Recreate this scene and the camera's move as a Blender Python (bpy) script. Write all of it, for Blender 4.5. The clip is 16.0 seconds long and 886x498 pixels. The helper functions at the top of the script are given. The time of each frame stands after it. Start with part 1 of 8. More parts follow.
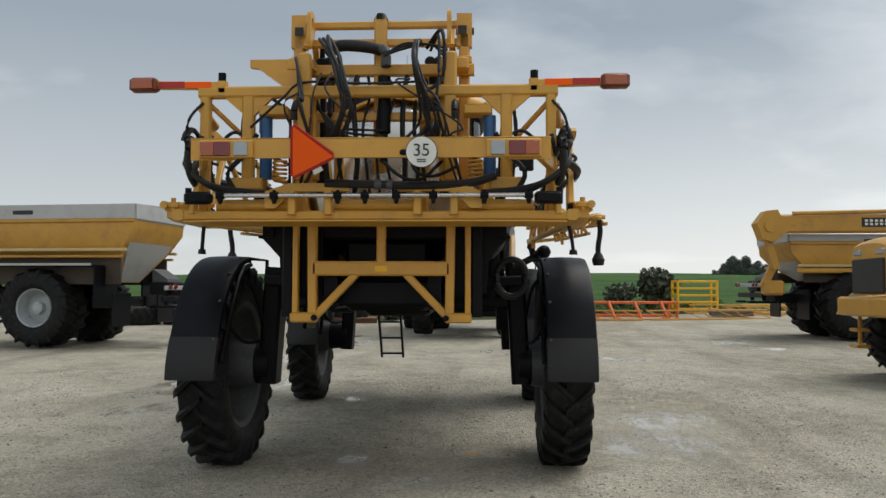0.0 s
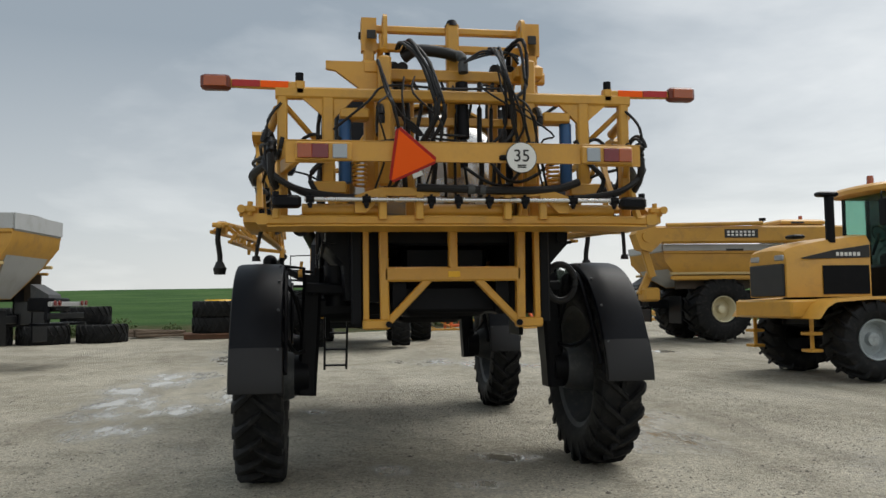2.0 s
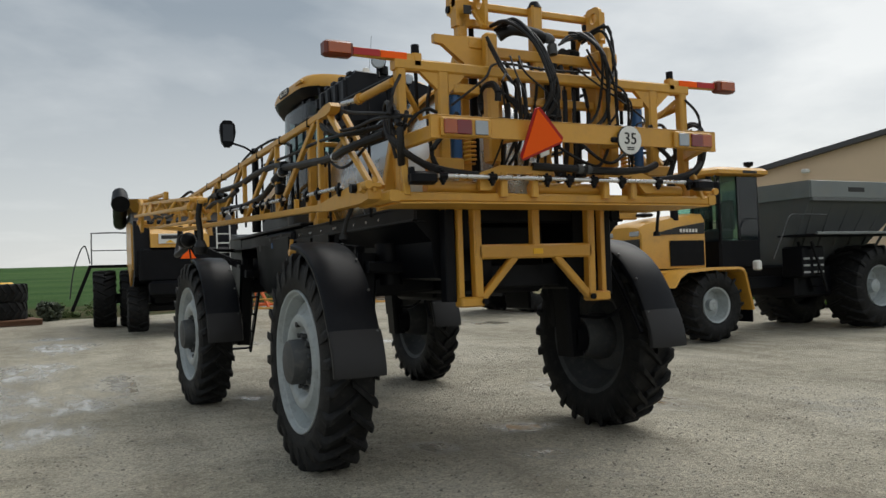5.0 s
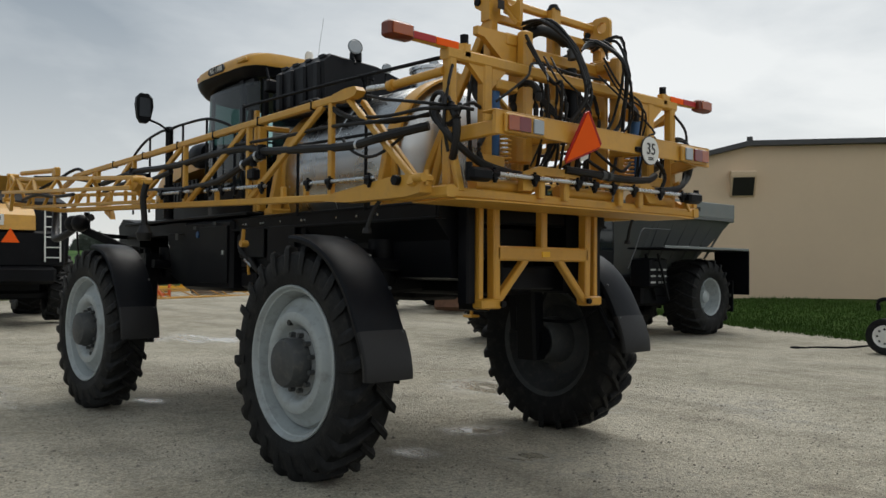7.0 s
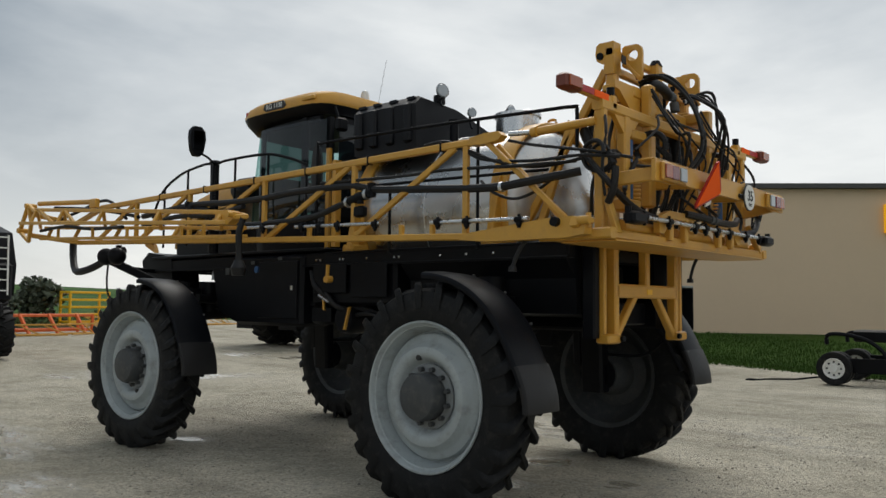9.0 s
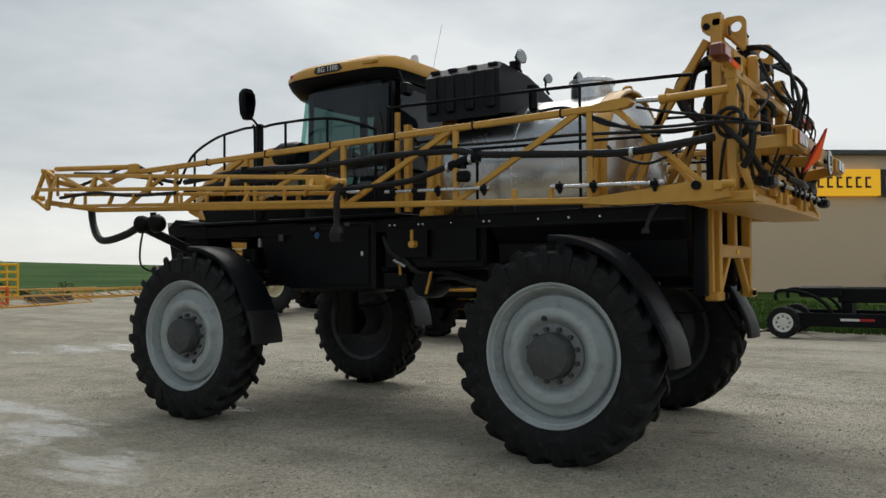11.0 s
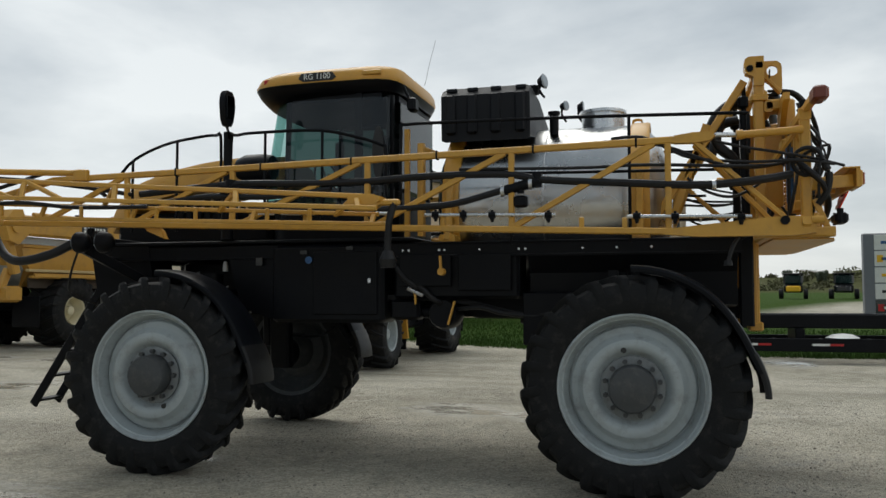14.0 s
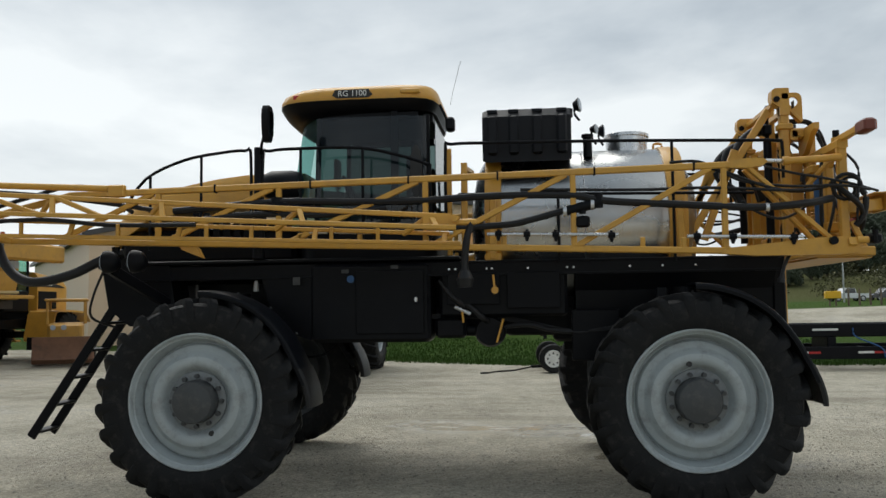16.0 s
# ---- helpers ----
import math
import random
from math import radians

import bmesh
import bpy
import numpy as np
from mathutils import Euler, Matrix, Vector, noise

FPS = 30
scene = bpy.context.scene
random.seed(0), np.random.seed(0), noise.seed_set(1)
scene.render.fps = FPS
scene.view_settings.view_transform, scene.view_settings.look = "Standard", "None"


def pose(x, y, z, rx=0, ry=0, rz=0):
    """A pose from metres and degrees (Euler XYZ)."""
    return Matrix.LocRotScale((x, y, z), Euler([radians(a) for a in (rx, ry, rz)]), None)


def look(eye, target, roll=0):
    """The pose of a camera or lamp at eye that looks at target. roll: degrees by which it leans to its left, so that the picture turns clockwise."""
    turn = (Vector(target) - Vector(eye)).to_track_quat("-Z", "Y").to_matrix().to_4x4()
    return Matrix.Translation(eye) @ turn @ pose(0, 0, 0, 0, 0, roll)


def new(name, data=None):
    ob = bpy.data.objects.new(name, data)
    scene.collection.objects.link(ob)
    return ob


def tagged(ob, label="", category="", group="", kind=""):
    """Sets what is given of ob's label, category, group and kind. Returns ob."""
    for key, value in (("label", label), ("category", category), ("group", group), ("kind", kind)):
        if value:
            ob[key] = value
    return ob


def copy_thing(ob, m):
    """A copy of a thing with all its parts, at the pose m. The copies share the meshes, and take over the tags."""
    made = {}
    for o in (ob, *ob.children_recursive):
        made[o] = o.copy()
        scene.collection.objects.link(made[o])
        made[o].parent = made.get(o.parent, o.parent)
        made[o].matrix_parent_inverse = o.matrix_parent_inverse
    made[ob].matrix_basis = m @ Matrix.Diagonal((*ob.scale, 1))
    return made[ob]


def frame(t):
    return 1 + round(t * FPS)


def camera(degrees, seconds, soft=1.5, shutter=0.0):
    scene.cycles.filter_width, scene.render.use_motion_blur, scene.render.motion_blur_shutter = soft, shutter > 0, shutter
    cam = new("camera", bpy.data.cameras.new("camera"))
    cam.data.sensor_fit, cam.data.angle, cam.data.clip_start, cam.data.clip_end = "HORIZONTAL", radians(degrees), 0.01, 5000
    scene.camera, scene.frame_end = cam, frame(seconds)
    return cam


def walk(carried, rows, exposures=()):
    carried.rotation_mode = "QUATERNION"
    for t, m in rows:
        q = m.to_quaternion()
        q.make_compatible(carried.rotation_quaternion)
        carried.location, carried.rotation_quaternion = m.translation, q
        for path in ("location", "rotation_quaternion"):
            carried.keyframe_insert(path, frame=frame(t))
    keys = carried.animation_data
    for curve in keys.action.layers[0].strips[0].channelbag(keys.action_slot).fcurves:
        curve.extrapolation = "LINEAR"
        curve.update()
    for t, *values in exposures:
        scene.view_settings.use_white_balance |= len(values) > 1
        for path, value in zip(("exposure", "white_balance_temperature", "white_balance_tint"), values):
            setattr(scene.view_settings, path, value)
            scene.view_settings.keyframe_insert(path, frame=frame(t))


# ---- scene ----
cam = camera(56.7, 16.0)
METRES, EYE, TILT, LEAN, TURN = 8.0, 1.5, 0.0, 0.0, 0.0
PATH = [
    (0, (0.818, -7.584, 1.582), (0.718, -5.589, 1.68), 0.2),
    (0.5, (0.318, -7.556, 1.566), (0.337, -5.558, 1.655), 0.0),
    (1, (-0.177, -7.606, 1.56), (-0.043, -5.614, 1.678), -0.8),
    (1.5, (-0.639, -7.538, 1.556), (-0.442, -5.553, 1.701), -0.6),
    (2, (-1.107, -7.527, 1.526), (-0.792, -5.556, 1.654), -0.8),
    (2.5, (-1.573, -7.46, 1.536), (-1.206, -5.497, 1.642), -2.1),
    (3, (-2.024, -7.276, 1.554), (-1.483, -5.352, 1.629), 0.5),
    (3.5, (-2.494, -7.16, 1.57), (-1.809, -5.282, 1.635), -0.5),
    (6, (-4.411, -6.244, 1.598), (-3.309, -4.576, 1.63), -1.2),
    (6.5, (-4.726, -5.921, 1.594), (-3.49, -4.349, 1.613), -1.0),
    (7, (-5.025, -5.568, 1.618), (-3.703, -4.068, 1.667), 0.4),
    (7.5, (-5.478, -5.328, 1.638), (-4.107, -3.871, 1.656), 0.3),
    (8, (-5.834, -5.046, 1.64), (-4.453, -3.602, 1.721), 0.2),
    (10.5, (-7.521, -3.394, 1.569), (-5.852, -2.298, 1.676), 0.4),
    (11, (-7.785, -2.98, 1.589), (-6.111, -1.887, 1.642), -0.4),
    (11.5, (-8.026, -2.581, 1.582), (-6.287, -1.594, 1.55), -1.0),
    (12, (-8.161, -2.164, 1.593), (-6.377, -1.261, 1.633), -2.2),
    (12.5, (-8.31, -1.695, 1.622), (-6.466, -0.927, 1.719), -0.8),
    (13, (-8.358, -1.256, 1.622), (-6.485, -0.565, 1.744), -0.7),
    (13.5, (-8.353, -0.79, 1.658), (-6.453, -0.178, 1.781), -1.0),
    (14, (-8.438, -0.349, 1.652), (-6.513, 0.182, 1.76), -0.1),
    (14.5, (-8.464, 0.092, 1.607), (-6.52, 0.553, 1.707), -0.5),
    (15, (-8.612, 0.522, 1.656), (-6.638, 0.83, 1.739), -1.8),
    (15.5, (-8.784, 0.929, 1.689), (-6.798, 1.15, 1.77), -0.9),
    (16, (-8.823, 1.336, 1.704), (-6.839, 1.544, 1.844), -0.8),
]
walk(cam, [(t, look(eye, target, roll)) for t, eye, target, roll in PATH],
     ((0, 0.18, 6500, 9.4), (3.5, 0.06, 6510, 9.0), (7, -0.02, 6520, 8.8), (10.5, -0.06, 6500, 8.4), (11.5, -0.15, 6450, 7.8), (12.5, -0.16, 6390, 7.4), (14, -0.02, 6370, 7.4), (16, 0.13, 6360, 7.6)))

# ---- sky and light ----
world = bpy.data.worlds.new("overcast_sky")
scene.world = world
world.use_nodes = True
wn, wl = world.node_tree.nodes, world.node_tree.links
wn.clear()


def wnode(kind, **values):
    n = wn.new(kind)
    for key, value in values.items():
        n.inputs[key].default_value = value
    return n


def wmath(op, a, b=None):
    n = wn.new("ShaderNodeMath")
    n.operation = op
    for i, v in enumerate((a, b)):
        if v is None:
            continue
        if isinstance(v, (int, float)):
            n.inputs[i].default_value = v
        else:
            wl.new(v, n.inputs[i])
    return n.outputs[0]


coord = wn.new("ShaderNodeTexCoord")
split = wn.new("ShaderNodeSeparateXYZ")
wl.new(coord.outputs["Generated"], split.inputs[0])
up = wmath("MAXIMUM", split.outputs["Z"], 0.0)
flat = wmath("ADD", up, 0.16)
cx, cy = wmath("DIVIDE", split.outputs["X"], flat), wmath("DIVIDE", split.outputs["Y"], flat)
plane = wn.new("ShaderNodeCombineXYZ")
wl.new(cx, plane.inputs[0])
wl.new(cy, plane.inputs[1])
clouds = wnode("ShaderNodeTexNoise", Scale=0.55, Detail=7.0, Roughness=0.50, Distortion=0.6)
wl.new(plane.outputs[0], clouds.inputs["Vector"])
wisps = wnode("ShaderNodeTexNoise", Scale=2.3, Detail=5.0, Roughness=0.55)
wl.new(plane.outputs[0], wisps.inputs["Vector"])
cover = wmath("ADD", wmath("MULTIPLY", clouds.outputs["Fac"], 0.8), wmath("MULTIPLY", wisps.outputs["Fac"], 0.2))
tone = wn.new("ShaderNodeValToRGB")
tone.color_ramp.elements[0].position, tone.color_ramp.elements[0].color = 0.36, (0.27, 0.31, 0.345, 1)
tone.color_ramp.elements[1].position, tone.color_ramp.elements[1].color = 0.66, (0.80, 0.81, 0.80, 1)
middle = tone.color_ramp.elements.new(0.5)
middle.color = (0.50, 0.53, 0.55, 1)
# the cloud is thinner towards the hidden sun
toward = wn.new("ShaderNodeVectorMath")
toward.operation = "DOT_PRODUCT"
toward.inputs[1].default_value = Vector((0.86, 0.47, 0.22)).normalized()
wl.new(coord.outputs["Generated"], toward.inputs[0])
near_sun = wn.new("ShaderNodeMapRange")
near_sun.interpolation_type = "SMOOTHSTEP"
near_sun.inputs["From Min"].default_value, near_sun.inputs["From Max"].default_value = 0.66, 1.0
near_sun.inputs["To Min"].default_value, near_sun.inputs["To Max"].default_value = -0.15, 0.12
wl.new(toward.outputs["Value"], near_sun.inputs["Value"])
cover = wmath("ADD", cover, near_sun.outputs[0])
# and thinner again over the open south
south = wn.new("ShaderNodeMapRange")
south.interpolation_type = "SMOOTHSTEP"
south.inputs["From Min"].default_value, south.inputs["From Max"].default_value = 0.15, -0.75
south.inputs["To Min"].default_value, south.inputs["To Max"].default_value = 0.0, 0.22
wl.new(split.outputs["Y"], south.inputs["Value"])
cover = wmath("ADD", cover, south.outputs[0])
wl.new(cover, tone.inputs[0])
haze = wn.new("ShaderNodeMapRange")
haze.inputs["From Min"].default_value, haze.inputs["From Max"].default_value = 0.0, 0.30
haze.inputs["To Min"].default_value, haze.inputs["To Max"].default_value = 0.72, 0.0
wl.new(up, haze.inputs["Value"])
low = wn.new("ShaderNodeMix")
low.data_type = "RGBA"
bright = wn.new("ShaderNodeMapRange")
bright.inputs["From Min"].default_value, bright.inputs["From Max"].default_value = 0.45, 1.0
clearing = wn.new("ShaderNodeVectorMath")
clearing.operation = "DOT_PRODUCT"
clearing.inputs[1].default_value = Vector((0.68, 0.72, 0.05)).normalized()
wl.new(coord.outputs["Generated"], clearing.inputs[0])
wl.new(clearing.outputs["Value"], bright.inputs["Value"])
far_air = wn.new("ShaderNodeMix")
far_air.data_type = "RGBA"
far_air.inputs["A"].default_value, far_air.inputs["B"].default_value = (0.66, 0.67, 0.665, 1), (0.93, 0.92, 0.89, 1)
wl.new(bright.outputs[0], far_air.inputs["Factor"])
wl.new(far_air.outputs["Result"], low.inputs["B"])
wl.new(haze.outputs[0], low.inputs["Factor"])
wl.new(tone.outputs[0], low.inputs["A"])
sky = wn.new("ShaderNodeTexSky")
sky.sky_type, sky.sun_disc = "NISHITA", False
sky.sun_elevation, sky.sun_rotation = radians(57), radians(58)
thin = wn.new("ShaderNodeMix")
thin.data_type = "RGBA"
thin.blend_type = "ADD"
thin.inputs["Factor"].default_value = 0.012
wl.new(low.outputs["Result"], thin.inputs["A"])
wl.new(sky.outputs[0], thin.inputs["B"])
glow = wn.new("ShaderNodeBackground")
glow.inputs["Strength"].default_value = 1.0
wl.new(thin.outputs["Result"], glow.inputs["Color"])
world_out = wn.new("ShaderNodeOutputWorld")
wl.new(glow.outputs[0], world_out.inputs[0])

sun = new("sun", bpy.data.lights.new("sun", "SUN"))
sun.data.energy, sun.data.angle, sun.data.color = 1.9, radians(50), (1.0, 0.96, 0.9)
sun.matrix_world = look((14, 9, 26), (0, 0, 0))

# ---- materials ----


def surface(name, color, rough=0.6, metal=0.0, vary=0.12, scale=3.0, fine=40.0, bump=0.0, dirt=None, dirt_amount=0.3, coat=0.0, gloss=0.5):
    """A painted, rubber, metal or stone surface with stains at a large scale and grain at a small one."""
    m = bpy.data.materials.new(name)
    m.use_nodes = True
    n, l = m.node_tree.nodes, m.node_tree.links
    p = n["Principled BSDF"]
    tc = n.new("ShaderNodeTexCoord")
    big, small = n.new("ShaderNodeTexNoise"), n.new("ShaderNodeTexNoise")
    big.inputs["Scale"].default_value, big.inputs["Detail"].default_value, big.inputs["Roughness"].default_value = scale, 5.0, 0.62
    small.inputs["Scale"].default_value, small.inputs["Detail"].default_value = fine, 3.0
    for t in (big, small):
        l.new(tc.outputs["Object"], t.inputs["Vector"])
    dark = [c * (1 - vary) for c in color]
    light = [min(1.0, c * (1 + vary)) for c in color]
    ramp = n.new("ShaderNodeMix")
    ramp.data_type = "RGBA"
    ramp.inputs["A"].default_value, ramp.inputs["B"].default_value = (*dark, 1), (*light, 1)
    both = n.new("ShaderNodeMath")
    both.operation = "MULTIPLY_ADD"
    both.inputs[1].default_value = 0.35
    l.new(small.outputs["Fac"], both.inputs[0])
    shift = n.new("ShaderNodeMath")
    shift.operation = "MULTIPLY_ADD"
    shift.inputs[1].default_value, shift.inputs[2].default_value = 1.6, -0.5
    l.new(big.outputs["Fac"], shift.inputs[0])
    l.new(shift.outputs[0], both.inputs[2])
    l.new(both.outputs[0], ramp.inputs["Factor"])
    last = ramp.outputs["Result"]
    if dirt:
        soil = n.new("ShaderNodeTexNoise")
        soil.inputs["Scale"].default_value, soil.inputs["Detail"].default_value, soil.inputs["Roughness"].default_value = scale * 2.3, 8.0, 0.7
        l.new(tc.outputs["Object"], soil.inputs["Vector"])
        edge = n.new("ShaderNodeMapRange")
        edge.inputs["From Min"].default_value, edge.inputs["From Max"].default_value = 0.5, 0.72
        edge.inputs["To Max"].default_value = dirt_amount
        l.new(soil.outputs["Fac"], edge.inputs["Value"])
        mix = n.new("ShaderNodeMix")
        mix.data_type = "RGBA"
        mix.inputs["B"].default_value = (*dirt, 1)
        l.new(edge.outputs[0], mix.inputs["Factor"])
        l.new(last, mix.inputs["A"])
        last = mix.outputs["Result"]
    l.new(last, p.inputs["Base Color"])
    r = n.new("ShaderNodeMapRange")
    r.inputs["To Min"].default_value, r.inputs["To Max"].default_value = max(0.03, rough - 0.12), min(1.0, rough + 0.12)
    l.new(big.outputs["Fac"], r.inputs["Value"])
    l.new(r.outputs[0], p.inputs["Roughness"])
    p.inputs["Metallic"].default_value = metal
    p.inputs["Specular IOR Level"].default_value = gloss
    p.inputs["Coat Weight"].default_value = coat
    if bump:
        b = n.new("ShaderNodeBump")
        b.inputs["Strength"].default_value, b.inputs["Distance"].default_value = bump, 0.01
        l.new(small.outputs["Fac"], b.inputs["Height"])
        l.new(b.outputs[0], p.inputs["Normal"])
    return m


def glassy(name, tint, rough=0.02, clear=0.5):
    """Tinted cab glass: part mirror-like gloss, part see-through."""
    m = bpy.data.materials.new(name)
    m.use_nodes = True
    n, l = m.node_tree.nodes, m.node_tree.links
    p = n["Principled BSDF"]
    p.inputs["Base Color"].default_value = (*tint, 1)
    p.inputs["Roughness"].default_value = rough
    see = n.new("ShaderNodeBsdfTransparent")
    see.inputs[0].default_value = (0.42 + 3 * tint[0], 0.62 + 2 * tint[1], 0.58 + 2 * tint[2], 1)
    mix = n.new("ShaderNodeMixShader")
    mix.inputs[0].default_value = 1 - clear
    l.new(see.outputs[0], mix.inputs[1])
    l.new(p.outputs[0], mix.inputs[2])
    l.new(mix.outputs[0], n["Material Output"].inputs[0])
    return m


YELLOW = surface("machine_yellow_paint", (0.60, 0.31, 0.04), 0.42, vary=0.10, scale=1.7, dirt=(0.26, 0.15, 0.05), dirt_amount=0.3, coat=0.15)
YELLOW_B = surface("boom_yellow_paint", (0.58, 0.31, 0.045), 0.45, vary=0.12, scale=2.2, dirt=(0.30, 0.18, 0.07), dirt_amount=0.4)
OLD_YELLOW = surface("worn_yellow_paint", (0.50, 0.265, 0.04), 0.5, vary=0.16, scale=1.1, dirt=(0.20, 0.11, 0.05), dirt_amount=0.5)
BLACK = surface("black_frame_paint", (0.0045, 0.005, 0.0068), 0.42, vary=0.4, scale=1.6, dirt=(0.012, 0.012, 0.0125), dirt_amount=0.4, gloss=0.13)
PLASTIC = surface("black_fender_plastic", (0.004, 0.005, 0.0075), 0.40, vary=0.25, scale=2.5, bump=0.10, fine=9, dirt=(0.012, 0.013, 0.015), dirt_amount=0.3, gloss=0.13)
POLY = surface("black_poly_tank", (0.008, 0.009, 0.012), 0.46, vary=0.25, scale=3, bump=0.1, fine=60, gloss=0.2)
RUBBER = surface("tyre_rubber", (0.0075, 0.008, 0.0088), 0.62, vary=0.35, scale=5, bump=0.3, fine=70, dirt=(0.060, 0.056, 0.050), dirt_amount=0.42, gloss=0.22)
RIM = surface("grey_rim_paint", (0.36, 0.40, 0.41), 0.36, vary=0.12, scale=3, dirt=(0.15, 0.145, 0.13), dirt_amount=0.6)
FLANGE = surface("dusty_hub_flange", (0.20, 0.215, 0.22), 0.5, vary=0.2, scale=7, dirt=(0.09, 0.085, 0.08), dirt_amount=0.6)
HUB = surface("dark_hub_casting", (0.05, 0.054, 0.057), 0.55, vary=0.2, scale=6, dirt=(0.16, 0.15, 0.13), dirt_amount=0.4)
HOSE = surface("black_hose_rubber", (0.009, 0.009, 0.010), 0.5, vary=0.2, scale=6, bump=0.1, fine=120, gloss=0.35)
STEEL = surface("stainless_pipe", (0.62, 0.63, 0.64), 0.28, metal=1.0, vary=0.06, scale=8)
BRUSHED = surface("stainless_tank_sheet", (0.54, 0.54, 0.53), 0.27, metal=1.0, vary=0.06, scale=1.2, fine=18, dirt=(0.36, 0.34, 0.31), dirt_amount=0.4)
GALV = surface("grey_box_sheet", (0.42, 0.43, 0.43), 0.45, metal=0.35, vary=0.1, scale=1.0, dirt=(0.24, 0.21, 0.17), dirt_amount=0.4)
REDLENS = surface("red_lamp_lens", (0.17, 0.009, 0.011), 0.2, vary=0.1, coat=0.5)
LAMP_CASE = surface("brown_lamp_case", (0.16, 0.035, 0.018), 0.4, vary=0.12)
AMBER = surface("amber_lamp_lens", (0.36, 0.075, 0.014), 0.2, vary=0.1, coat=0.5)
CLEARLENS = surface("clear_lamp_lens", (0.34, 0.38, 0.42), 0.15, vary=0.08, coat=0.5)
REFLECT_O = surface("fluorescent_orange_sheet", (1.0, 0.135, 0.018), 0.7, vary=0.03, scale=1, gloss=0.1)
REFLECT_R = surface("red_reflector_sheet", (0.42, 0.012, 0.012), 0.4, vary=0.06, scale=3)
WHITE = surface("white_paint", (0.74, 0.74, 0.71), 0.5, vary=0.05, dirt=(0.45, 0.42, 0.36), dirt_amount=0.25)
INK = surface("black_lettering", (0.02, 0.02, 0.02), 0.6, vary=0.1)
BLUE = surface("blue_cylinder_paint", (0.02, 0.09, 0.24), 0.4, vary=0.12)
GLASS = glassy("tinted_cab_glass", (0.02, 0.05, 0.05), clear=0.72)
CLEARGLASS = glassy("clear_cab_glass", (0.10, 0.13, 0.12), clear=0.86)
DARKGLASS = glassy("dark_cab_glass", (0.010, 0.014, 0.018), clear=0.20)
MIRROR = surface("mirror_glass", (0.035, 0.037, 0.04), 0.06, metal=1.0, vary=0.01)
RUST = surface("rusty_blade_steel", (0.17, 0.085, 0.05), 0.75, vary=0.3, scale=2, dirt=(0.07, 0.045, 0.03), dirt_amount=0.6)
ORANGE = surface("orange_frame_paint", (0.72, 0.14, 0.03), 0.5, vary=0.12)
WOOD = surface("weathered_timber", (0.16, 0.12, 0.085), 0.85, vary=0.3, scale=4, bump=0.3)
SIDING = surface("tan_steel_siding", (0.68, 0.52, 0.355), 0.55, vary=0.05, scale=0.3, fine=5)
ROOFING = surface("dark_roof_trim", (0.055, 0.055, 0.058), 0.5, vary=0.15, scale=0.6)
SIGNYELLOW = surface("yellow_sign_face", (0.85, 0.48, 0.01), 0.4, vary=0.04, scale=1)
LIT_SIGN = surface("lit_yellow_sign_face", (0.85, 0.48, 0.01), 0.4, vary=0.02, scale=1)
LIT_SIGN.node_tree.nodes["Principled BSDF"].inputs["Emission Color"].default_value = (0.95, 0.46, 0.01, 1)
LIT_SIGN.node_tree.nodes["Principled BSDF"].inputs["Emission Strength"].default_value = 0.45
CAR_WHITE = surface("white_car_paint", (0.72, 0.73, 0.74), 0.25, vary=0.03, coat=0.6)
CAR_DARK = surface("dark_car_paint", (0.03, 0.032, 0.036), 0.25, vary=0.1, coat=0.6)
SEAT = surface("grey_cab_fabric", (0.05, 0.05, 0.052), 0.9, vary=0.2, scale=8)

# ---- mesh tools ----
X, Y, Z = Vector((1, 0, 0)), Vector((0, 1, 0)), Vector((0, 0, 1))


def frame_of(way, up_hint=Z):
    way = way.normalized()
    if abs(way.dot(up_hint)) > 0.98:
        up_hint = Y if abs(way.dot(Y)) < 0.9 else X
    side = way.cross(up_hint).normalized()
    return way, side, side.cross(way).normalized()


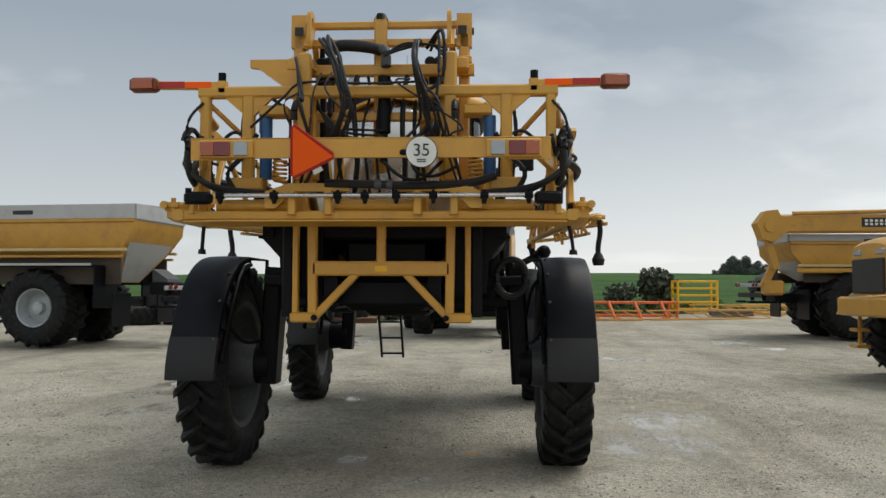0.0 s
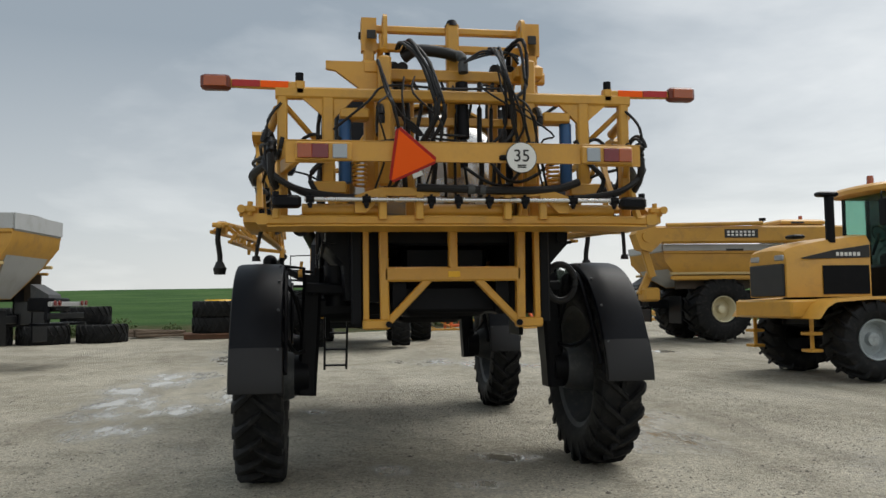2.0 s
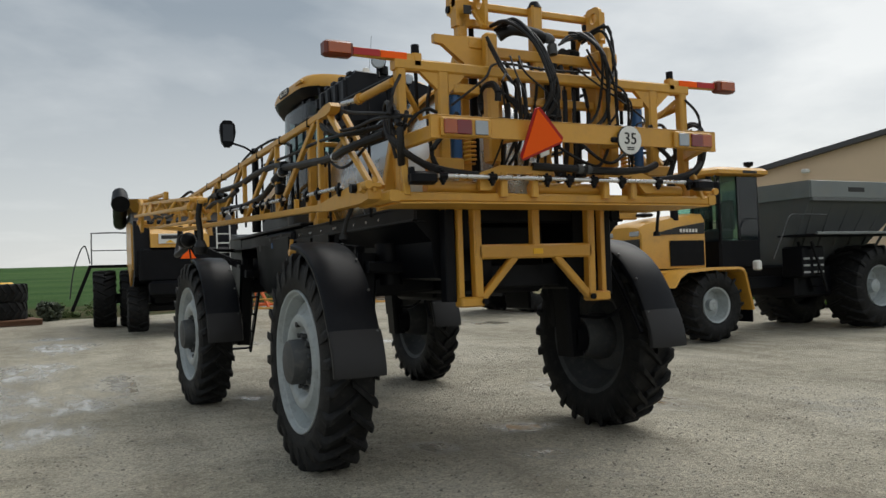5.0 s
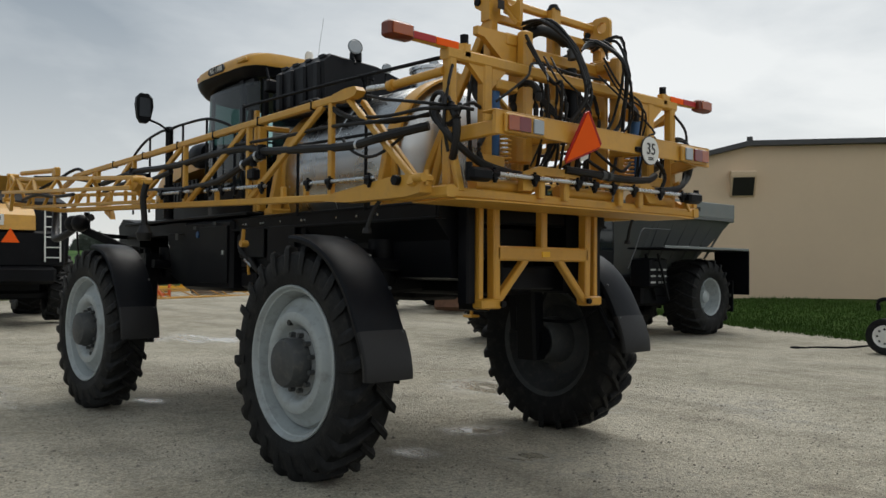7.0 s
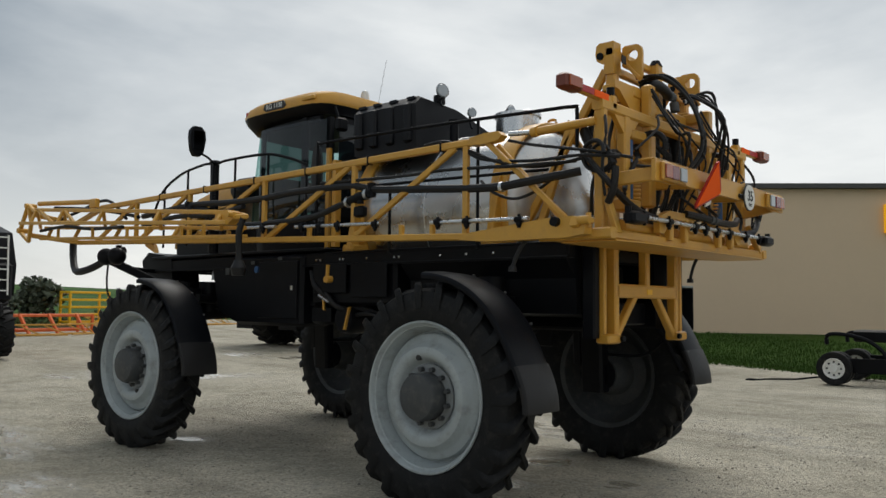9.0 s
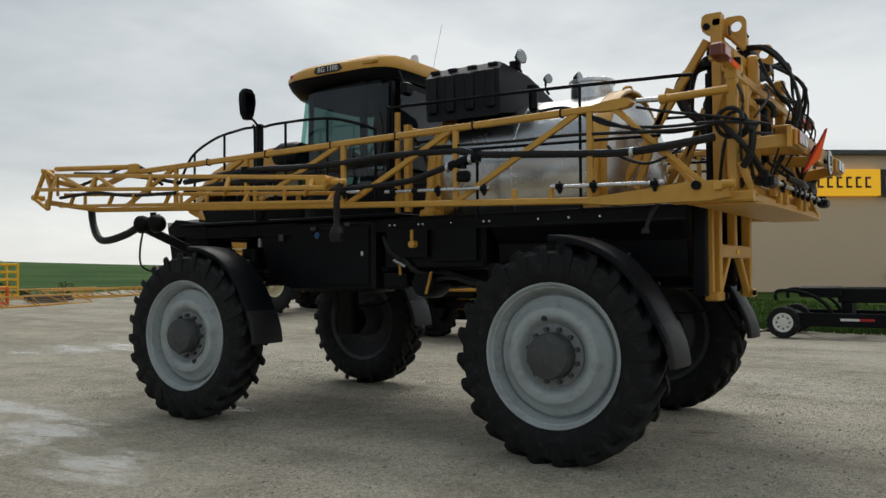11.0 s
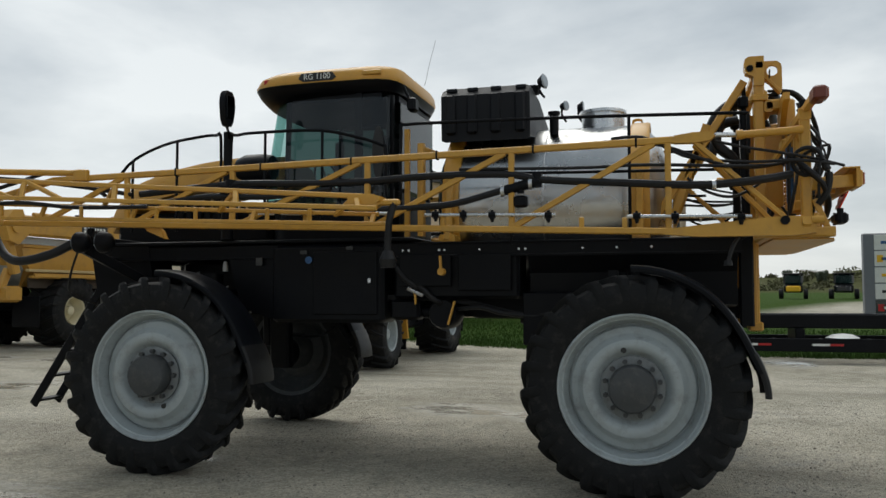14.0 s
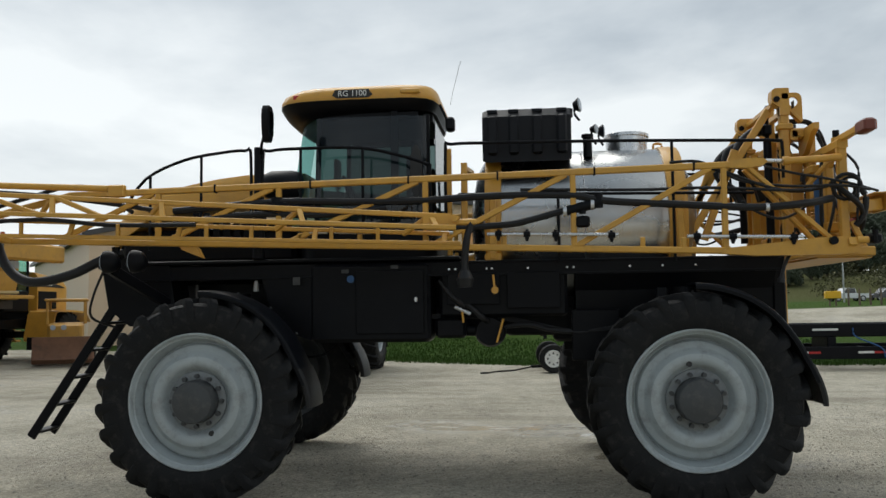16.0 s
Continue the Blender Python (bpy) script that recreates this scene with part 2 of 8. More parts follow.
class Shape:
    """Collects faces for one mesh."""

    def __init__(self):
        self.v, self.f = [], []

    def add(self, verts, faces):
        k = len(self.v)
        self.v += [tuple(p) for p in verts]
        self.f += [tuple(i + k for i in face) for face in faces]
        return self

    def loft(self, rings, closed=True, caps=True):
        n, faces = len(rings[0]), []
        for a in range(len(rings) - 1):
            for b in range(n if closed else n - 1):
                c = (b + 1) % n
                faces.append((a * n + b, a * n + c, (a + 1) * n + c, (a + 1) * n + b))
        if caps and closed:
            faces.append(tuple(range(n - 1, -1, -1)))
            faces.append(tuple((len(rings) - 1) * n + i for i in range(n)))
        return self.add([p for ring in rings for p in ring], faces)

    def beam(self, p, q, w=0.06, h=None, up_hint=Z, cut=0.16):
        """A bar of a rectangular section with eased edges."""
        p, q, h = Vector(p), Vector(q), h or w
        _, s, u = frame_of(q - p, up_hint)
        c = cut * min(w, h)
        a, b = w / 2, h / 2
        sec = [(a, -b + c), (a, b - c), (a - c, b), (-a + c, b), (-a, b - c), (-a, -b + c), (-a + c, -b), (a - c, -b)]
        return self.loft([[o + s * i + u * j for i, j in sec] for o in (p, q)])

    def box(self, lo, hi, cut=0.02):
        """An upright block with eased edges all round."""
        lo, hi = Vector(lo), Vector(hi)
        c = min(cut, *(0.3 * (hi[i] - lo[i]) for i in range(3)))
        rings = []
        for z, k in ((lo.z, c), (lo.z + c, 0), (hi.z - c, 0), (hi.z, c)):
            x0, x1, y0, y1 = lo.x + k, hi.x - k, lo.y + k, hi.y - k
            rings.append([(x0 + c, y0, z), (x1 - c, y0, z), (x1, y0 + c, z), (x1, y1 - c, z), (x1 - c, y1, z), (x0 + c, y1, z), (x0, y1 - c, z), (x0, y0 + c, z)])
        return self.loft([[Vector(p) for p in r] for r in rings])

    def rod(self, p, q, r, n=10, r2=None):
        p, q = Vector(p), Vector(q)
        _, s, u = frame_of(q - p)
        turn = [(math.cos(6.28318 * i / n), math.sin(6.28318 * i / n)) for i in range(n)]
        return self.loft([[o + s * c * k + u * d * k for c, d in turn] for o, k in ((p, r), (q, r if r2 is None else r2))])

    def tube(self, points, r, n=8, smooth=5):
        """A bent pipe or hose through the points."""
        pts = [Vector(p) for p in points]
        if smooth and len(pts) > 2:
            out = []
            for i in range(len(pts) - 1):
                a, b, c, d = pts[max(i - 1, 0)], pts[i], pts[i + 1], pts[min(i + 2, len(pts) - 1)]
                for k in range(smooth):
                    t = k / smooth
                    out.append(0.5 * ((2 * b) + (c - a) * t + (2 * a - 5 * b + 4 * c - d) * t * t + (3 * b - a - 3 * c + d) * t**3))
            pts = out + [pts[-1]]
        rings = []
        for i, p in enumerate(pts):
            way = pts[min(i + 1, len(pts) - 1)] - pts[max(i - 1, 0)]
            _, s, u = frame_of(way)
            rings.append([p + s * r * math.cos(6.28318 * k / n) + u * r * math.sin(6.28318 * k / n) for k in range(n)])
        return self.loft(rings)

    def lathe(self, profile, n=32, at=(0, 0, 0), axis="x", loop=False):
        """Turns (radius, offset) pairs round an axis."""
        at = Vector(at)
        rings = []
        for i in range(n):
            c, s = math.cos(6.28318531 * i / n), math.sin(6.28318531 * i / n)
            if axis == "x":
                rings.append([at + Vector((o, r * c, r * s)) for r, o in profile])
            elif axis == "y":
                rings.append([at + Vector((r * c, o, r * s)) for r, o in profile])
            else:
                rings.append([at + Vector((r * c, r * s, o)) for r, o in profile])
        m, faces = len(profile), []
        for a in range(n):
            b = (a + 1) % n
            for k in range(m if loop else m - 1):
                j = (k + 1) % m
                faces.append((a * m + k, b * m + k, b * m + j, a * m + j))
        return self.add([p for r in rings for p in r], faces)

    def plate(self, outline, axis, lo, hi):
        """A flat plate cut to an outline, from lo to hi along an axis."""
        rings = []
        for o in (lo, hi):
            if axis == "x":
                rings.append([Vector((o, a, b)) for a, b in outline])
            elif axis == "y":
                rings.append([Vector((a, o, b)) for a, b in outline])
            else:
                rings.append([Vector((a, b, o)) for a, b in outline])
        return self.loft(rings)

    def holed(self, outline, centre, r, axis_lo, axis_hi):
        """A plate across x with a round hole cut through it."""
        n = 28
        rings = []
        inner = [(centre[0] + r * math.cos(6.28318531 * k / n), centre[1] + r * math.sin(6.28318531 * k / n)) for k in range(n)]
        outer = []
        for k in range(n):
            d = Vector((math.cos(6.28318531 * k / n), math.sin(6.28318531 * k / n)))
            best = 9.0
            for i in range(len(outline)):
                a, b = Vector(outline[i - 1]) - Vector(centre), Vector(outline[i]) - Vector(centre)
                e = b - a
                det = d.x * -e.y + d.y * e.x
                if abs(det) > 1e-9:
                    u, w = (a.x * -e.y + a.y * e.x) / det, (d.x * a.y - d.y * a.x) / det
                    if u > 0 and -1e-6 <= w <= 1 + 1e-6:
                        best = min(best, u)
            outer.append((centre[0] + d.x * best, centre[1] + d.y * best))
        for o, pts in ((axis_lo, outer), (axis_hi, outer), (axis_hi, inner), (axis_lo, inner), (axis_lo, outer)):
            rings.append([Vector((o, a, b)) for a, b in pts])
        return self.loft(rings, caps=False)

    def hull(self, rings, caps=True):
        return self.loft([[Vector(p) for p in r] for r in rings], caps=caps)


def part(name, shape, material, parent=None, label="", sharp=38):
    """Links a shape as one mesh object, under a thing or under a part where one is given."""
    mesh = bpy.data.meshes.new(name)
    mesh.from_pydata(shape.v, [], shape.f)
    bm = bmesh.new()
    bm.from_mesh(mesh)
    bmesh.ops.remove_doubles(bm, verts=bm.verts, dist=1e-5)
    bmesh.ops.recalc_face_normals(bm, faces=bm.faces)
    bm.to_mesh(mesh)
    bm.free()
    mesh.polygons.foreach_set("use_smooth", [True] * len(mesh.polygons))
    mesh.set_sharp_from_angle(angle=radians(sharp))
    mesh.materials.append(material)
    ob = new(name, mesh)
    if parent:
        ob.parent = parent
        ob.matrix_parent_inverse = Matrix.Identity(4)
    if label:
        tagged(ob, label)
    return ob


def thing(name, label, category, group="", at=None):
    ob = new(name)
    ob.empty_display_size = 0.3
    if at is not None:
        ob.matrix_basis = at
    return tagged(ob, label, category, group)


def again(ob, m, parent):
    """One more copy of a part with its sub-parts, sharing the meshes."""
    made = copy_thing(ob, m)
    made.parent = parent
    return made


def words(name, text, size, material, m, parent=None, deep=0.003):
    """Raised lettering that stands on a surface: x along the line, z out of it."""
    c = bpy.data.curves.new(name, "FONT")
    c.body, c.size, c.extrude, c.align_x, c.align_y = text, size, deep, "CENTER", "CENTER"
    tmp = bpy.data.objects.new(name, c)
    mesh = bpy.data.meshes.new_from_object(tmp)
    bpy.data.objects.remove(tmp)
    bpy.data.curves.remove(c)
    mesh.materials.append(material)
    ob = new(name, mesh)
    ob.matrix_basis = m
    if parent:
        ob.parent = parent
    return ob

# ---- ground ----


def smooth(a, b, v):
    t = min(1.0, max(0.0, (v - a) / (b - a)))
    return t * t * (3 - 2 * t)


def ground_z(x, y):
    """Flat yard, a low bank up to the building, and fields that climb to the skyline."""
    bank = 0.55 * smooth(15, 30, x) + 0.014 * max(0.0, x - 30) * smooth(30, 60, x)
    bank *= smooth(60, 20, y)
    far = max(0.0, y - 26)
    slope = 0.016 * max(0.0, min(y, 27.0) - 6)
    hill = 0.25 * smooth(0, 8, far) + 7.5 * smooth(10, 330, far) * smooth(-330, -60, x) * smooth(420, 60, x)
    swell = 1.2 * noise.noise((x * 0.006, y * 0.006, 3.1)) * smooth(40, 160, far)
    west = 3.0 * smooth(40, 300, -x - 20)
    ridge = smooth(122, 152, x - 0.25 * y) * smooth(70, 10, y) * (2.7 + 2.6 * smooth(-18, -48, y))
    dip = 0.8 * smooth(34, 46, x) * smooth(62, 52, x) * smooth(3, -5, y)
    return min(bank, 1.7) - dip + ridge + slope + hill + swell + west * 0.6


def spaced(lo, hi, near_lo, near_hi, step):
    out = list(np.arange(near_lo, near_hi + 1e-6, step))
    d, p = step, near_hi
    while p < hi:
        d *= 1.22
        p += d
        out.append(p)
    d, p = step, near_lo
    while p > lo:
        d *= 1.22
        p -= d
        out.insert(0, p)
    return out


gx, gy = spaced(-2500, 2500, -24, 60, 1.0), spaced(-2500, 2500, -24, 50, 1.0)
gs = Shape()
gs.v = [(x, y, ground_z(x, y)) for y in gy for x in gx]
nx = len(gx)
gs.f = [(j * nx + i, j * nx + i + 1, (j + 1) * nx + i + 1, (j + 1) * nx + i) for j in range(len(gy) - 1) for i in range(nx - 1)]


POOLS = ((-0.4, 0.1, 0.35, 0.4, -16), (0.3, -0.75, 0.4, 0.3, -24), (-3.1, 16.9, 1.2, 1.0, 0), (-3.0, 5.2, 0.9, 1.5, -20), (2.6, 1.0, 0.9, 1.3, 0), (0.76, 0.4, 0.5, 0.4, -23), (-3.7, 10.0, 1.2, 1.6, 0), (-3.0, 14.0, 1.3, 2.0, 0), (-4.1, 6.2, 1.0, 2.0, 8), (-2.4, 7.0, 0.7, 2.0, 0), (-4.1, 4.6, 0.9, 1.2, 12),
         (3.0, 2.6, 0.9, 1.2, -12), (8.0, 13.4, 0.9, 1.2, -23), (-3.8, 8.8, 0.9, 1.3, 11), (3.4, 10.6, 1.9, 0.9, -20), (2.0, 11.9, 1.8, 1.2, -33), (-1.1, 4.3, 0.25, 0.5, 30),
         (-3.6, 3.2, 0.9, 1.0, -30), (12.2, -3.0, 1.0, 1.8, -94), (7.4, 15.0, 1.0, 1.2, -43), (-4.4, 7.7, 1.0, 1.2, 10))


def ground_material():
    m = bpy.data.materials.new("gravel_and_grass")
    m.use_nodes = True
    n, l = m.node_tree.nodes, m.node_tree.links
    p = n["Principled BSDF"]
    geo = n.new("ShaderNodeTexCoord")
    pos = geo.outputs["Object"]

    def tex(kind, scale, detail=4.0, rough=0.55, src=None):
        t = n.new(kind)
        t.inputs["Scale"].default_value = scale
        if "Detail" in t.inputs:
            t.inputs["Detail"].default_value = detail
            t.inputs["Roughness"].default_value = rough
        l.new(src or pos, t.inputs["Vector"])
        return t

    def rng(src, a, b, c=0.0, d=1.0):
        r = n.new("ShaderNodeMapRange")
        r.interpolation_type = "SMOOTHSTEP"
        for key, v in zip(("From Min", "From Max", "To Min", "To Max"), (a, b, c, d)):
            r.inputs[key].default_value = v
        l.new(src, r.inputs["Value"])
        return r.outputs[0]

    def mix(f, a, b, mode="MIX"):
        x = n.new("ShaderNodeMix")
        x.data_type, x.blend_type = "RGBA", mode
        for key, v in (("Factor", f), ("A", a), ("B", b)):
            if isinstance(v, (float, int)):
                x.inputs[key].default_value = v
            elif isinstance(v, tuple):
                x.inputs[key].default_value = (*v, 1)
            else:
                l.new(v, x.inputs[key])
        return x.outputs["Result"]

    def calc(op, a, b):
        x = n.new("ShaderNodeMath")
        x.operation = op
        for i, v in enumerate((a, b)):
            if isinstance(v, (float, int)):
                x.inputs[i].default_value = v
            else:
                l.new(v, x.inputs[i])
        return x.outputs[0]

    stones = tex("ShaderNodeTexVoronoi", 34.0)
    grit = tex("ShaderNodeTexNoise", 55.0, 5.0, 0.7)
    mid = tex("ShaderNodeTexNoise", 2.6, 6.0, 0.65)
    wide = tex("ShaderNodeTexNoise", 0.35, 4.0, 0.55)
    stretch = n.new("ShaderNodeMapping")
    stretch.inputs["Scale"].default_value, stretch.inputs["Rotation"].default_value = (0.9, 0.16, 1), (0, 0, radians(62))
    l.new(pos, stretch.inputs["Vector"])
    ruts = tex("ShaderNodeTexNoise", 1.0, 5.0, 0.6, stretch.outputs[0])
    tint = mix(rng(mid.outputs["Fac"], 0.3, 0.7), (0.232, 0.212, 0.162), (0.348, 0.320, 0.248))
    tint = mix(rng(wide.outputs["Fac"], 0.38, 0.66), tint, (0.388, 0.360, 0.288))
    tint = mix(rng(ruts.outputs["Fac"], 0.48, 0.68, 0, 0.5), tint, (0.160, 0.141, 0.106))
    tint = mix(rng(tex("ShaderNodeTexNoise", 0.9, 6.0, 0.7).outputs["Fac"], 0.50, 0.66, 0, 0.5), tint, (0.19, 0.167, 0.124))
    grey = n.new("ShaderNodeRGBToBW")
    l.new(stones.outputs["Color"], grey.inputs[0])
    pebble = mix(0.35, grey.outputs[0], (0.5, 0.5, 0.5))
    tint = mix(0.75, tint, mix(1.0, tint, pebble, "OVERLAY"))
    tint = mix(rng(grit.outputs["Fac"], 0.42, 0.72, 0, 0.7), tint, (0.15, 0.136, 0.108))
    wet = rng(calc("ADD", calc("MULTIPLY", mid.outputs["Fac"], 0.45), calc("MULTIPLY", wide.outputs["Fac"], 0.55)), 0.56, 0.66)
    gravel = mix(calc("MULTIPLY", wet, 0.35), tint, (0.14, 0.128, 0.103))
    # shallow rain water lies in low spots
    pools = None
    for px, py, rx, ry, turn in POOLS:
        spot = n.new("ShaderNodeMapping")
        spot.vector_type = "TEXTURE"
        spot.inputs["Location"].default_value, spot.inputs["Rotation"].default_value, spot.inputs["Scale"].default_value = (px, py, 0), (0, 0, radians(turn)), (rx, ry, 50)
        l.new(pos, spot.inputs["Vector"])
        far_ = n.new("ShaderNodeVectorMath")
        far_.operation = "LENGTH"
        l.new(spot.outputs[0], far_.inputs[0])
        here = rng(far_.outputs["Value"], 0.0, 1.5, 1.0, 0.0)
        pools = here if pools is None else calc("MAXIMUM", pools, here)
    streaks = n.new("ShaderNodeMapping")
    streaks.inputs["Scale"].default_value, streaks.inputs["Rotation"].default_value = (1.5, 0.55, 1), (0, 0, radians(-50))
    l.new(pos, streaks.inputs["Vector"])
    ripple = tex("ShaderNodeTexNoise", 1.6, 9.0, 0.72, streaks.outputs[0])
    water = rng(calc("ADD", calc("MULTIPLY", pools, 0.40), calc("MULTIPLY", ripple.outputs["Fac"], 1.1)), 0.75, 0.99)
    damp = rng(calc("ADD", calc("MULTIPLY", pools, 0.36), calc("MULTIPLY", ripple.outputs["Fac"], 0.9)), 0.55, 0.80)
    gravel = mix(calc("MULTIPLY", damp, 0.45), gravel, (0.17, 0.156, 0.127))
    # grass beyond the yard's ragged edges
    xyz = n.new("ShaderNodeSeparateXYZ")
    l.new(pos, xyz.inputs[0])
    wob = calc("MULTIPLY", calc("SUBTRACT", tex("ShaderNodeTexNoise", 0.55, 5.0, 0.7).outputs["Fac"], 0.5), 2.4)
    # the east edge swings out to the north
    edge_x = calc("ADD", calc("MULTIPLY", calc("MINIMUM", calc("MAXIMUM", xyz.outputs["Y"], 0.0), 12.0), -0.42), calc("ADD", xyz.outputs["X"], wob))
    east = rng(edge_x, 14.2, 14.6)
    north = rng(calc("ADD", calc("MULTIPLY", calc("MAXIMUM", xyz.outputs["X"], 0.0), -0.48), calc("ADD", xyz.outputs["Y"], wob)), 25.6, 26.1)
    lane = calc("MULTIPLY", rng(xyz.outputs["X"], 46.0, 48.0), rng(calc("ADD", xyz.outputs["X"], calc("MULTIPLY", xyz.outputs["Y"], 0.75)), 52.0, 48.0))
    east = calc("MULTIPLY", east, calc("SUBTRACT", 1.0, lane))
    green = calc("MAXIMUM", east, north)
    blades = tex("ShaderNodeTexNoise", 30.0, 4.0, 0.7)
    lawn = mix(rng(blades.outputs["Fac"], 0.3, 0.7), (0.030, 0.064, 0.010), (0.068, 0.115, 0.022))
    crop = mix(rng(tex("ShaderNodeTexNoise", 0.06, 5.0, 0.6).outputs["Fac"], 0.35, 0.65), (0.040, 0.090, 0.026), (0.070, 0.130, 0.040))
    verge = mix(rng(tex("ShaderNodeTexNoise", 1.2, 5.0, 0.7).outputs["Fac"], 0.4, 0.62), (0.055, 0.075, 0.028), (0.11, 0.085, 0.05))
    farm = mix(rng(xyz.outputs["Y"], 30.0, 37.0), verge, crop)
    lawn = mix(rng(xyz.outputs["X"], 104.0, 120.0), lawn, (0.088, 0.092, 0.038))
    grass = mix(north, lawn, farm)
    l.new(mix(green, gravel, grass), p.inputs["Base Color"])
    dry = calc("SUBTRACT", 1.0, water)
    l.new(calc("MULTIPLY", mix(green, mix(calc("MAXIMUM", wet, damp), (0.85, 0.85, 0.85), (0.4, 0.4, 0.4)), (0.9, 0.9, 0.9)), calc("ADD", calc("MULTIPLY", dry, 0.82), 0.18)), p.inputs["Roughness"])
    l.new(calc("SUBTRACT", 0.5, calc("MULTIPLY", green, 0.44)), p.inputs["Specular IOR Level"])
    b = n.new("ShaderNodeBump")
    b.inputs["Distance"].default_value = 0.03
    l.new(calc("MULTIPLY", dry, 0.8), b.inputs["Strength"])
    l.new(calc("ADD", calc("MULTIPLY", stones.outputs["Distance"], 0.9), calc("MULTIPLY", grit.outputs["Fac"], 0.9)), b.inputs["Height"])
    l.new(b.outputs[0], p.inputs["Normal"])
    return m


ground = part("ground", gs, ground_material(), label="grey gravel yard, wet in places, with grass and fields beyond", sharp=180)
tagged(ground, category="ground", kind="structure")


def scatter_stones():
    """Loose stones over the part of the yard that the walk passes."""
    rng, sh = random.Random(5), Shape()
    for _ in range(15000):
        x, y = rng.uniform(-7.5, 5.5), rng.uniform(-5.5, 7.5)
        k = rng.uniform(0.004, 0.012) * (1.7 if rng.random() < 0.06 else 1.0)
        if any(((x - p[0]) / p[2]) ** 2 + ((y - p[1]) / p[3]) ** 2 < 1.3 for p in POOLS):
            continue
        a = rng.uniform(0, 6.28)
        pts = [(x + k * 1.2 * math.cos(a + 1.57 * i) * rng.uniform(0.7, 1.2), y + k * math.sin(a + 1.57 * i) * rng.uniform(0.7, 1.2), ground_z(x, y) + k * 0.15) for i in range(4)]
        sh.add(pts + [(x + rng.uniform(-0.3, 0.3) * k, y + rng.uniform(-0.3, 0.3) * k, ground_z(x, y) + k * rng.uniform(0.6, 1.0)), (x, y, ground_z(x, y) - k)], [(0, 1, 4), (1, 2, 4), (2, 3, 4), (3, 0, 4), (1, 0, 5), (2, 1, 5), (3, 2, 5), (0, 3, 5)])
    mesh = bpy.data.meshes.new("loose_stones")
    mesh.from_pydata(sh.v, [], sh.f)
    m = bpy.data.materials.new("limestone_chips")
    m.use_nodes = True
    n, l = m.node_tree.nodes, m.node_tree.links
    geo, ramp = n.new("ShaderNodeNewGeometry"), n.new("ShaderNodeValToRGB")
    ramp.color_ramp.elements[0].color, ramp.color_ramp.elements[1].color = (0.14, 0.125, 0.102, 1), (0.36, 0.335, 0.288, 1)
    l.new(geo.outputs["Random Per Island"], ramp.inputs[0])
    l.new(ramp.outputs[0], n["Principled BSDF"].inputs["Base Color"])
    n["Principled BSDF"].inputs["Roughness"].default_value = 0.85
    mesh.materials.append(m)
    tagged(new("loose_stones", mesh), "loose pale limestone chips scattered over the yard", "stones", kind="stuff")


scatter_stones()

# ---- the sprayer: rear axle at y = 0, front axle at y = 4.25, middle line x = 0 ----
sprayer = thing("field_sprayer", "tall yellow self-propelled crop sprayer with folded booms on wet gravel", "sprayer")


def lug_shape(s, R, T, half, side, a0):
    """One chevron bar of a tyre's tread."""
    rings = []
    for o, da, top, base, wide in ((-0.03, -0.02, R - 0.004, T - 0.01, 0.030), (half * 0.45, 0.10, R, T - 0.01, 0.034), (half * 0.88, 0.185, R - 0.006, T - 0.04, 0.040),
                                   (half * 1.02, 0.21, R - 0.035, T - 0.08, 0.040), (half * 1.055, 0.222, R - 0.11, T - 0.16, 0.034)):
        rings.append([Vector((side * o, r * math.cos(a0 + da + w * wide), r * math.sin(a0 + da + w * wide))) for r, w in ((base, -1.3), (top - 0.012, -1.0), (top, -0.7), (top, 0.7), (top - 0.012, 1.0), (base, 1.3))])
    return s.loft(rings)


def tyre_shape(R=0.912, lug=0.054, half=0.196, bead=0.575):
    """A tyre's casing, without the bars of its tread."""
    T = R - lug
    prof = [(bead, -half * 0.80), (bead + 0.05, -half * 0.95), (bead + 0.13, -half * 1.02), (T - 0.08, -half), (T - 0.025, -half * 0.92),
            (T, -half * 0.72), (T + 0.005, 0), (T, half * 0.72), (T - 0.025, half * 0.92), (T - 0.08, half), (bead + 0.13, half * 1.02),
            (bead + 0.05, half * 0.95), (bead, half * 0.80)]
    return Shape().lathe(prof, 56)


def add_lugs(tyre, R, T, half, lugs):
    """Chevron bars round a tyre, each one a piece that shares its side's mesh."""
    for side in (-1, 1):
        first = part("tread_lug", lug_shape(Shape(), R, T, half, side, 3.14159 / lugs if side > 0 else 0.0), RUBBER, tyre)
        for k in range(1, lugs):
            copy_thing(first, pose(0, 0, 0, 360 * k / lugs))


LUGS = 24


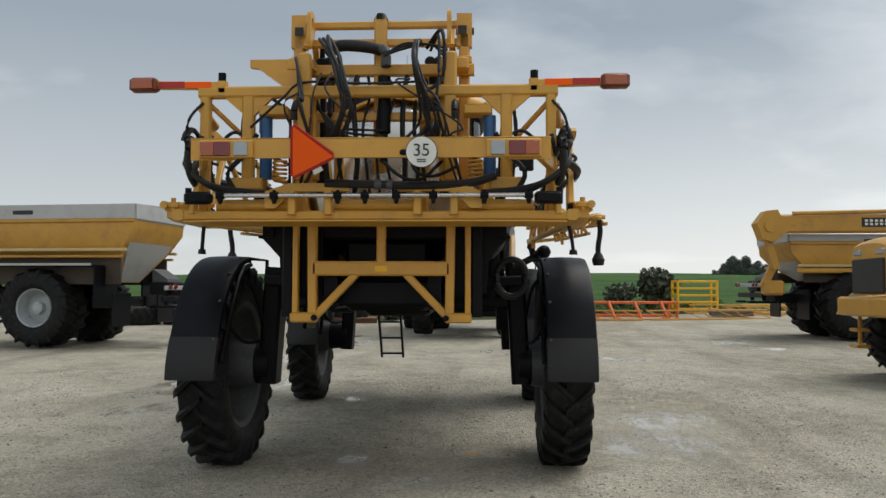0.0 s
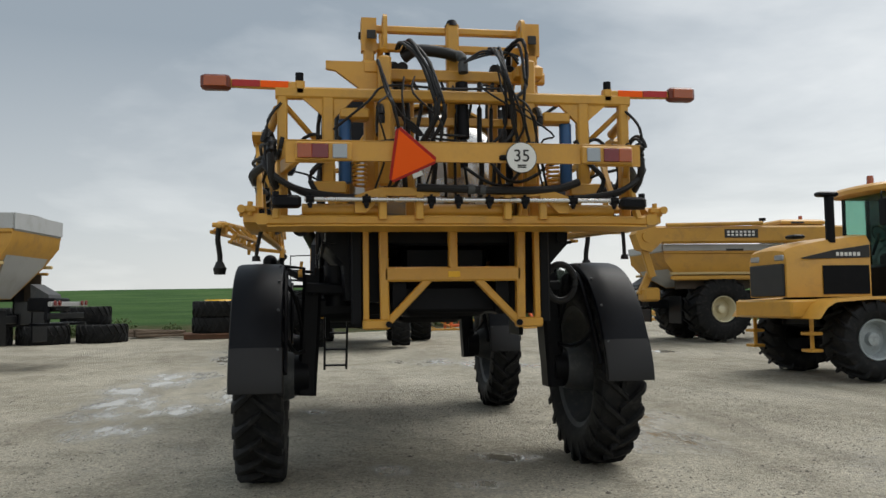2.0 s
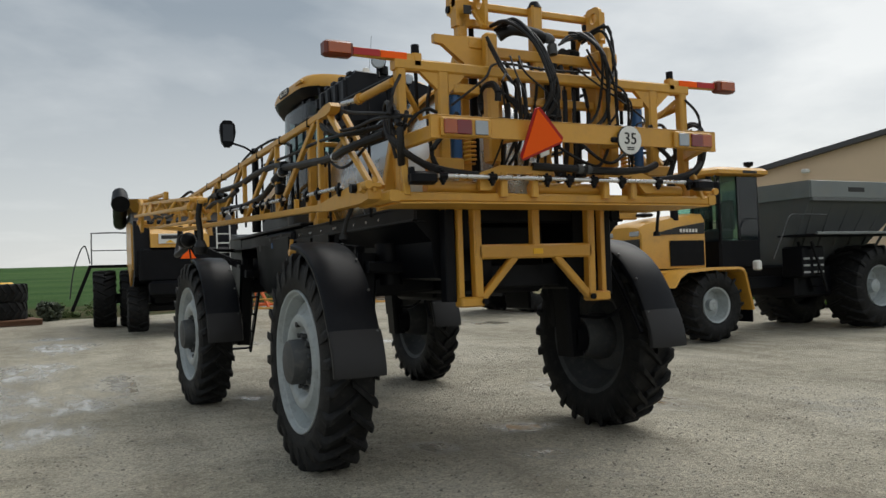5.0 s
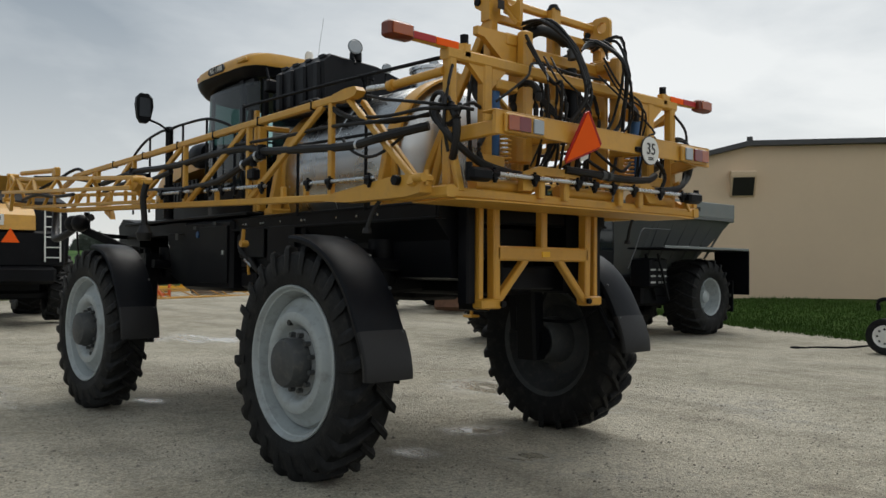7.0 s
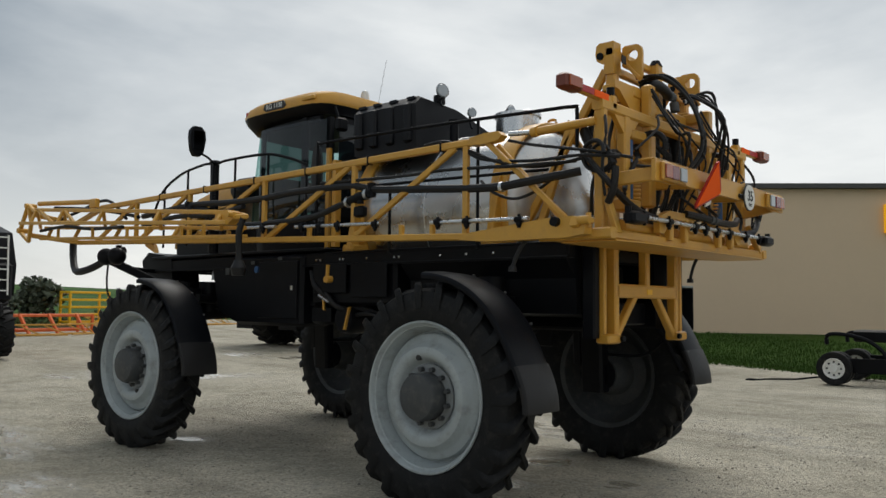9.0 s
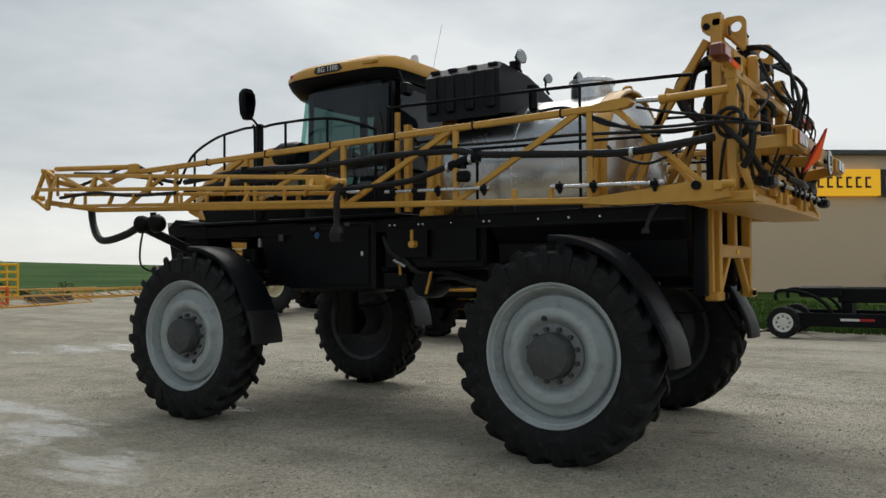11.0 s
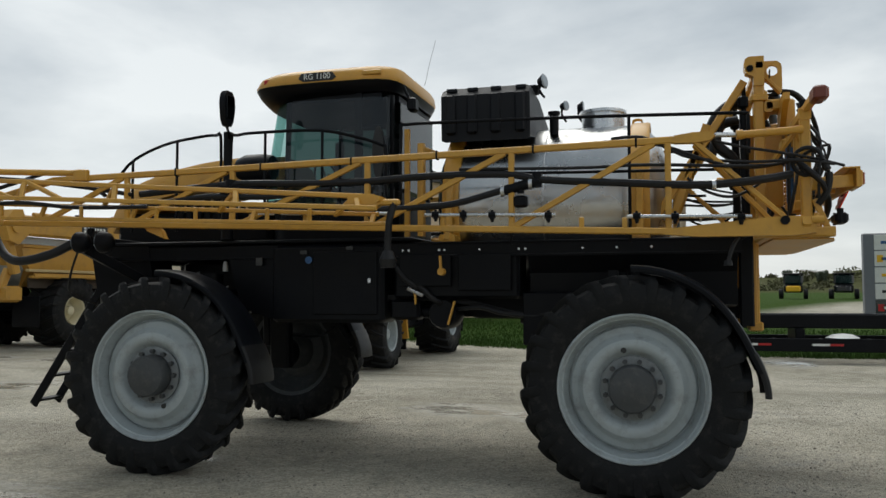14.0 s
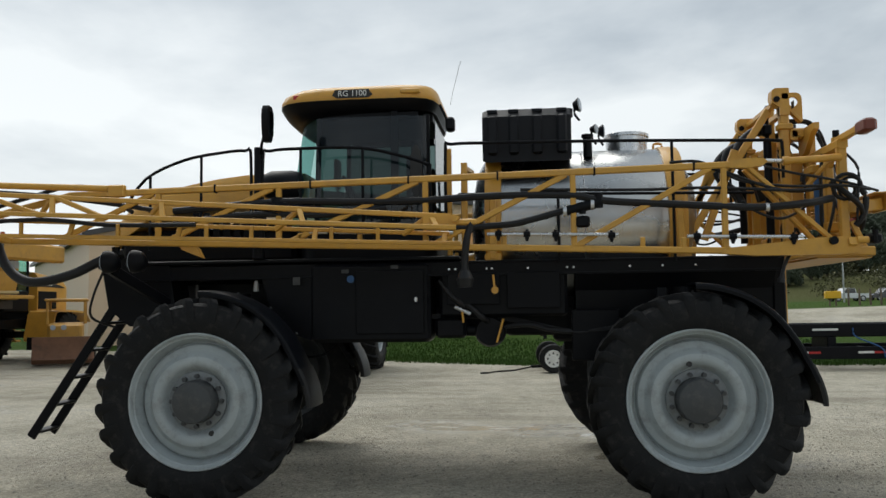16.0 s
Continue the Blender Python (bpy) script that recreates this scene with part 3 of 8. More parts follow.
def spray_wheel():
    """A wheel at the origin whose outer face looks along -x."""
    prof = [(0.575, 0.140), (0.588, 0.158), (0.598, 0.170), (0.600, 0.180), (0.594, 0.189), (0.583, 0.188), (0.574, 0.178), (0.568, 0.160), (0.563, 0.152), (0.553, 0.147), (0.543, 0.108), (0.535, 0.078),
            (0.525, 0.060), (0.519, 0.030), (0.508, 0.030), (0.502, 0.062), (0.491, 0.078), (0.470, 0.088), (0.446, 0.094), (0.430, 0.105), (0.412, 0.130), (0.390, 0.155), (0.360, 0.162), (0.335, 0.161),
            (0.310, 0.150), (0.292, 0.128), (0.277, 0.100), (0.262, 0.086), (0.12, 0.088), (0.12, 0.03)]
    tyre = part("wheel", tyre_shape(), RUBBER, sprayer, "tall narrow black tyre on a grey steel rim")
    add_lugs(tyre, 0.912, 0.858, 0.196, LUGS)
    rim = part("rim", Shape().lathe([(r, -o) for r, o in prof], 64), RIM, tyre, "grey painted steel rim", 28)
    # the shade inside the wheel is put into the back's dark colour, with its mud
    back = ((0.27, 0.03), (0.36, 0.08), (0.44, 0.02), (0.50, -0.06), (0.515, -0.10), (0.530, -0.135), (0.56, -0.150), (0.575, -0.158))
    part("rim_back", Shape().lathe([(r, -o) for r, o in ((0.12, 0.028),) + back], 48), HUB, tyre, "inner side of the rim, coloured dark for shade and mud")
    part("hub_flange", Shape().lathe([(r, -o) for r, o in ((0.262, 0.08), (0.258, 0.104), (0.248, 0.110), (0.19, 0.110))], 36), FLANGE, tyre)
    hub = Shape().lathe([(r, -o) for r, o in ((0.20, 0.07), (0.20, 0.10), (0.188, 0.11), (0.186, 0.235), (0.172, 0.255), (0.12, 0.262), (0.10, 0.268), (0.0, 0.268))], 28)
    hub.lathe([(0.0, 0.27), (0.2, 0.27), (0.24, 0.10), (0.24, -0.05), (0.0, -0.05)], 20)
    part("hub", hub, HUB, tyre, "dark cast planetary hub")
    nut = Shape().rod((0, 0, 0), (-0.045, 0, 0), 0.020, 8)
    first = None
    for k in range(12):
        a = 6.28318 * (k + 0.5) / 12
        place = pose(-0.108, 0.222 * math.cos(a), 0.219 * math.sin(a))
        if first is None:
            first = part("wheel_nut", nut, HUB, tyre)
            first.matrix_basis = place
        else:
            copy_thing(first, place)
    plug = part("valve_hole", Shape().rod((-0.10, 0.066, 0.304), (-0.163, 0.066, 0.304), 0.023, 14), INK, tyre, "black valve hole")
    return tyre


# where each wheel stands: side, axle -> x, y, z
WHEELS = {(-1, 0): (-1.535, -0.05, 0.890), (-1, 1): (-1.675, 4.27, 0.905), (1, 0): (1.525, 0.09, 0.895), (1, 1): (1.57, 4.43, 0.905)}
wheel = spray_wheel()
wheel.matrix_basis = pose(*WHEELS[-1, 0])
copy_thing(wheel, pose(*WHEELS[-1, 1], 0, 0, 2) @ pose(0, 0, 0, 165))
copy_thing(wheel, pose(*WHEELS[1, 0], 0, 0, 180) @ pose(0, 0, 0, 40))
copy_thing(wheel, pose(*WHEELS[1, 1], 0, 0, 178) @ pose(0, 0, 0, 100))


def fender_shape(s, y0, a_front, a_back, mid, grow=0.0, wide=0.80):
    """A mudguard that hugs the tyre and flares out towards its lower end."""
    sh, rings = Shape(), []
    sec = [(-0.252, -0.040), (-0.256, -0.012), (-0.245, 0.006), (-0.20, 0.016), (0, 0.022), (0.20, 0.016), (0.245, 0.006), (0.256, -0.012), (0.252, -0.040)]
    sec = sec + [(i * 0.955, j - 0.012 if abs(i) < 0.24 else j) for i, j in reversed(sec)]
    n = 26
    for k in range(n + 1):
        deg = a_front + (a_back - a_front) * k / n
        a = radians(deg)
        r = 0.962 + grow + 0.055 * smooth(158, 184, deg) - 0.012 * smooth(120, 148, deg) * smooth(172, 150, deg)
        rings.append([Vector((s * (mid + i * wide), y0 + (r + j) * math.cos(a), 0.9 + (r + j) * math.sin(a))) for i, j in sec])
    return sh.loft(rings)


for s in (-1, 1):
    for axle in (0, 1):
        wx, y0, hub_z = WHEELS[s, axle]
        mid = abs(wx) + 0.01 - 0.09 * axle
        inner = mid - 0.21
        f = part("fender", fender_shape(s, y0, 90, 172, mid), PLASTIC, sprayer, "curved glossy black plastic mudguard", 24)
        part("flap", fender_shape(s, y0, 163, 183, mid - 0.004, 0.008, 0.815), HOSE, f, "black rubber lower flap", 24)
        stay = Shape().tube([(s * inner, y0 - 0.06, 1.80), (s * inner, y0 - 0.34, 1.72), (s * (inner - 0.01), y0 - 0.62, 1.42), (s * (inner - 0.01), y0 - 0.90, 0.98)], 0.024)
        part("stay", stay, BLACK, f, "black fender stay")
        for dy, z in ((-0.30, 1.70), (-0.72, 1.28)):
            part("stay", Shape().tube([(s * inner, y0 + dy, z), (s * (inner - 0.09), y0 + dy * 0.7, z - 0.16), (s * 1.17, y0 - 0.05, 1.12)], 0.016, 6), BLACK, f, "black fender stay")
        part("bracket", Shape().tube([(s * (inner + 0.03), y0 - 0.04, 1.86), (s * 1.18, y0 - 0.06, 1.84), (s * 1.17, y0 - 0.08, 1.50)], 0.018, 6, 0), BLACK, f, "black fender bracket")
        for k in range(4):
            a = radians(104 + 20 * k)
            part("bolt", Shape().rod((s * (inner + 0.04), y0 + 0.978 * math.cos(a), 0.9 + 0.978 * math.sin(a)), (s * (inner + 0.04), y0 + 0.990 * math.cos(a), 0.9 + 0.990 * math.sin(a)), 0.012, 6), HUB, f)
        leg = Shape()
        leg.rod((s * (abs(wx) - 0.10), y0, hub_z), (s * 1.14, y0, hub_z), 0.20, 20, 0.17)
        leg.beam((s * 1.16, y0, 0.72), (s * 1.10, y0, 1.78), 0.17, 0.26, Y)
        leg.beam((s * 1.12, y0 + 0.18, 1.0), (s * 1.06, y0 + 0.18, 1.85), 0.07, 0.09, Y)
        leg.beam((s * 1.15, y0, 1.48), (s * 0.3, y0, 1.52), 0.20, 0.17)
        leg.beam((s * 1.15, y0 - 0.22, 1.66), (s * 0.3, y0 - 0.22, 1.62), 0.10, 0.10)
        leg.rod((s * 0.88, y0 - 0.05, 1.5), (s * 0.88, y0 - 0.05, 1.86), 0.12, 16)
        part("leg", leg, BLACK, sprayer, "black steel wheel leg and axle")

# chassis
ch = Shape()
for s in (-1, 1):
    ch.beam((s * 0.42, -1.0, 1.56), (s * 0.42, 5.5, 1.56), 0.11, 0.28)
    ch.beam((s * 0.95, -0.95, 2.07), (s * 0.95, 5.35, 2.07), 0.09, 0.14)
for y in (-0.85, -0.3, 0.5, 1.3, 2.2, 3.2, 4.6, 5.4):
    ch.beam((-0.95, y, 2.05), (0.95, y, 2.05), 0.10, 0.12)
    ch.beam((-0.42, y, 1.55), (0.42, y, 1.55), 0.10, 0.2)
for y in (-0.85, 1.3, 3.2, 5.2):
    for s in (-1, 1):
        ch.beam((s * 0.42, y, 1.62), (s * 0.93, y, 2.05), 0.09, 0.09)
part("chassis", ch, BLACK, sprayer, "black steel chassis frame")
belly = Shape()
belly.box((-0.36, -0.7, 1.40), (0.36, 1.6, 2.0), 0.04)
belly.box((-0.38, 1.8, 1.42), (0.38, 4.9, 2.02), 0.05)
belly.box((-0.3, 0.2, 1.33), (0.3, 1.1, 1.45), 0.03)
part("belly_cover", belly, BLACK, sprayer, "black underbody covers and gearbox")
deck = Shape().box((-1.02, 2.0, 2.15), (1.02, 5.35, 2.19), 0.01)
part("deck", deck, BLACK, sprayer, "black walkway deck")
part("deck", Shape().box((-1.0, -0.98, 2.115), (1.0, 1.99, 2.14), 0.006), BLACK, sprayer, "black deck plate under the tank")

for s in (-1, 1):
    b = Shape().box((s * 0.82 - 0.22, 2.28, 1.37), (s * 0.82 + 0.22, 3.46, 2.13), 0.035)
    box = part("tool_box", b, BLACK, sprayer, "black steel side box")
    d = Shape().box((s * 1.05 - 0.012, 2.34, 1.45), (s * 1.05 + 0.012, 3.0, 2.06), 0.012)
    part("door", d, BLACK, box)
    hd = Shape().box((s * 1.06 - 0.02, 2.40, 1.75), (s * 1.06 + 0.02, 2.43, 1.80), 0.005)
    part("latch", hd, STEEL, box, "small bright latch")
    sl = Shape().plate([(3.40, 2.13), (3.46, 2.13), (3.98, 2.13), (3.80, 1.52), (3.46, 1.40), (3.40, 1.40)], "x", s * 0.70, s * 1.02)
    part("side_panel", sl, BLACK, sprayer, "black sloping side panel")
    hy = Shape().box((s * 0.78 - 0.2, 0.98, 1.60), (s * 0.78 + 0.2, 2.2, 2.10), 0.03)
    part("hydraulic_tank", hy, BLACK, sprayer, "black hydraulic tank")
    fu = Shape().plate([(s * 0.5, 2.1), (s * 1.0, 2.1), (s * 1.0, 1.99), (s * 0.86, 1.84), (s * 0.84, 1.55), (s * 0.5, 1.52)], "y", -0.92, 0.9)
    part("fuel_tank", fu, BLACK, sprayer, "black fuel tank")
    drop = Shape().box((s * 0.96 - 0.02, 0.50, 1.18), (s * 0.96 + 0.02, 0.95, 1.66), 0.01)
    part("rear_shield", drop, BLACK, sprayer, "black sheet shield")
    nose = Shape().plate([(4.9, 2.18), (5.45, 2.25), (5.6, 2.15), (5.52, 1.72), (5.3, 1.55), (4.8, 1.55)], "x", s * 0.62, s * 1.0)
    part("front_panel", nose, BLACK, sprayer, "black front corner panel")

# pump, valves and filters between the wheels
pump = Shape()
pump.lathe([(0.0, -0.16), (0.13, -0.16), (0.15, -0.1), (0.15, 0.1), (0.13, 0.16), (0.0, 0.16)], 18, (-0.80, 1.72, 1.46), "x")
pump.rod((-0.8, 1.72, 1.46), (-0.8, 2.25, 1.50), 0.06, 12)
pump.box((-0.95, 1.95, 1.40), (-0.7, 2.25, 1.6), 0.03)
pump.rod((-0.85, 2.05, 1.6), (-0.85, 2.05, 1.8), 0.05, 12)
part("pump", pump, BLACK, sprayer, "black solution pump")
hs = Shape().tube([(-0.9, 1.62, 1.5), (-0.95, 1.35, 1.52), (-0.95, 1.15, 1.47), (-0.96, 0.8, 1.45), (-0.9, 0.6, 1.55)], 0.022)
hs.tube([(-0.9, 2.1, 1.62), (-1.0, 1.95, 1.72), (-1.0, 1.8, 1.6), (-0.92, 1.72, 1.55)], 0.03)
hs.tube([(-0.98, 2.2, 1.95), (-1.04, 2.08, 1.8), (-1.0, 1.96, 1.7), (-0.9, 1.98, 1.6)], 0.025)
part("plumbing", hs, HOSE, sprayer, "black plumbing hoses")
vb = Shape().rod((-1.0, 2.05, 1.70), (-1.0, 1.90, 1.63), 0.02, 8)
part("valve_block", vb, STEEL, sprayer, "bright steel valve block")
yh = Shape().beam((-1.22, 1.67, 1.99), (-1.24, 1.655, 1.84), 0.035, 0.02).rod((-1.19, 1.655, 1.85), (-1.26, 1.655, 1.85), 0.034, 12)
part("valve_handle", yh, YELLOW, sprayer, "yellow ball-valve handle")
yh = Shape().beam((-1.0, 1.59, 1.58), (-1.0, 1.655, 1.36), 0.03, 0.02)
part("valve_handle", yh, YELLOW, sprayer, "yellow ball-valve handle")
yh = Shape().beam((-1.0, 1.98, 1.67), (-1.0, 1.97, 1.55), 0.026, 0.02)
part("valve_handle", yh, YELLOW, sprayer, "yellow ball-valve handle")
cap = Shape().rod((-1.02, 3.05, 1.98), (-1.06, 3.05, 1.98), 0.036, 14)
part("filler_cap", cap, BLUE, sprayer, "blue filler cap")
st = Shape().box((-1.025, 1.34, 1.68), (-1.005, 1.42, 1.78), 0.003)
part("warning_sticker", st, SIGNYELLOW, sprayer, "small yellow warning sticker")
for y in (2.1, 2.04, 1.74, 1.69, 1.35, 0.98, 0.92, 0.4, -0.2, 0.1, 3.3, 3.9):
    part("bolt", Shape().rod((-0.99, y, 2.06), (-1.008, y, 2.06), 0.011, 6), STEEL, sprayer)
part("fluid_bottle", Shape().rod((-0.95, 4.02, 1.88), (-0.95, 4.02, 1.98), 0.03, 10, 0.024), GALV, sprayer, "grey fluid bottle")

for s in (-1, 1):
    for y0, y1, z0, z1 in ((1.05, 1.55, 1.68, 2.02), (1.62, 2.12, 1.72, 2.02)):
        part("cover_panel", Shape().box((s * 1.02 - 0.012, y0, z0), (s * 1.02 + 0.008, y1, z1), 0.008), BLACK, sprayer, "black bolted cover panel")
    part("frame_lip", Shape().beam((s * 1.01, -0.95, 2.005), (s * 1.01, 5.3, 2.005), 0.04, 0.02), BLACK, sprayer)
    for k, (y, z) in enumerate(((3.1, 2.055), (3.58, 1.97), (2.62, 2.09))):
        part("label", Shape().box((s * 1.065 - 0.003, y - 0.035, z - 0.018 - 0.02 * (k % 2)), (s * 1.065 + 0.003, y + 0.035, z + 0.018 + 0.02 * (k % 2)), 0.001), HUB, sprayer, "small grey label")
    for k in range(3):
        part("brake_line", Shape().tube([(s * 0.99, 3.9, 1.62 - 0.04 * k), (s * 0.96, 3.3, 1.58 - 0.02 * k), (s * 0.92, 2.5, 1.62 - 0.015 * k), (s * 0.9, 1.7, 1.62 - 0.02 * k), (s * 0.96, 0.9, 1.46), (s * 1.02, 0.3, 1.5 + 0.03 * k)], 0.011, 6), HOSE, sprayer, "black hydraulic line")

# front ladder
ladder = Shape()
for dx in (-0.18, 0.18):
    ladder.beam((-0.73 + dx, 6.37, 0.45), (-0.73 + dx, 5.30, 2.05), 0.035, 0.09)
part_l = part("ladder", ladder, BLACK, sprayer, "black boarding ladder")
for k in range(6):
    t = 0.03 + 0.17 * k
    y, z = 6.37 - 1.07 * t, 0.45 + 1.60 * t
    part("step", Shape().box((-0.90, y - 0.06, z - 0.015), (-0.56, y + 0.06, z + 0.015), 0.006), BLACK, part_l)

# cab
half = [(0.48, 2.26), (0.60, 2.285), (0.69, 2.34), (0.74, 2.43), (0.76, 2.55), (0.765, 3.0), (0.76, 3.30), (0.735, 3.46), (0.68, 3.58), (0.58, 3.66), (0.42, 3.71), (0.22, 3.735)]
plan = half + [(0.0, 3.74)] + [(-x, y) for x, y in reversed(half)]


def ring(scale_x, dy0, dy1, z, back=None):
    """The cab's outline, widened, with its front pushed dy1 forwards and its back dy0 backwards."""
    return [Vector((x * scale_x, y + dy1 * (y - 2.26) / 1.48 - dy0 * (3.74 - y) / 1.48, z)) for x, y in plan]


floor_sh = Shape().loft([ring(1, 0, 0, 2.16), ring(1, 0, 0, 2.55)])
cab = part("cab", floor_sh, BLACK, sprayer, "black cab with tinted glass and a yellow roof")
for s in (-1, 1):
    part("pillar", Shape().beam((s * 0.63, 2.35, 2.5), (s * 0.63, 2.35, 3.66), 0.07, 0.07, Y), BLACK, cab)
    part("pillar", Shape().beam((s * 0.725, 2.66, 2.5), (s * 0.725, 2.66, 3.68), 0.05, 0.08, Y), BLACK, cab)
    part("pillar", Shape().beam((s * 0.705, 3.47, 2.5), (s * 0.695, 3.44, 3.66), 0.035, 0.05, Y), BLACK, cab)
    part("roof_rail", Shape().beam((s * 0.70, 2.42, 3.64), (s * 0.70, 3.4, 3.64), 0.06, 0.08), BLACK, cab)
part("roof_rail", Shape().beam((-0.55, 2.32, 3.64), (0.55, 2.32, 3.64), 0.06, 0.08), BLACK, cab)
part("rear_sill", Shape().beam((-0.55, 2.32, 2.62), (0.55, 2.32, 2.62), 0.06, 0.14), BLACK, cab)
for s in (-1, 1):
    sheet = Shape().loft([[Vector((s * x * (1 + 0.012 * bulge), y, z)) for x, y in half[2:8]] for z, bulge in ((2.5, 0), (2.8, 1), (3.2, 1), (3.63, 0))], closed=False, caps=False)
    part("side_glass", sheet, DARKGLASS, cab, "smoked curved side glass")
    oval = [(2.44 + 0.06 * math.cos(a), 3.06 + 0.27 * math.sin(a)) for a in [6.28318 * k / 20 for k in range(20)]]
    part("oval_window", Shape().plate(oval, "x", s * 0.70, s * 0.766), INK, cab, "dark oval window")
front = [p for p in plan if p[1] >= 3.45]
wind = Shape()
rings = []
for z, lean in ((2.52, 0.11), (3.0, 0.07), (3.64, -0.03)):
    rings.append([Vector((x, y + lean, z)) for x, y in front])
wind.loft(rings, closed=False, caps=False)
part("windscreen", wind, GLASS, cab, "curved greenish windscreen")
part("rear_glass", Shape().box((-0.58, 2.262, 2.72), (0.58, 2.270, 3.60), 0.002), DARKGLASS, cab, "tinted rear glass")
seat = Shape().box((-0.28, 2.6, 2.62), (0.28, 3.05, 2.78), 0.05).box((-0.27, 2.45, 2.74), (0.27, 2.62, 3.35), 0.06).box((-0.16, 2.46, 3.34), (0.16, 2.58, 3.52), 0.04)
seat.box((-0.45, 2.6, 2.78), (-0.34, 3.0, 2.86), 0.03).box((0.34, 2.6, 2.78), (0.48, 3.15, 2.88), 0.03)
part("operator_seat", seat, SEAT, cab, "grey cab seat")
sw = Shape().tube([(0.19 * math.cos(a), 3.28 + 0.07 * math.sin(a), 2.98 + 0.17 * math.sin(a)) for a in [6.28318 * k / 14 for k in range(15)]], 0.014, 6, 2)
sw.rod((0, 3.28, 2.98), (0, 3.42, 2.55), 0.03, 8)
part("steering_wheel", sw, BLACK, cab, "black steering wheel")
drop = [[Vector((p.x, p.y, p.z - k * smooth(3.25, 3.72, p.y))) for p in r] for r, k in ((ring(1.0, 0.0, -0.02, 3.685), 0.11), (ring(1.04, 0.0, 0.05, 3.71), 0.10), (ring(1.09, 0.02, 0.16, 3.755), 0.04))]
visor = Shape().loft(drop + [ring(1.112, 0.03, 0.205, 3.790), ring(1.08, 0.0, 0.15, 3.81)])
part("visor", visor, BLACK, cab, "black roof underside")
roof = Shape().loft([ring(1.105, 0.03, 0.195, 3.785), ring(1.115, 0.04, 0.205, 3.815), ring(1.10, 0.03, 0.165, 3.882), ring(1.03, 0.0, 0.05, 3.935), ring(0.85, -0.10, -0.12, 3.960), ring(0.3, -0.4, -0.6, 3.965)])
rf = part("roof", roof, YELLOW, cab, "rounded yellow cab roof")
for s in (-1, 1):
    pl = [(2.86, 3.835), (2.90, 3.805), (3.22, 3.805), (3.27, 3.835), (3.24, 3.890), (2.90, 3.890)]
    part("model_plate", Shape().plate(pl, "x", s * 0.843, s * 0.859), INK, rf, "black model plate")
    words("model_letters", "RG 1100", 0.082, WHITE, pose(s * 0.8605, 3.065, 3.848, 90, 0, 90 * s), rf, 0.002)
    part("roof_lamp", Shape().box((s * 0.838 - 0.02, 2.38, 3.830), (s * 0.838 + 0.02, 2.58, 3.880), 0.01), YELLOW_B, rf, "slim yellow roof recess")
    part("flag_sticker", Shape().box((s * 0.775 - 0.02, 3.55, 3.825), (s * 0.775 + 0.02, 3.690, 3.870), 0.003), REFLECT_R, rf)
part("aerial", Shape().tube([(-0.1, 2.15, 3.88), (-0.1, 2.10, 4.1), (-0.1, 2.03, 4.36)], 0.002, 5, 3), HUB, rf, "thin whip aerial")
part("gps_dome", Shape().lathe([(0.0, 0.0), (0.055, 0.0), (0.05, 0.10), (0.035, 0.14), (0.0, 0.155)], 16, (0.0, 2.48, 3.955), "z"), WHITE, rf, "white aerial dome")
wl_ = Shape().box((-0.77, 2.05, 3.46), (-0.63, 2.14, 3.60), 0.02).rod((-0.7, 2.2, 3.740), (-0.7, 2.1, 3.52), 0.015, 6)
part("work_lamp", wl_, BLACK, cab, "black rear work lamp")

# hood
hood = Shape()
rings = []
for y, w, z in ((3.72, 0.58, 3.16), (4.05, 0.58, 3.175), (4.3, 0.57, 3.165), (4.6, 0.56, 3.135), (4.9, 0.55, 3.085), (5.15, 0.54, 3.03), (5.4, 0.52, 2.95), (5.6, 0.49, 2.84), (5.76, 0.44, 2.68)):
    rings.append([Vector((-w, y, z - 0.34)), Vector((-w, y, z - 0.16)), Vector((-w * 0.86, y, z - 0.05)), Vector((-w * 0.4, y, z)), Vector((w * 0.4, y, z)), Vector((w * 0.86, y, z - 0.05)), Vector((w, y, z - 0.16)), Vector((w, y, z - 0.34))])
hood.loft(rings)
hd = part("hood", hood, YELLOW, sprayer, "sloping yellow engine hood")
part("engine_bay", Shape().box((-0.5, 3.75, 2.19), (0.5, 5.66, 2.55), 0.05), BLACK, hd, "black engine bay")
part("grille", Shape().box((-0.4, 5.64, 2.22), (0.4, 5.72, 2.5), 0.02), BLACK, hd, "black mesh grille")
for s in (-1, 1):
    g = Shape()
    for k in range(7):
        g.box((s * 0.575 - 0.012, 4.1 + 0.11 * k, 2.42), (s * 0.575 + 0.012, 4.17 + 0.11 * k, 2.72), 0.004)
    part("side_vent", g, BLACK, hd, "black side vents")
inlet = Shape().lathe([(0.0, -0.2), (0.13, -0.2), (0.15, -0.1), (0.15, 0.1), (0.11, 0.2), (0.0, 0.2)], 16, (-0.62, 3.86, 2.98), "y")
part("air_cleaner", inlet, POLY, sprayer, "black air cleaner")
stack = Shape().rod((-1.0, 3.98, 2.55), (-1.0, 3.98, 3.30), 0.045, 14).rod((-1.0, 3.98, 2.2), (-1.0, 3.98, 2.6), 0.06, 14)
part("exhaust_pipe", stack, BLACK, sprayer, "black exhaust pipe")
mir = Shape().plate([(-1.44, 3.27), (-1.48, 3.33), (-1.50, 3.48), (-1.49, 3.56), (-1.45, 3.61), (-1.36, 3.61), (-1.31, 3.56), (-1.30, 3.46), (-1.33, 3.32), (-1.37, 3.27)], "y", 3.73, 3.79)
mi = part("wing_mirror", mir, BLACK, sprayer, "tall black wing mirror")
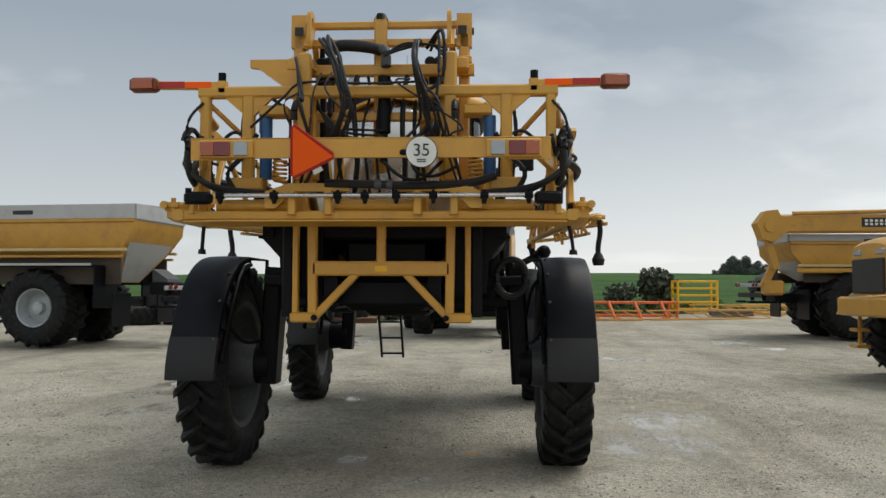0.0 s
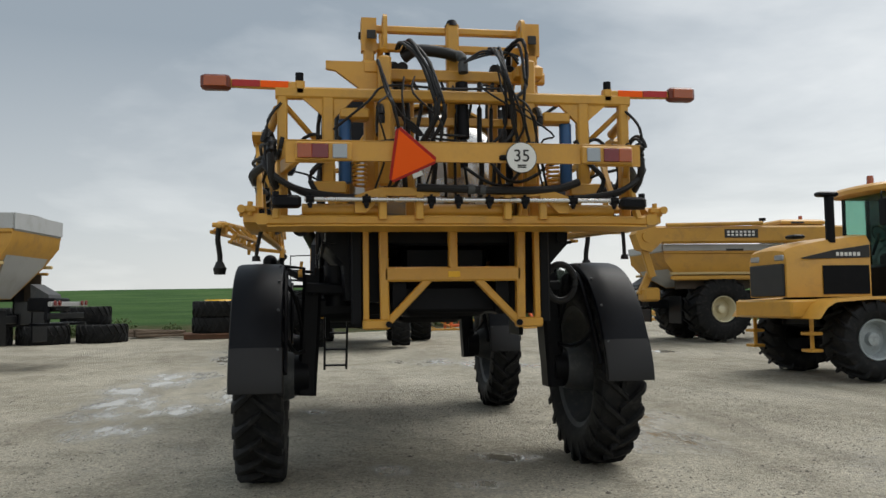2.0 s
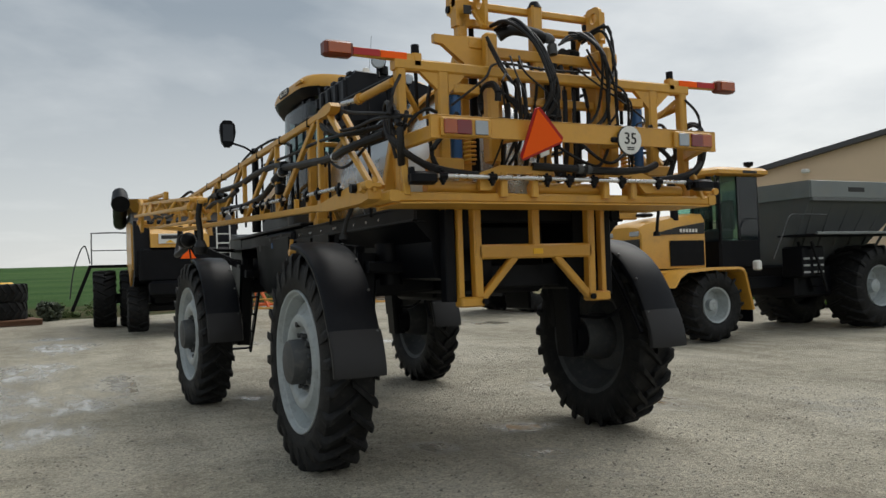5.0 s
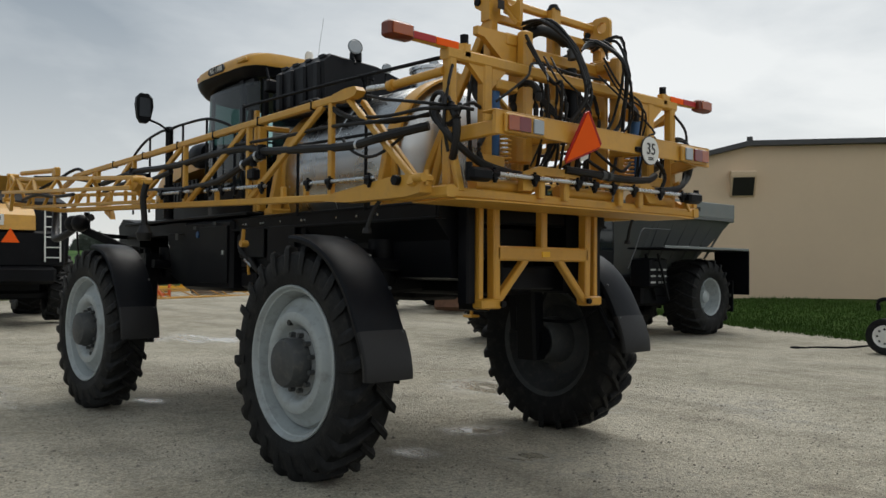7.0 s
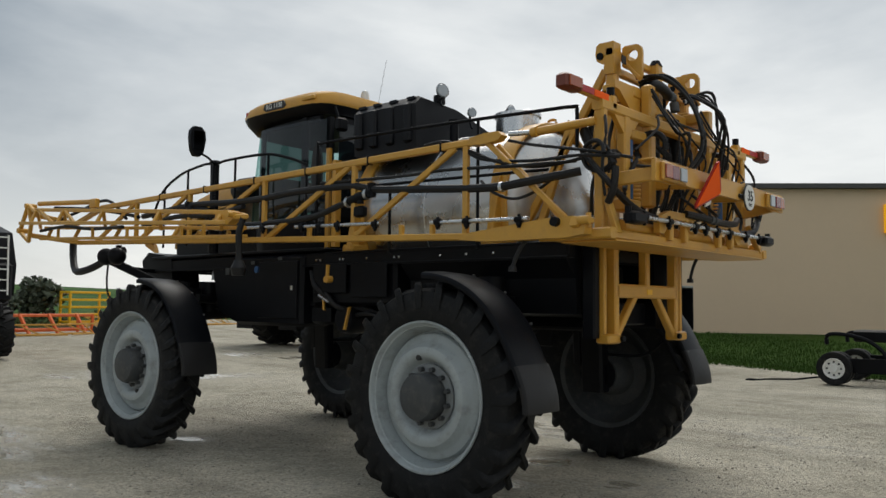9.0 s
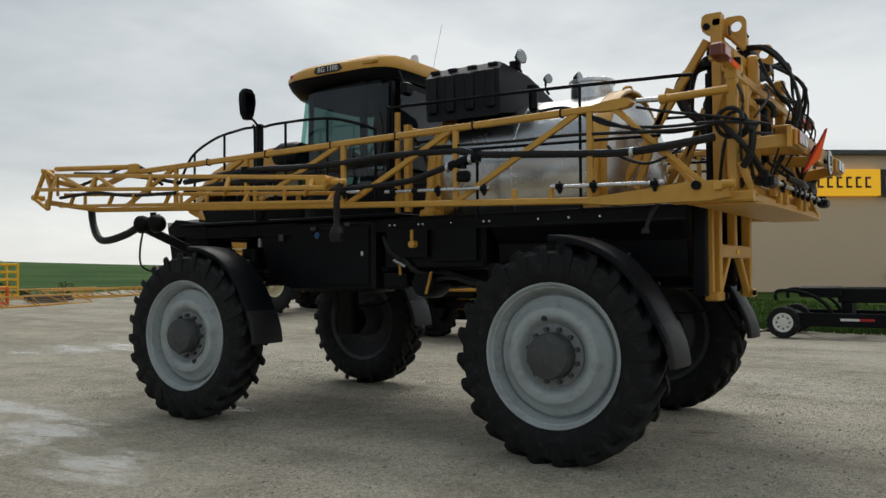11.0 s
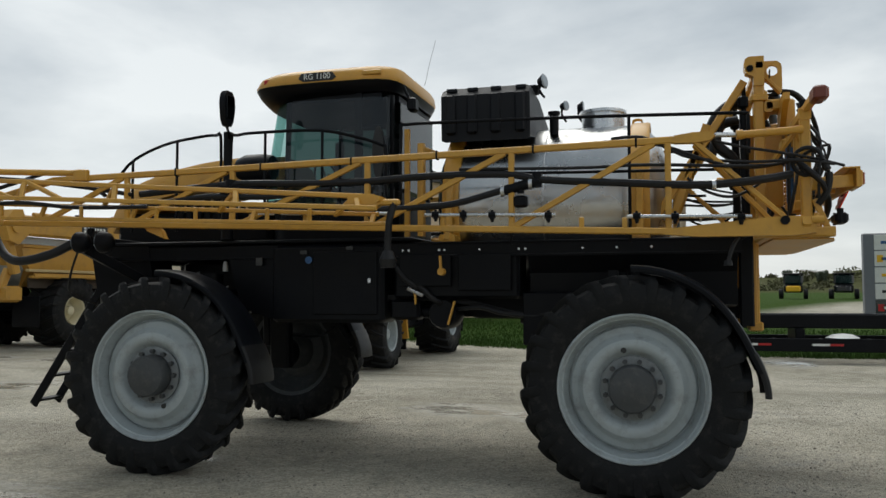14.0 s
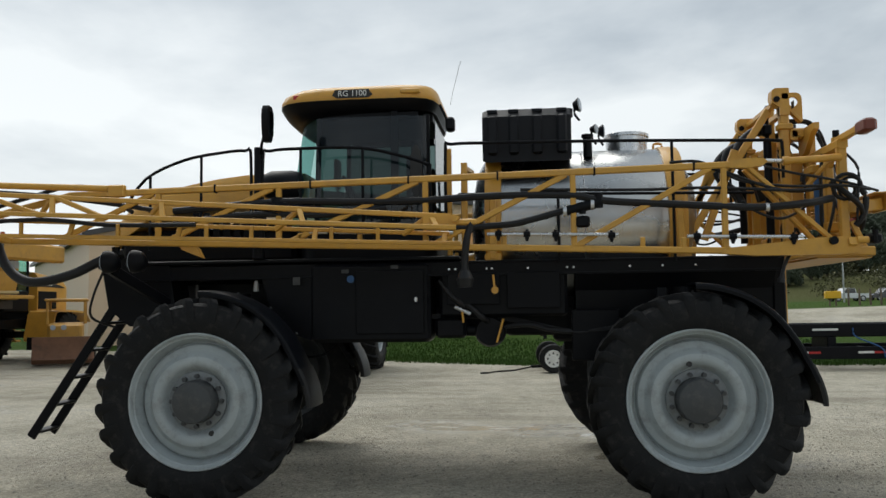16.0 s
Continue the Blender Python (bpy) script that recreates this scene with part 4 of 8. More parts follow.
part("mirror_glass", Shape().box((-1.465, 3.722, 3.34), (-1.335, 3.729, 3.56), 0.003), MIRROR, mi, "mirror glass")
part("mirror_arm", Shape().tube([(-1.0, 3.96, 3.22), (-1.15, 3.9, 3.30), (-1.38, 3.80, 3.34)], 0.014), BLACK, mi)
mir = Shape().box((1.30, 3.72, 3.22), (1.50, 3.78, 3.60), 0.03)
mi = part("wing_mirror", mir, BLACK, sprayer, "tall black wing mirror")
part("mirror_arm", Shape().tube([(0.82, 3.5, 2.9), (1.1, 3.7, 3.2), (1.38, 3.80, 3.34)], 0.014), BLACK, mi)


def rail(name, points, r=0.016, posts_at=()):
    sh = Shape().tube(points, r, 8, 4)
    for p, q in posts_at:
        sh.rod(p, q, r * 0.9, 8)
    return part(name, sh, BLACK, sprayer, "black tubular handrail")


for s in (-1, 1):
    rail("hood_handrail", [(s, 5.38, 2.70), (s, 5.15, 3.02), (s, 4.75, 3.20), (s, 4.35, 3.265), (s, 4.12, 3.275), (s, 4.06, 3.21), (s, 4.06, 2.3)], posts_at=(((s, 5.1, 3.05), (s, 5.1, 2.3)), ((s, 4.57, 3.235), (s, 4.57, 2.3))))
    rail("cab_handrail", [(s * 1.02, 3.93, 2.3), (s * 1.02, 3.93, 3.18), (s * 1.02, 3.86, 3.26), (s * 1.02, 3.55, 3.275), (s * 1.02, 2.95, 3.26), (s * 1.02, 2.55, 3.17), (s * 1.02, 2.30, 3.08), (s * 1.02, 2.27, 3.02), (s * 1.02, 2.27, 2.3)],
         posts_at=(((s * 1.02, 3.55, 3.27), (s * 1.02, 3.55, 2.3)), ((s * 1.02, 2.93, 3.25), (s * 1.02, 2.93, 2.3))))
    rail("tank_handrail", [(s, 2.12, 2.3), (s, 2.12, 3.2), (s, 2.06, 3.27), (s, 1.6, 3.27), (s, 0.5, 3.25), (s, -0.62, 3.215), (s, -0.98, 3.20), (s, -1.02, 3.16), (s, -1.02, 2.85)],
         posts_at=(((s, -0.02, 3.24), (s, -0.02, 2.1)), ((s, 1.05, 2.76), (s, 1.05, 2.1)), ((s, 2.0, 2.78), (s, -0.75, 2.72))))

# stainless tank
CZ, R = 2.52, 0.81
dome = [(0.0, -0.40), (0.25, -0.385), (0.5, -0.33), (0.68, -0.24), (0.77, -0.14), (R, -0.06), (R, 0.5), (R, 1.1), (R, 1.68), (0.77, 1.76), (0.6, 1.86), (0.3, 1.92), (0.0, 1.94)]
tank = part("solution_tank", Shape().lathe(dome, 56, (0, 0, CZ), "y"), BRUSHED, sprayer, "brushed stainless steel solution tank")
for y0, y1 in ((-0.19, -0.01), (1.60, 1.76)):
    strap = Shape().lathe([(R - 0.01, y0), (R + 0.012, y0), (R + 0.02, y0 + 0.02), (R + 0.02, y1 - 0.02), (R + 0.012, y1), (R - 0.01, y1)], 56, (0, 0, CZ), "y", loop=True)
    part("tank_strap", strap, YELLOW, tank, "wide yellow tank band")
seam = Shape().lathe([(R, 0.78), (R + 0.004, 0.785), (R, 0.79)], 56, (0, 0, CZ), "y")
part("weld_seam", seam, STEEL, tank)
lid = Shape().lathe([(0.215, -0.14), (0.215, 0.13), (0.235, 0.135), (0.235, 0.165), (0.2, 0.175), (0.0, 0.19)], 32, (0, 0.28, CZ + R), "z")
lid.box((-0.05, 0.12, CZ + R + 0.17), (0.05, 0.44, CZ + R + 0.2), 0.01)
part("hatch", lid, STEEL, tank, "round steel hatch with lid")
eye = Shape().tube([(0.1, -0.1, CZ + R), (0.1, -0.1, CZ + R + 0.08), (0.1, -0.02, CZ + R + 0.08), (0.1, -0.02, CZ + R)], 0.014, 6, 3)
part("lifting_eye", eye, YELLOW, tank)
for y in (-0.1, 1.68):
    cr = Shape().beam((-0.95, y, 2.15), (0.95, y, 2.15), 0.16, 0.12).beam((-0.9, y, 2.15), (-0.78, y, 2.75), 0.12, 0.07).beam((0.9, y, 2.15), (0.78, y, 2.75), 0.12, 0.07)
    part("tank_cradle", cr, YELLOW, sprayer, "yellow tank cradle")
br = Shape().beam((-0.88, 1.95, 2.2), (-0.88, 1.95, 3.1), 0.09, 0.06, Y).beam((-0.88, 1.95, 3.05), (-0.6, 1.9, 3.05), 0.06, 0.05).beam((-0.86, 2.1, 2.2), (-0.86, 2.1, 3.25), 0.05, 0.05, Y)
part("ladder_frame", br, YELLOW, sprayer, "yellow upright frame beside the cab")

# black poly rinse tank on top
ft = Shape()
rings = []
for y, grow in ((0.90, 0.0), (0.94, 0.02), (1.72, 0.02), (1.77, 0.0)):
    rings.append([Vector((-0.80 - grow, y, 3.13 - grow)), Vector((-0.82 - grow, y, 3.56)), Vector((-0.74, y, 3.63 + grow)), Vector((-0.2, y, 3.60 + grow)), Vector((0.42, y, 3.44 + grow)), Vector((0.46 + grow, y, 3.36)), Vector((0.42, y, 3.2)), Vector((-0.35, y, 3.2))])
ft.loft(rings)
poly = part("rinse_tank", ft, POLY, sprayer, "black moulded plastic rinse tank")
for y in (1.0, 1.24, 1.47, 1.68):
    part("rib", Shape().box((-0.865, y - 0.06, 3.18), (-0.80, y + 0.04, 3.57), 0.02).beam((-0.80, y - 0.01, 3.625), (0.38, y - 0.01, 3.465), 0.1, 0.03), POLY, poly)
part("tank_cap", Shape().rod((-0.45, 0.92, 3.62), (-0.45, 0.92, 3.70), 0.06, 14), BLACK, poly)
capb = Shape().rod((-0.45, 0.72, 3.2), (-0.45, 0.72, 3.42), 0.045, 12).rod((-0.45, 0.72, 3.4), (-0.45, 0.72, 3.43), 0.06, 12)
part("breather", capb, BLACK, sprayer, "black breather cap")


def round_lamp(at, face, r=0.075):
    at, face = Vector(at), Vector(face).normalized()
    ob = part("work_lamp", Shape().rod(at, at - face * 0.06, r, 16, r * 0.5).tube([at - face * 0.04, at - face * 0.05 - Z * 0.08, at - Z * 0.16], 0.012), BLACK, sprayer, "round black work lamp")
    part("lens", Shape().rod(at + face * 0.001, at + face * 0.012, r * 0.92, 16, r * 0.8), CLEARLENS, ob, "clear lamp lens")


round_lamp((-0.54, 0.80, 3.72), (-0.3, -1, 0.1))
round_lamp((-0.30, 0.62, 3.52), (-0.5, -1, 0.0), 0.05)
round_lamp((0.2, 0.5, 3.6), (0, -1, 0.05))

# front head lamps, boom rest and looped hoses ahead of the front axle
LOOP = [(-1.58, 6.34, 2.42), (-1.62, 6.24, 2.20), (-1.68, 6.05, 2.03), (-1.72, 5.82, 1.98), (-1.66, 5.52, 2.05), (-1.58, 5.28, 2.18), (-1.52, 5.1, 2.24)]
for s in (-1, 1):
    fr = Shape().beam((s * 0.85, 4.85, 1.70), (s * 1.70, 5.22, 2.14), 0.07, 0.10).beam((s * 1.55, 5.15, 2.06), (s * 1.56, 5.16, 2.30), 0.06, 0.06, Y).beam((s * 0.9, 5.3, 2.0), (s * 1.4, 5.15, 2.02), 0.05, 0.05)
    part("boom_rest", fr, BLACK, sprayer, "black front boom rest arm")
for s in (-1, 1):
    rest = Shape().plate([(4.32, 2.18), (4.52, 2.26), (4.60, 2.36), (4.46, 2.36), (4.36, 2.26)], "x", s * 1.5, s * 1.56)
    part("boom_cradle", rest, YELLOW, sprayer, "yellow boom cradle hook")
    for y in (5.14, 4.88):
        hl = part("head_lamp", Shape().lathe([(0.0, -0.10), (0.05, -0.09), (0.09, -0.05), (0.105, 0.0), (0.105, 0.03), (0.0, 0.03)], 20, (s * 1.72, y, 2.15), "y"), BLACK, sprayer, "round black head lamp on the boom rest")
        part("lens", Shape().rod((s * 1.72, y + 0.031, 2.15), (s * 1.72, y + 0.04, 2.15), 0.098, 18), CLEARLENS, hl, "clear lamp lens")
    lp = Shape().tube(LOOP, 0.045, 10) if s < 0 else Shape().tube([(-x, y, z) for x, y, z in LOOP], 0.045, 10)
    part("looped_hose", lp, HOSE, sprayer, "thick black hose loop")
    part("lamp_cable", Shape().tube([(s * 1.66, 5.2, 2.12), (s * 1.6, 5.35, 1.85), (s * 1.5, 5.42, 1.65), (s * 1.2, 5.35, 1.55)], 0.012, 6), HOSE, sprayer, "thin black lamp cable")

# ---- folded booms ----


def low_z(y):
    return 2.162 + 0.0345 * y


def top_z(y):
    return 2.895 - 0.0165 * (y + 0.5)


def nozzle_shape(at, way):
    """A nozzle body clamped on a spray pipe."""
    at = Vector(at)
    return Shape().rod(at - way * 0.03, at + way * 0.03, 0.027, 8).box(at + Vector((-0.018, -0.018, -0.048)), at + Vector((0.018, 0.018, 0.012)), 0.005).rod(at + Vector((0, 0, -0.062)), at + Vector((0, 0, -0.046)), 0.014, 8).rod(at, at + Vector((0, 0, 0.04)), 0.012, 8)


def build_boom(s):
    XI, XO = s * 1.56, s * 2.12
    inner = part("inner_boom", Shape().beam((XI, -1.0, low_z(-1.0)), (XI, 6.2, low_z(6.2)), 0.06, 0.056), YELLOW_B, sprayer, "yellow inner boom truss")
    part("top_chord", Shape().beam((XI, -0.62, top_z(-0.62)), (XI, 5.6, top_z(5.6)), 0.055, 0.058), YELLOW_B, inner)
    for y in (-0.35, 0.94, 2.25, 3.6, 4.75):
        part("upright", Shape().beam((XI, y, low_z(y)), (XI, y, top_z(y)), 0.045, 0.05, Y), YELLOW_B, inner)
    for a, b in ((0.96, -0.24), (2.22, 1.0), (3.56, 2.32), (4.70, 3.66), (5.75, 4.8)):
        part("brace", Shape().beam((XI, a, low_z(a)), (XI, b, top_z(b) - 0.02), 0.04, 0.05), YELLOW_B, inner)
    for y in (1.55, 0.35, 2.85, 0.0, 3.4):
        part("pipe_bracket", Shape().box((XI - 0.02, y - 0.02, low_z(y)), (XI + 0.02, y + 0.02, low_z(y) + 0.11), 0.005), YELLOW_B, inner)
    for y in (-0.1, 0.75, 1.6, 2.4, 3.3, 4.2):
        part("clip", Shape().box((XI - 0.034, y - 0.008, top_z(y) - 0.038), (XI + 0.034, y + 0.008, top_z(y) + 0.039), 0.003), BLACK, inner, "black band clip")
    # rear hinge plate and struts
    hinge = Shape().plate([(-0.30, 2.125), (-0.35, 2.17), (-1.12, 2.245), (-1.36, 2.25), (-1.45, 2.2), (-1.45, 2.12), (-1.3, 2.10), (-0.6, 2.10)], "x", s * 1.50, s * 1.60)
    part("hinge_plate", hinge, YELLOW_B, inner, "tapered yellow hinge plate")
    part("hinge_pin", Shape().rod((s * 1.46, -1.22, 2.215), (s * 1.64, -1.22, 2.215), 0.035, 12), BLACK, inner)
    for dx, b in ((0.03, -1.24), (-0.10, -1.14)):
        part("strut", Shape().beam((s * (1.52 + dx), -0.56, 2.87), (s * (1.46 + dx), b, 2.24), 0.045, 0.04), YELLOW_B, inner)
    kn = Shape().plate([(-0.40, 2.925), (-0.55, 2.945), (-0.68, 2.945), (-0.72, 2.91), (-0.68, 2.875), (-0.55, 2.86), (-0.40, 2.865)], "x", s * 1.51, s * 1.59)
    part("knuckle", kn, YELLOW_B, inner)
    cyl = Shape().rod((s * 1.42, -0.92, 2.935), (s * 1.36, -1.40, 2.965), 0.032, 14).rod((s * 1.43, -0.89, 2.933), (s * 1.43, -0.94, 2.936), 0.04, 14)
    part("fold_cylinder", cyl, YELLOW, inner, "yellow hydraulic cylinder")
    part("cylinder_rod", Shape().rod((s * 1.50, -0.72, 2.93), (s * 1.42, -0.92, 2.935), 0.02, 10), STEEL, inner, "bright cylinder rod")
    # spray pipes with nozzles
    for y0, y1 in ((1.70, 0.56), (-0.02, -0.98), (3.3, 2.0)):
        part("spray_pipe", Shape().rod((XI + s * 0.05, y0, low_z(y0) + 0.115), (XI + s * 0.05, y1, low_z(y1) + 0.125), 0.016, 10), STEEL, inner, "stainless spray pipe")
    for y in (1.6, 1.35, 1.1, 0.62, -0.1, -0.4, -0.9, 2.2, 2.7, 3.1):
        part("nozzle", nozzle_shape((XI + s * 0.05, y, low_z(y) + 0.12), Y), BLACK, inner, "black nozzle body")
    # hoses along the truss
    ho = []
    ho += [Shape().tube([(XI, 4.6, 2.62), (XI, 3.6, 2.68), (XI, 2.9, 2.66), (XI, 2.3, 2.655), (XI, 1.7, 2.68), (XI, 1.0, 2.67), (XI, 0.65, 2.61), (XI, 0.0, 2.56), (XI, -0.6, 2.52), (XI, -1.0, 2.54), (s * 1.4, -1.3, 2.6)], 0.033)]
    ho += [Shape().tube([(XI, 1.75, 2.41), (XI, 1.45, 2.43), (XI, 1.15, 2.50), (XI, 0.97, 2.545), (XI, 0.85, 2.55)], 0.03)]
    ho += [Shape().tube([(XI, 3.4, 2.45), (XI, 2.8, 2.42), (XI, 2.3, 2.40), (XI, 1.75, 2.41)], 0.028)]
    ho += [Shape().tube([(XI, 4.6, 2.5), (XI, 3.9, 2.57), (XI, 3.2, 2.55), (XI, 2.6, 2.6)], 0.028)]
    ho += [Shape().tube([(XI, 1.4, 2.73), (XI, 0.4, 2.70), (XI, -0.2, 2.70), (XI, -0.9, 2.66), (s * 1.3, -1.2, 2.7)], 0.014)]
    ho += [Shape().tube([(XI, -0.1, 2.9), (XI, -0.35, 2.84), (XI, -0.7, 2.70), (s * 1.45, -1.0, 2.66), (s * 1.3, -1.3, 2.72)], 0.014)]
    ho += [Shape().tube([(XI, 0.1, 2.93), (XI, -0.15, 2.93), (XI, -0.36, 2.82), (XI, -0.55, 2.74), (s * 1.5, -0.95, 2.70), (s * 1.48, -1.35, 2.70), (s * 1.4, -1.62, 2.67)], 0.013)]
    ho += [Shape().tube([(s * 1.5, -0.72, 2.88), (s * 1.49, -0.95, 2.82), (s * 1.48, -1.2, 2.77), (s * 1.44, -1.45, 2.72), (s * 1.36, -1.7, 2.66)], 0.012)]
    ho += [Shape().tube([(XI, -0.5, 2.58), (XI, -0.62, 2.48), (s * 1.54, -0.8, 2.42), (s * 1.5, -0.95, 2.46), (s * 1.45, -1.1, 2.56)], 0.012)]
    ho += [Shape().tube([(s * (1.46 - 0.012 * i), -1.42 - 0.105 * math.cos(0.55 * i), 2.70 + 0.105 * math.sin(0.55 * i)) for i in range(13)], 0.017)]
    ho += [Shape().tube([(s * (1.42 - 0.01 * i), -1.46 - 0.09 * math.cos(0.6 * i + 0.4), 2.685 + 0.095 * math.sin(0.6 * i + 0.4)) for i in range(10)], 0.013)]
    ho += [Shape().tube([(s * 1.40, -1.52, 2.72), (s * 1.40, -1.58, 2.60), (s * 1.39, -1.56, 2.45), (s * 1.36, -1.5, 2.36)], 0.028)]
    for sh in ho:
        part("boom_hose", sh, HOSE, inner, "black hose tied along the boom")
    va = Shape().box((XI - 0.04, 0.80, 2.38), (XI + 0.04, 0.92, 2.48), 0.015).rod((XI, 0.86, 2.5), (XI, 0.86, 2.6), 0.03, 10).rod((XI, 0.7, 2.6), (XI, 1.0, 2.53), 0.045, 10).rod((XI, 0.72, 2.55), (XI, 0.72, 2.67), 0.04, 10)
    part("section_valve", va, BLACK, inner, "black section valve")
    for ya, za, ra in ((1.0, 2.525, 0.05), (0.76, 2.58, 0.05), (-0.72, 2.515, 0.04)):
        part("hose_clamp", Shape().rod((XI, ya, za), (XI, ya + 0.03, za), ra, 10), STEEL, inner, "bright hose clamp")
    fl = Shape().rod((XI, 3.62, 2.58), (XI, 3.62, 2.72), 0.05, 12).box((XI - 0.05, 3.5, 2.6), (XI + 0.05, 3.75, 2.68), 0.02).rod((XI, 3.5, 2.64), (XI, 3.2, 2.6), 0.03, 8)
    part("boom_filter", fl, BLACK, inner, "black line filter")
    # outer boom, folded back
    def t_z(y):
        return 2.30 + 0.0735 * y

    def m_z(y):
        return 2.235 + 0.0553 * y

    def l_z(y):
        return 2.154 + 0.0388 * y
    outer = part("outer_boom", Shape().beam((XO, 1.98, t_z(1.98)), (XO, 6.35, t_z(6.35)), 0.038, 0.042), YELLOW_B, sprayer, "yellow outer boom truss, folded back")
    part("middle_chord", Shape().beam((XO + s * 0.10, 1.92, m_z(1.92)), (XO + s * 0.10, 6.45, m_z(6.45)), 0.036, 0.040), YELLOW_B, outer)
    part("lower_chord", Shape().beam((XO - s * 0.10, 1.9, l_z(1.9)), (XO - s * 0.10, 6.3, l_z(6.3)), 0.036, 0.034), YELLOW_B, outer)
    part("lower_chord", Shape().beam((XO - s * 0.16, 2.0, m_z(2.0) - 0.03), (XO - s * 0.16, 6.3, m_z(6.3) - 0.04), 0.034, 0.036), YELLOW_B, outer)
    for y in (2.14, 3.25, 4.46, 5.45, 6.2):
        part("rung", Shape().beam((XO, y, t_z(y)), (XO + s * 0.10, y - 0.06, m_z(y)), 0.034, 0.044, Y), YELLOW_B, outer)
        part("rung", Shape().beam((XO - s * 0.16, y - 0.1, m_z(y) - 0.04), (XO - s * 0.10, y - 0.1, l_z(y)), 0.035, 0.04, Y), YELLOW_B, outer)
        part("rung", Shape().beam((XO, y, t_z(y)), (XO - s * 0.16, y + 0.25, m_z(y) - 0.03), 0.035, 0.04), YELLOW_B, outer)
    for y in (2.6, 3.0, 3.7, 4.1, 4.9, 5.8):
        part("pipe_bracket", Shape().box((XO - s * 0.10 - 0.015, y - 0.015, l_z(y)), (XO - s * 0.10 + 0.015, y + 0.015, l_z(y) + 0.12), 0.004), YELLOW_B, outer)
    for a, b in ((5.42, 4.95), (6.15, 5.5)):
        part("brace", Shape().beam((XO, a, t_z(a)), (XO + s * 0.10, b, m_z(b)), 0.035, 0.04), YELLOW_B, outer)
    end = Shape().plate([(2.2, t_z(2.2)), (2.02, 2.47), (1.90, 2.44), (1.90, 2.39), (2.0, 2.33), (2.2, 2.34)], "x", XO - 0.04, XO + 0.05).rod((XO - 0.09, 1.93, 2.42), (XO + 0.09, 1.93, 2.42), 0.028, 10)
    end.box((XO - 0.03, 1.76, 2.37), (XO + 0.03, 1.93, 2.42), 0.01)
    part("boom_end", end, YELLOW_B, outer, "yellow end bracket")
    dh = Shape().tube([(XO, 1.80, 2.40), (XO + s * 0.02, 1.84, 2.25), (XO, 1.86, 2.08), (XO, 1.86, 1.98)], 0.03).rod((XO, 1.86, 2.0), (XO, 1.86, 1.93), 0.04, 10, 0.07).rod((XO, 1.86, 1.93), (XO, 1.86, 1.86), 0.075, 12, 0.06)
    part("drop_hose", dh, HOSE, outer, "hanging black end nozzle hose")
    fr_ = Shape().beam((XI, 5.6, top_z(5.6)), (XI, 6.35, 2.62), 0.06, 0.06).beam((XI, 6.2, low_z(6.2)), (XO, 6.45, 2.45), 0.06, 0.06).beam((XI, 6.3, 2.62), (XO, 6.4, 2.72), 0.06, 0.06)
    for a, b in (((6.42, 2.83), (6.64, 2.50)), ((6.64, 2.50), (6.36, 2.36)), ((6.42, 2.83), (6.18, 2.72)), ((6.36, 2.36), (6.30, 2.60)), ((6.30, 2.60), (6.42, 2.83))):
        fr_.beam((XO + s * 0.02, *a), (XO + s * 0.02, *b), 0.045, 0.04)
    fr_.rod((XO - 0.06, 6.62, 2.51), (XO + 0.08, 6.62, 2.51), 0.035, 10).rod((XO - 0.06, 6.42, 2.82), (XO + 0.08, 6.42, 2.82), 0.03, 10)
    part("fold_joint", fr_, YELLOW_B, outer, "yellow folding joint")
    ram = Shape().rod((XO - s * 0.12, 6.42, 2.86), (XO - s * 0.12, 5.0, 2.78), 0.03, 12).box((XO - s * 0.12 - 0.03, 4.85, 2.70), (XO - s * 0.12 + 0.03, 5.0, 2.81), 0.01)
    part("fold_ram", ram, YELLOW_B, outer, "yellow folding ram")
    oh = [Shape().tube([(XO - s * 0.1, 6.3, 2.5), (XO - s * 0.1, 5.6, 2.52), (XO - s * 0.12, 5.0, 2.46), (XO - s * 0.1, 4.2, 2.44)], 0.02)]
    oh += [Shape().tube([(XI, 4.7, 2.62), (XI, 5.3, 2.72), (s * 1.7, 5.8, 2.78), (s * 1.9, 6.2, 2.8)], 0.022)]
    oh += [Shape().tube([(XI, 5.0, 2.62), (XI, 5.5, 2.88), (s * 1.7, 6.0, 2.75), (s * 1.9, 6.3, 2.6)], 0.02)]
    for sh in oh:
        part("boom_hose", sh, HOSE, outer, "black boom hose")


build_boom(-1)
build_boom(1)

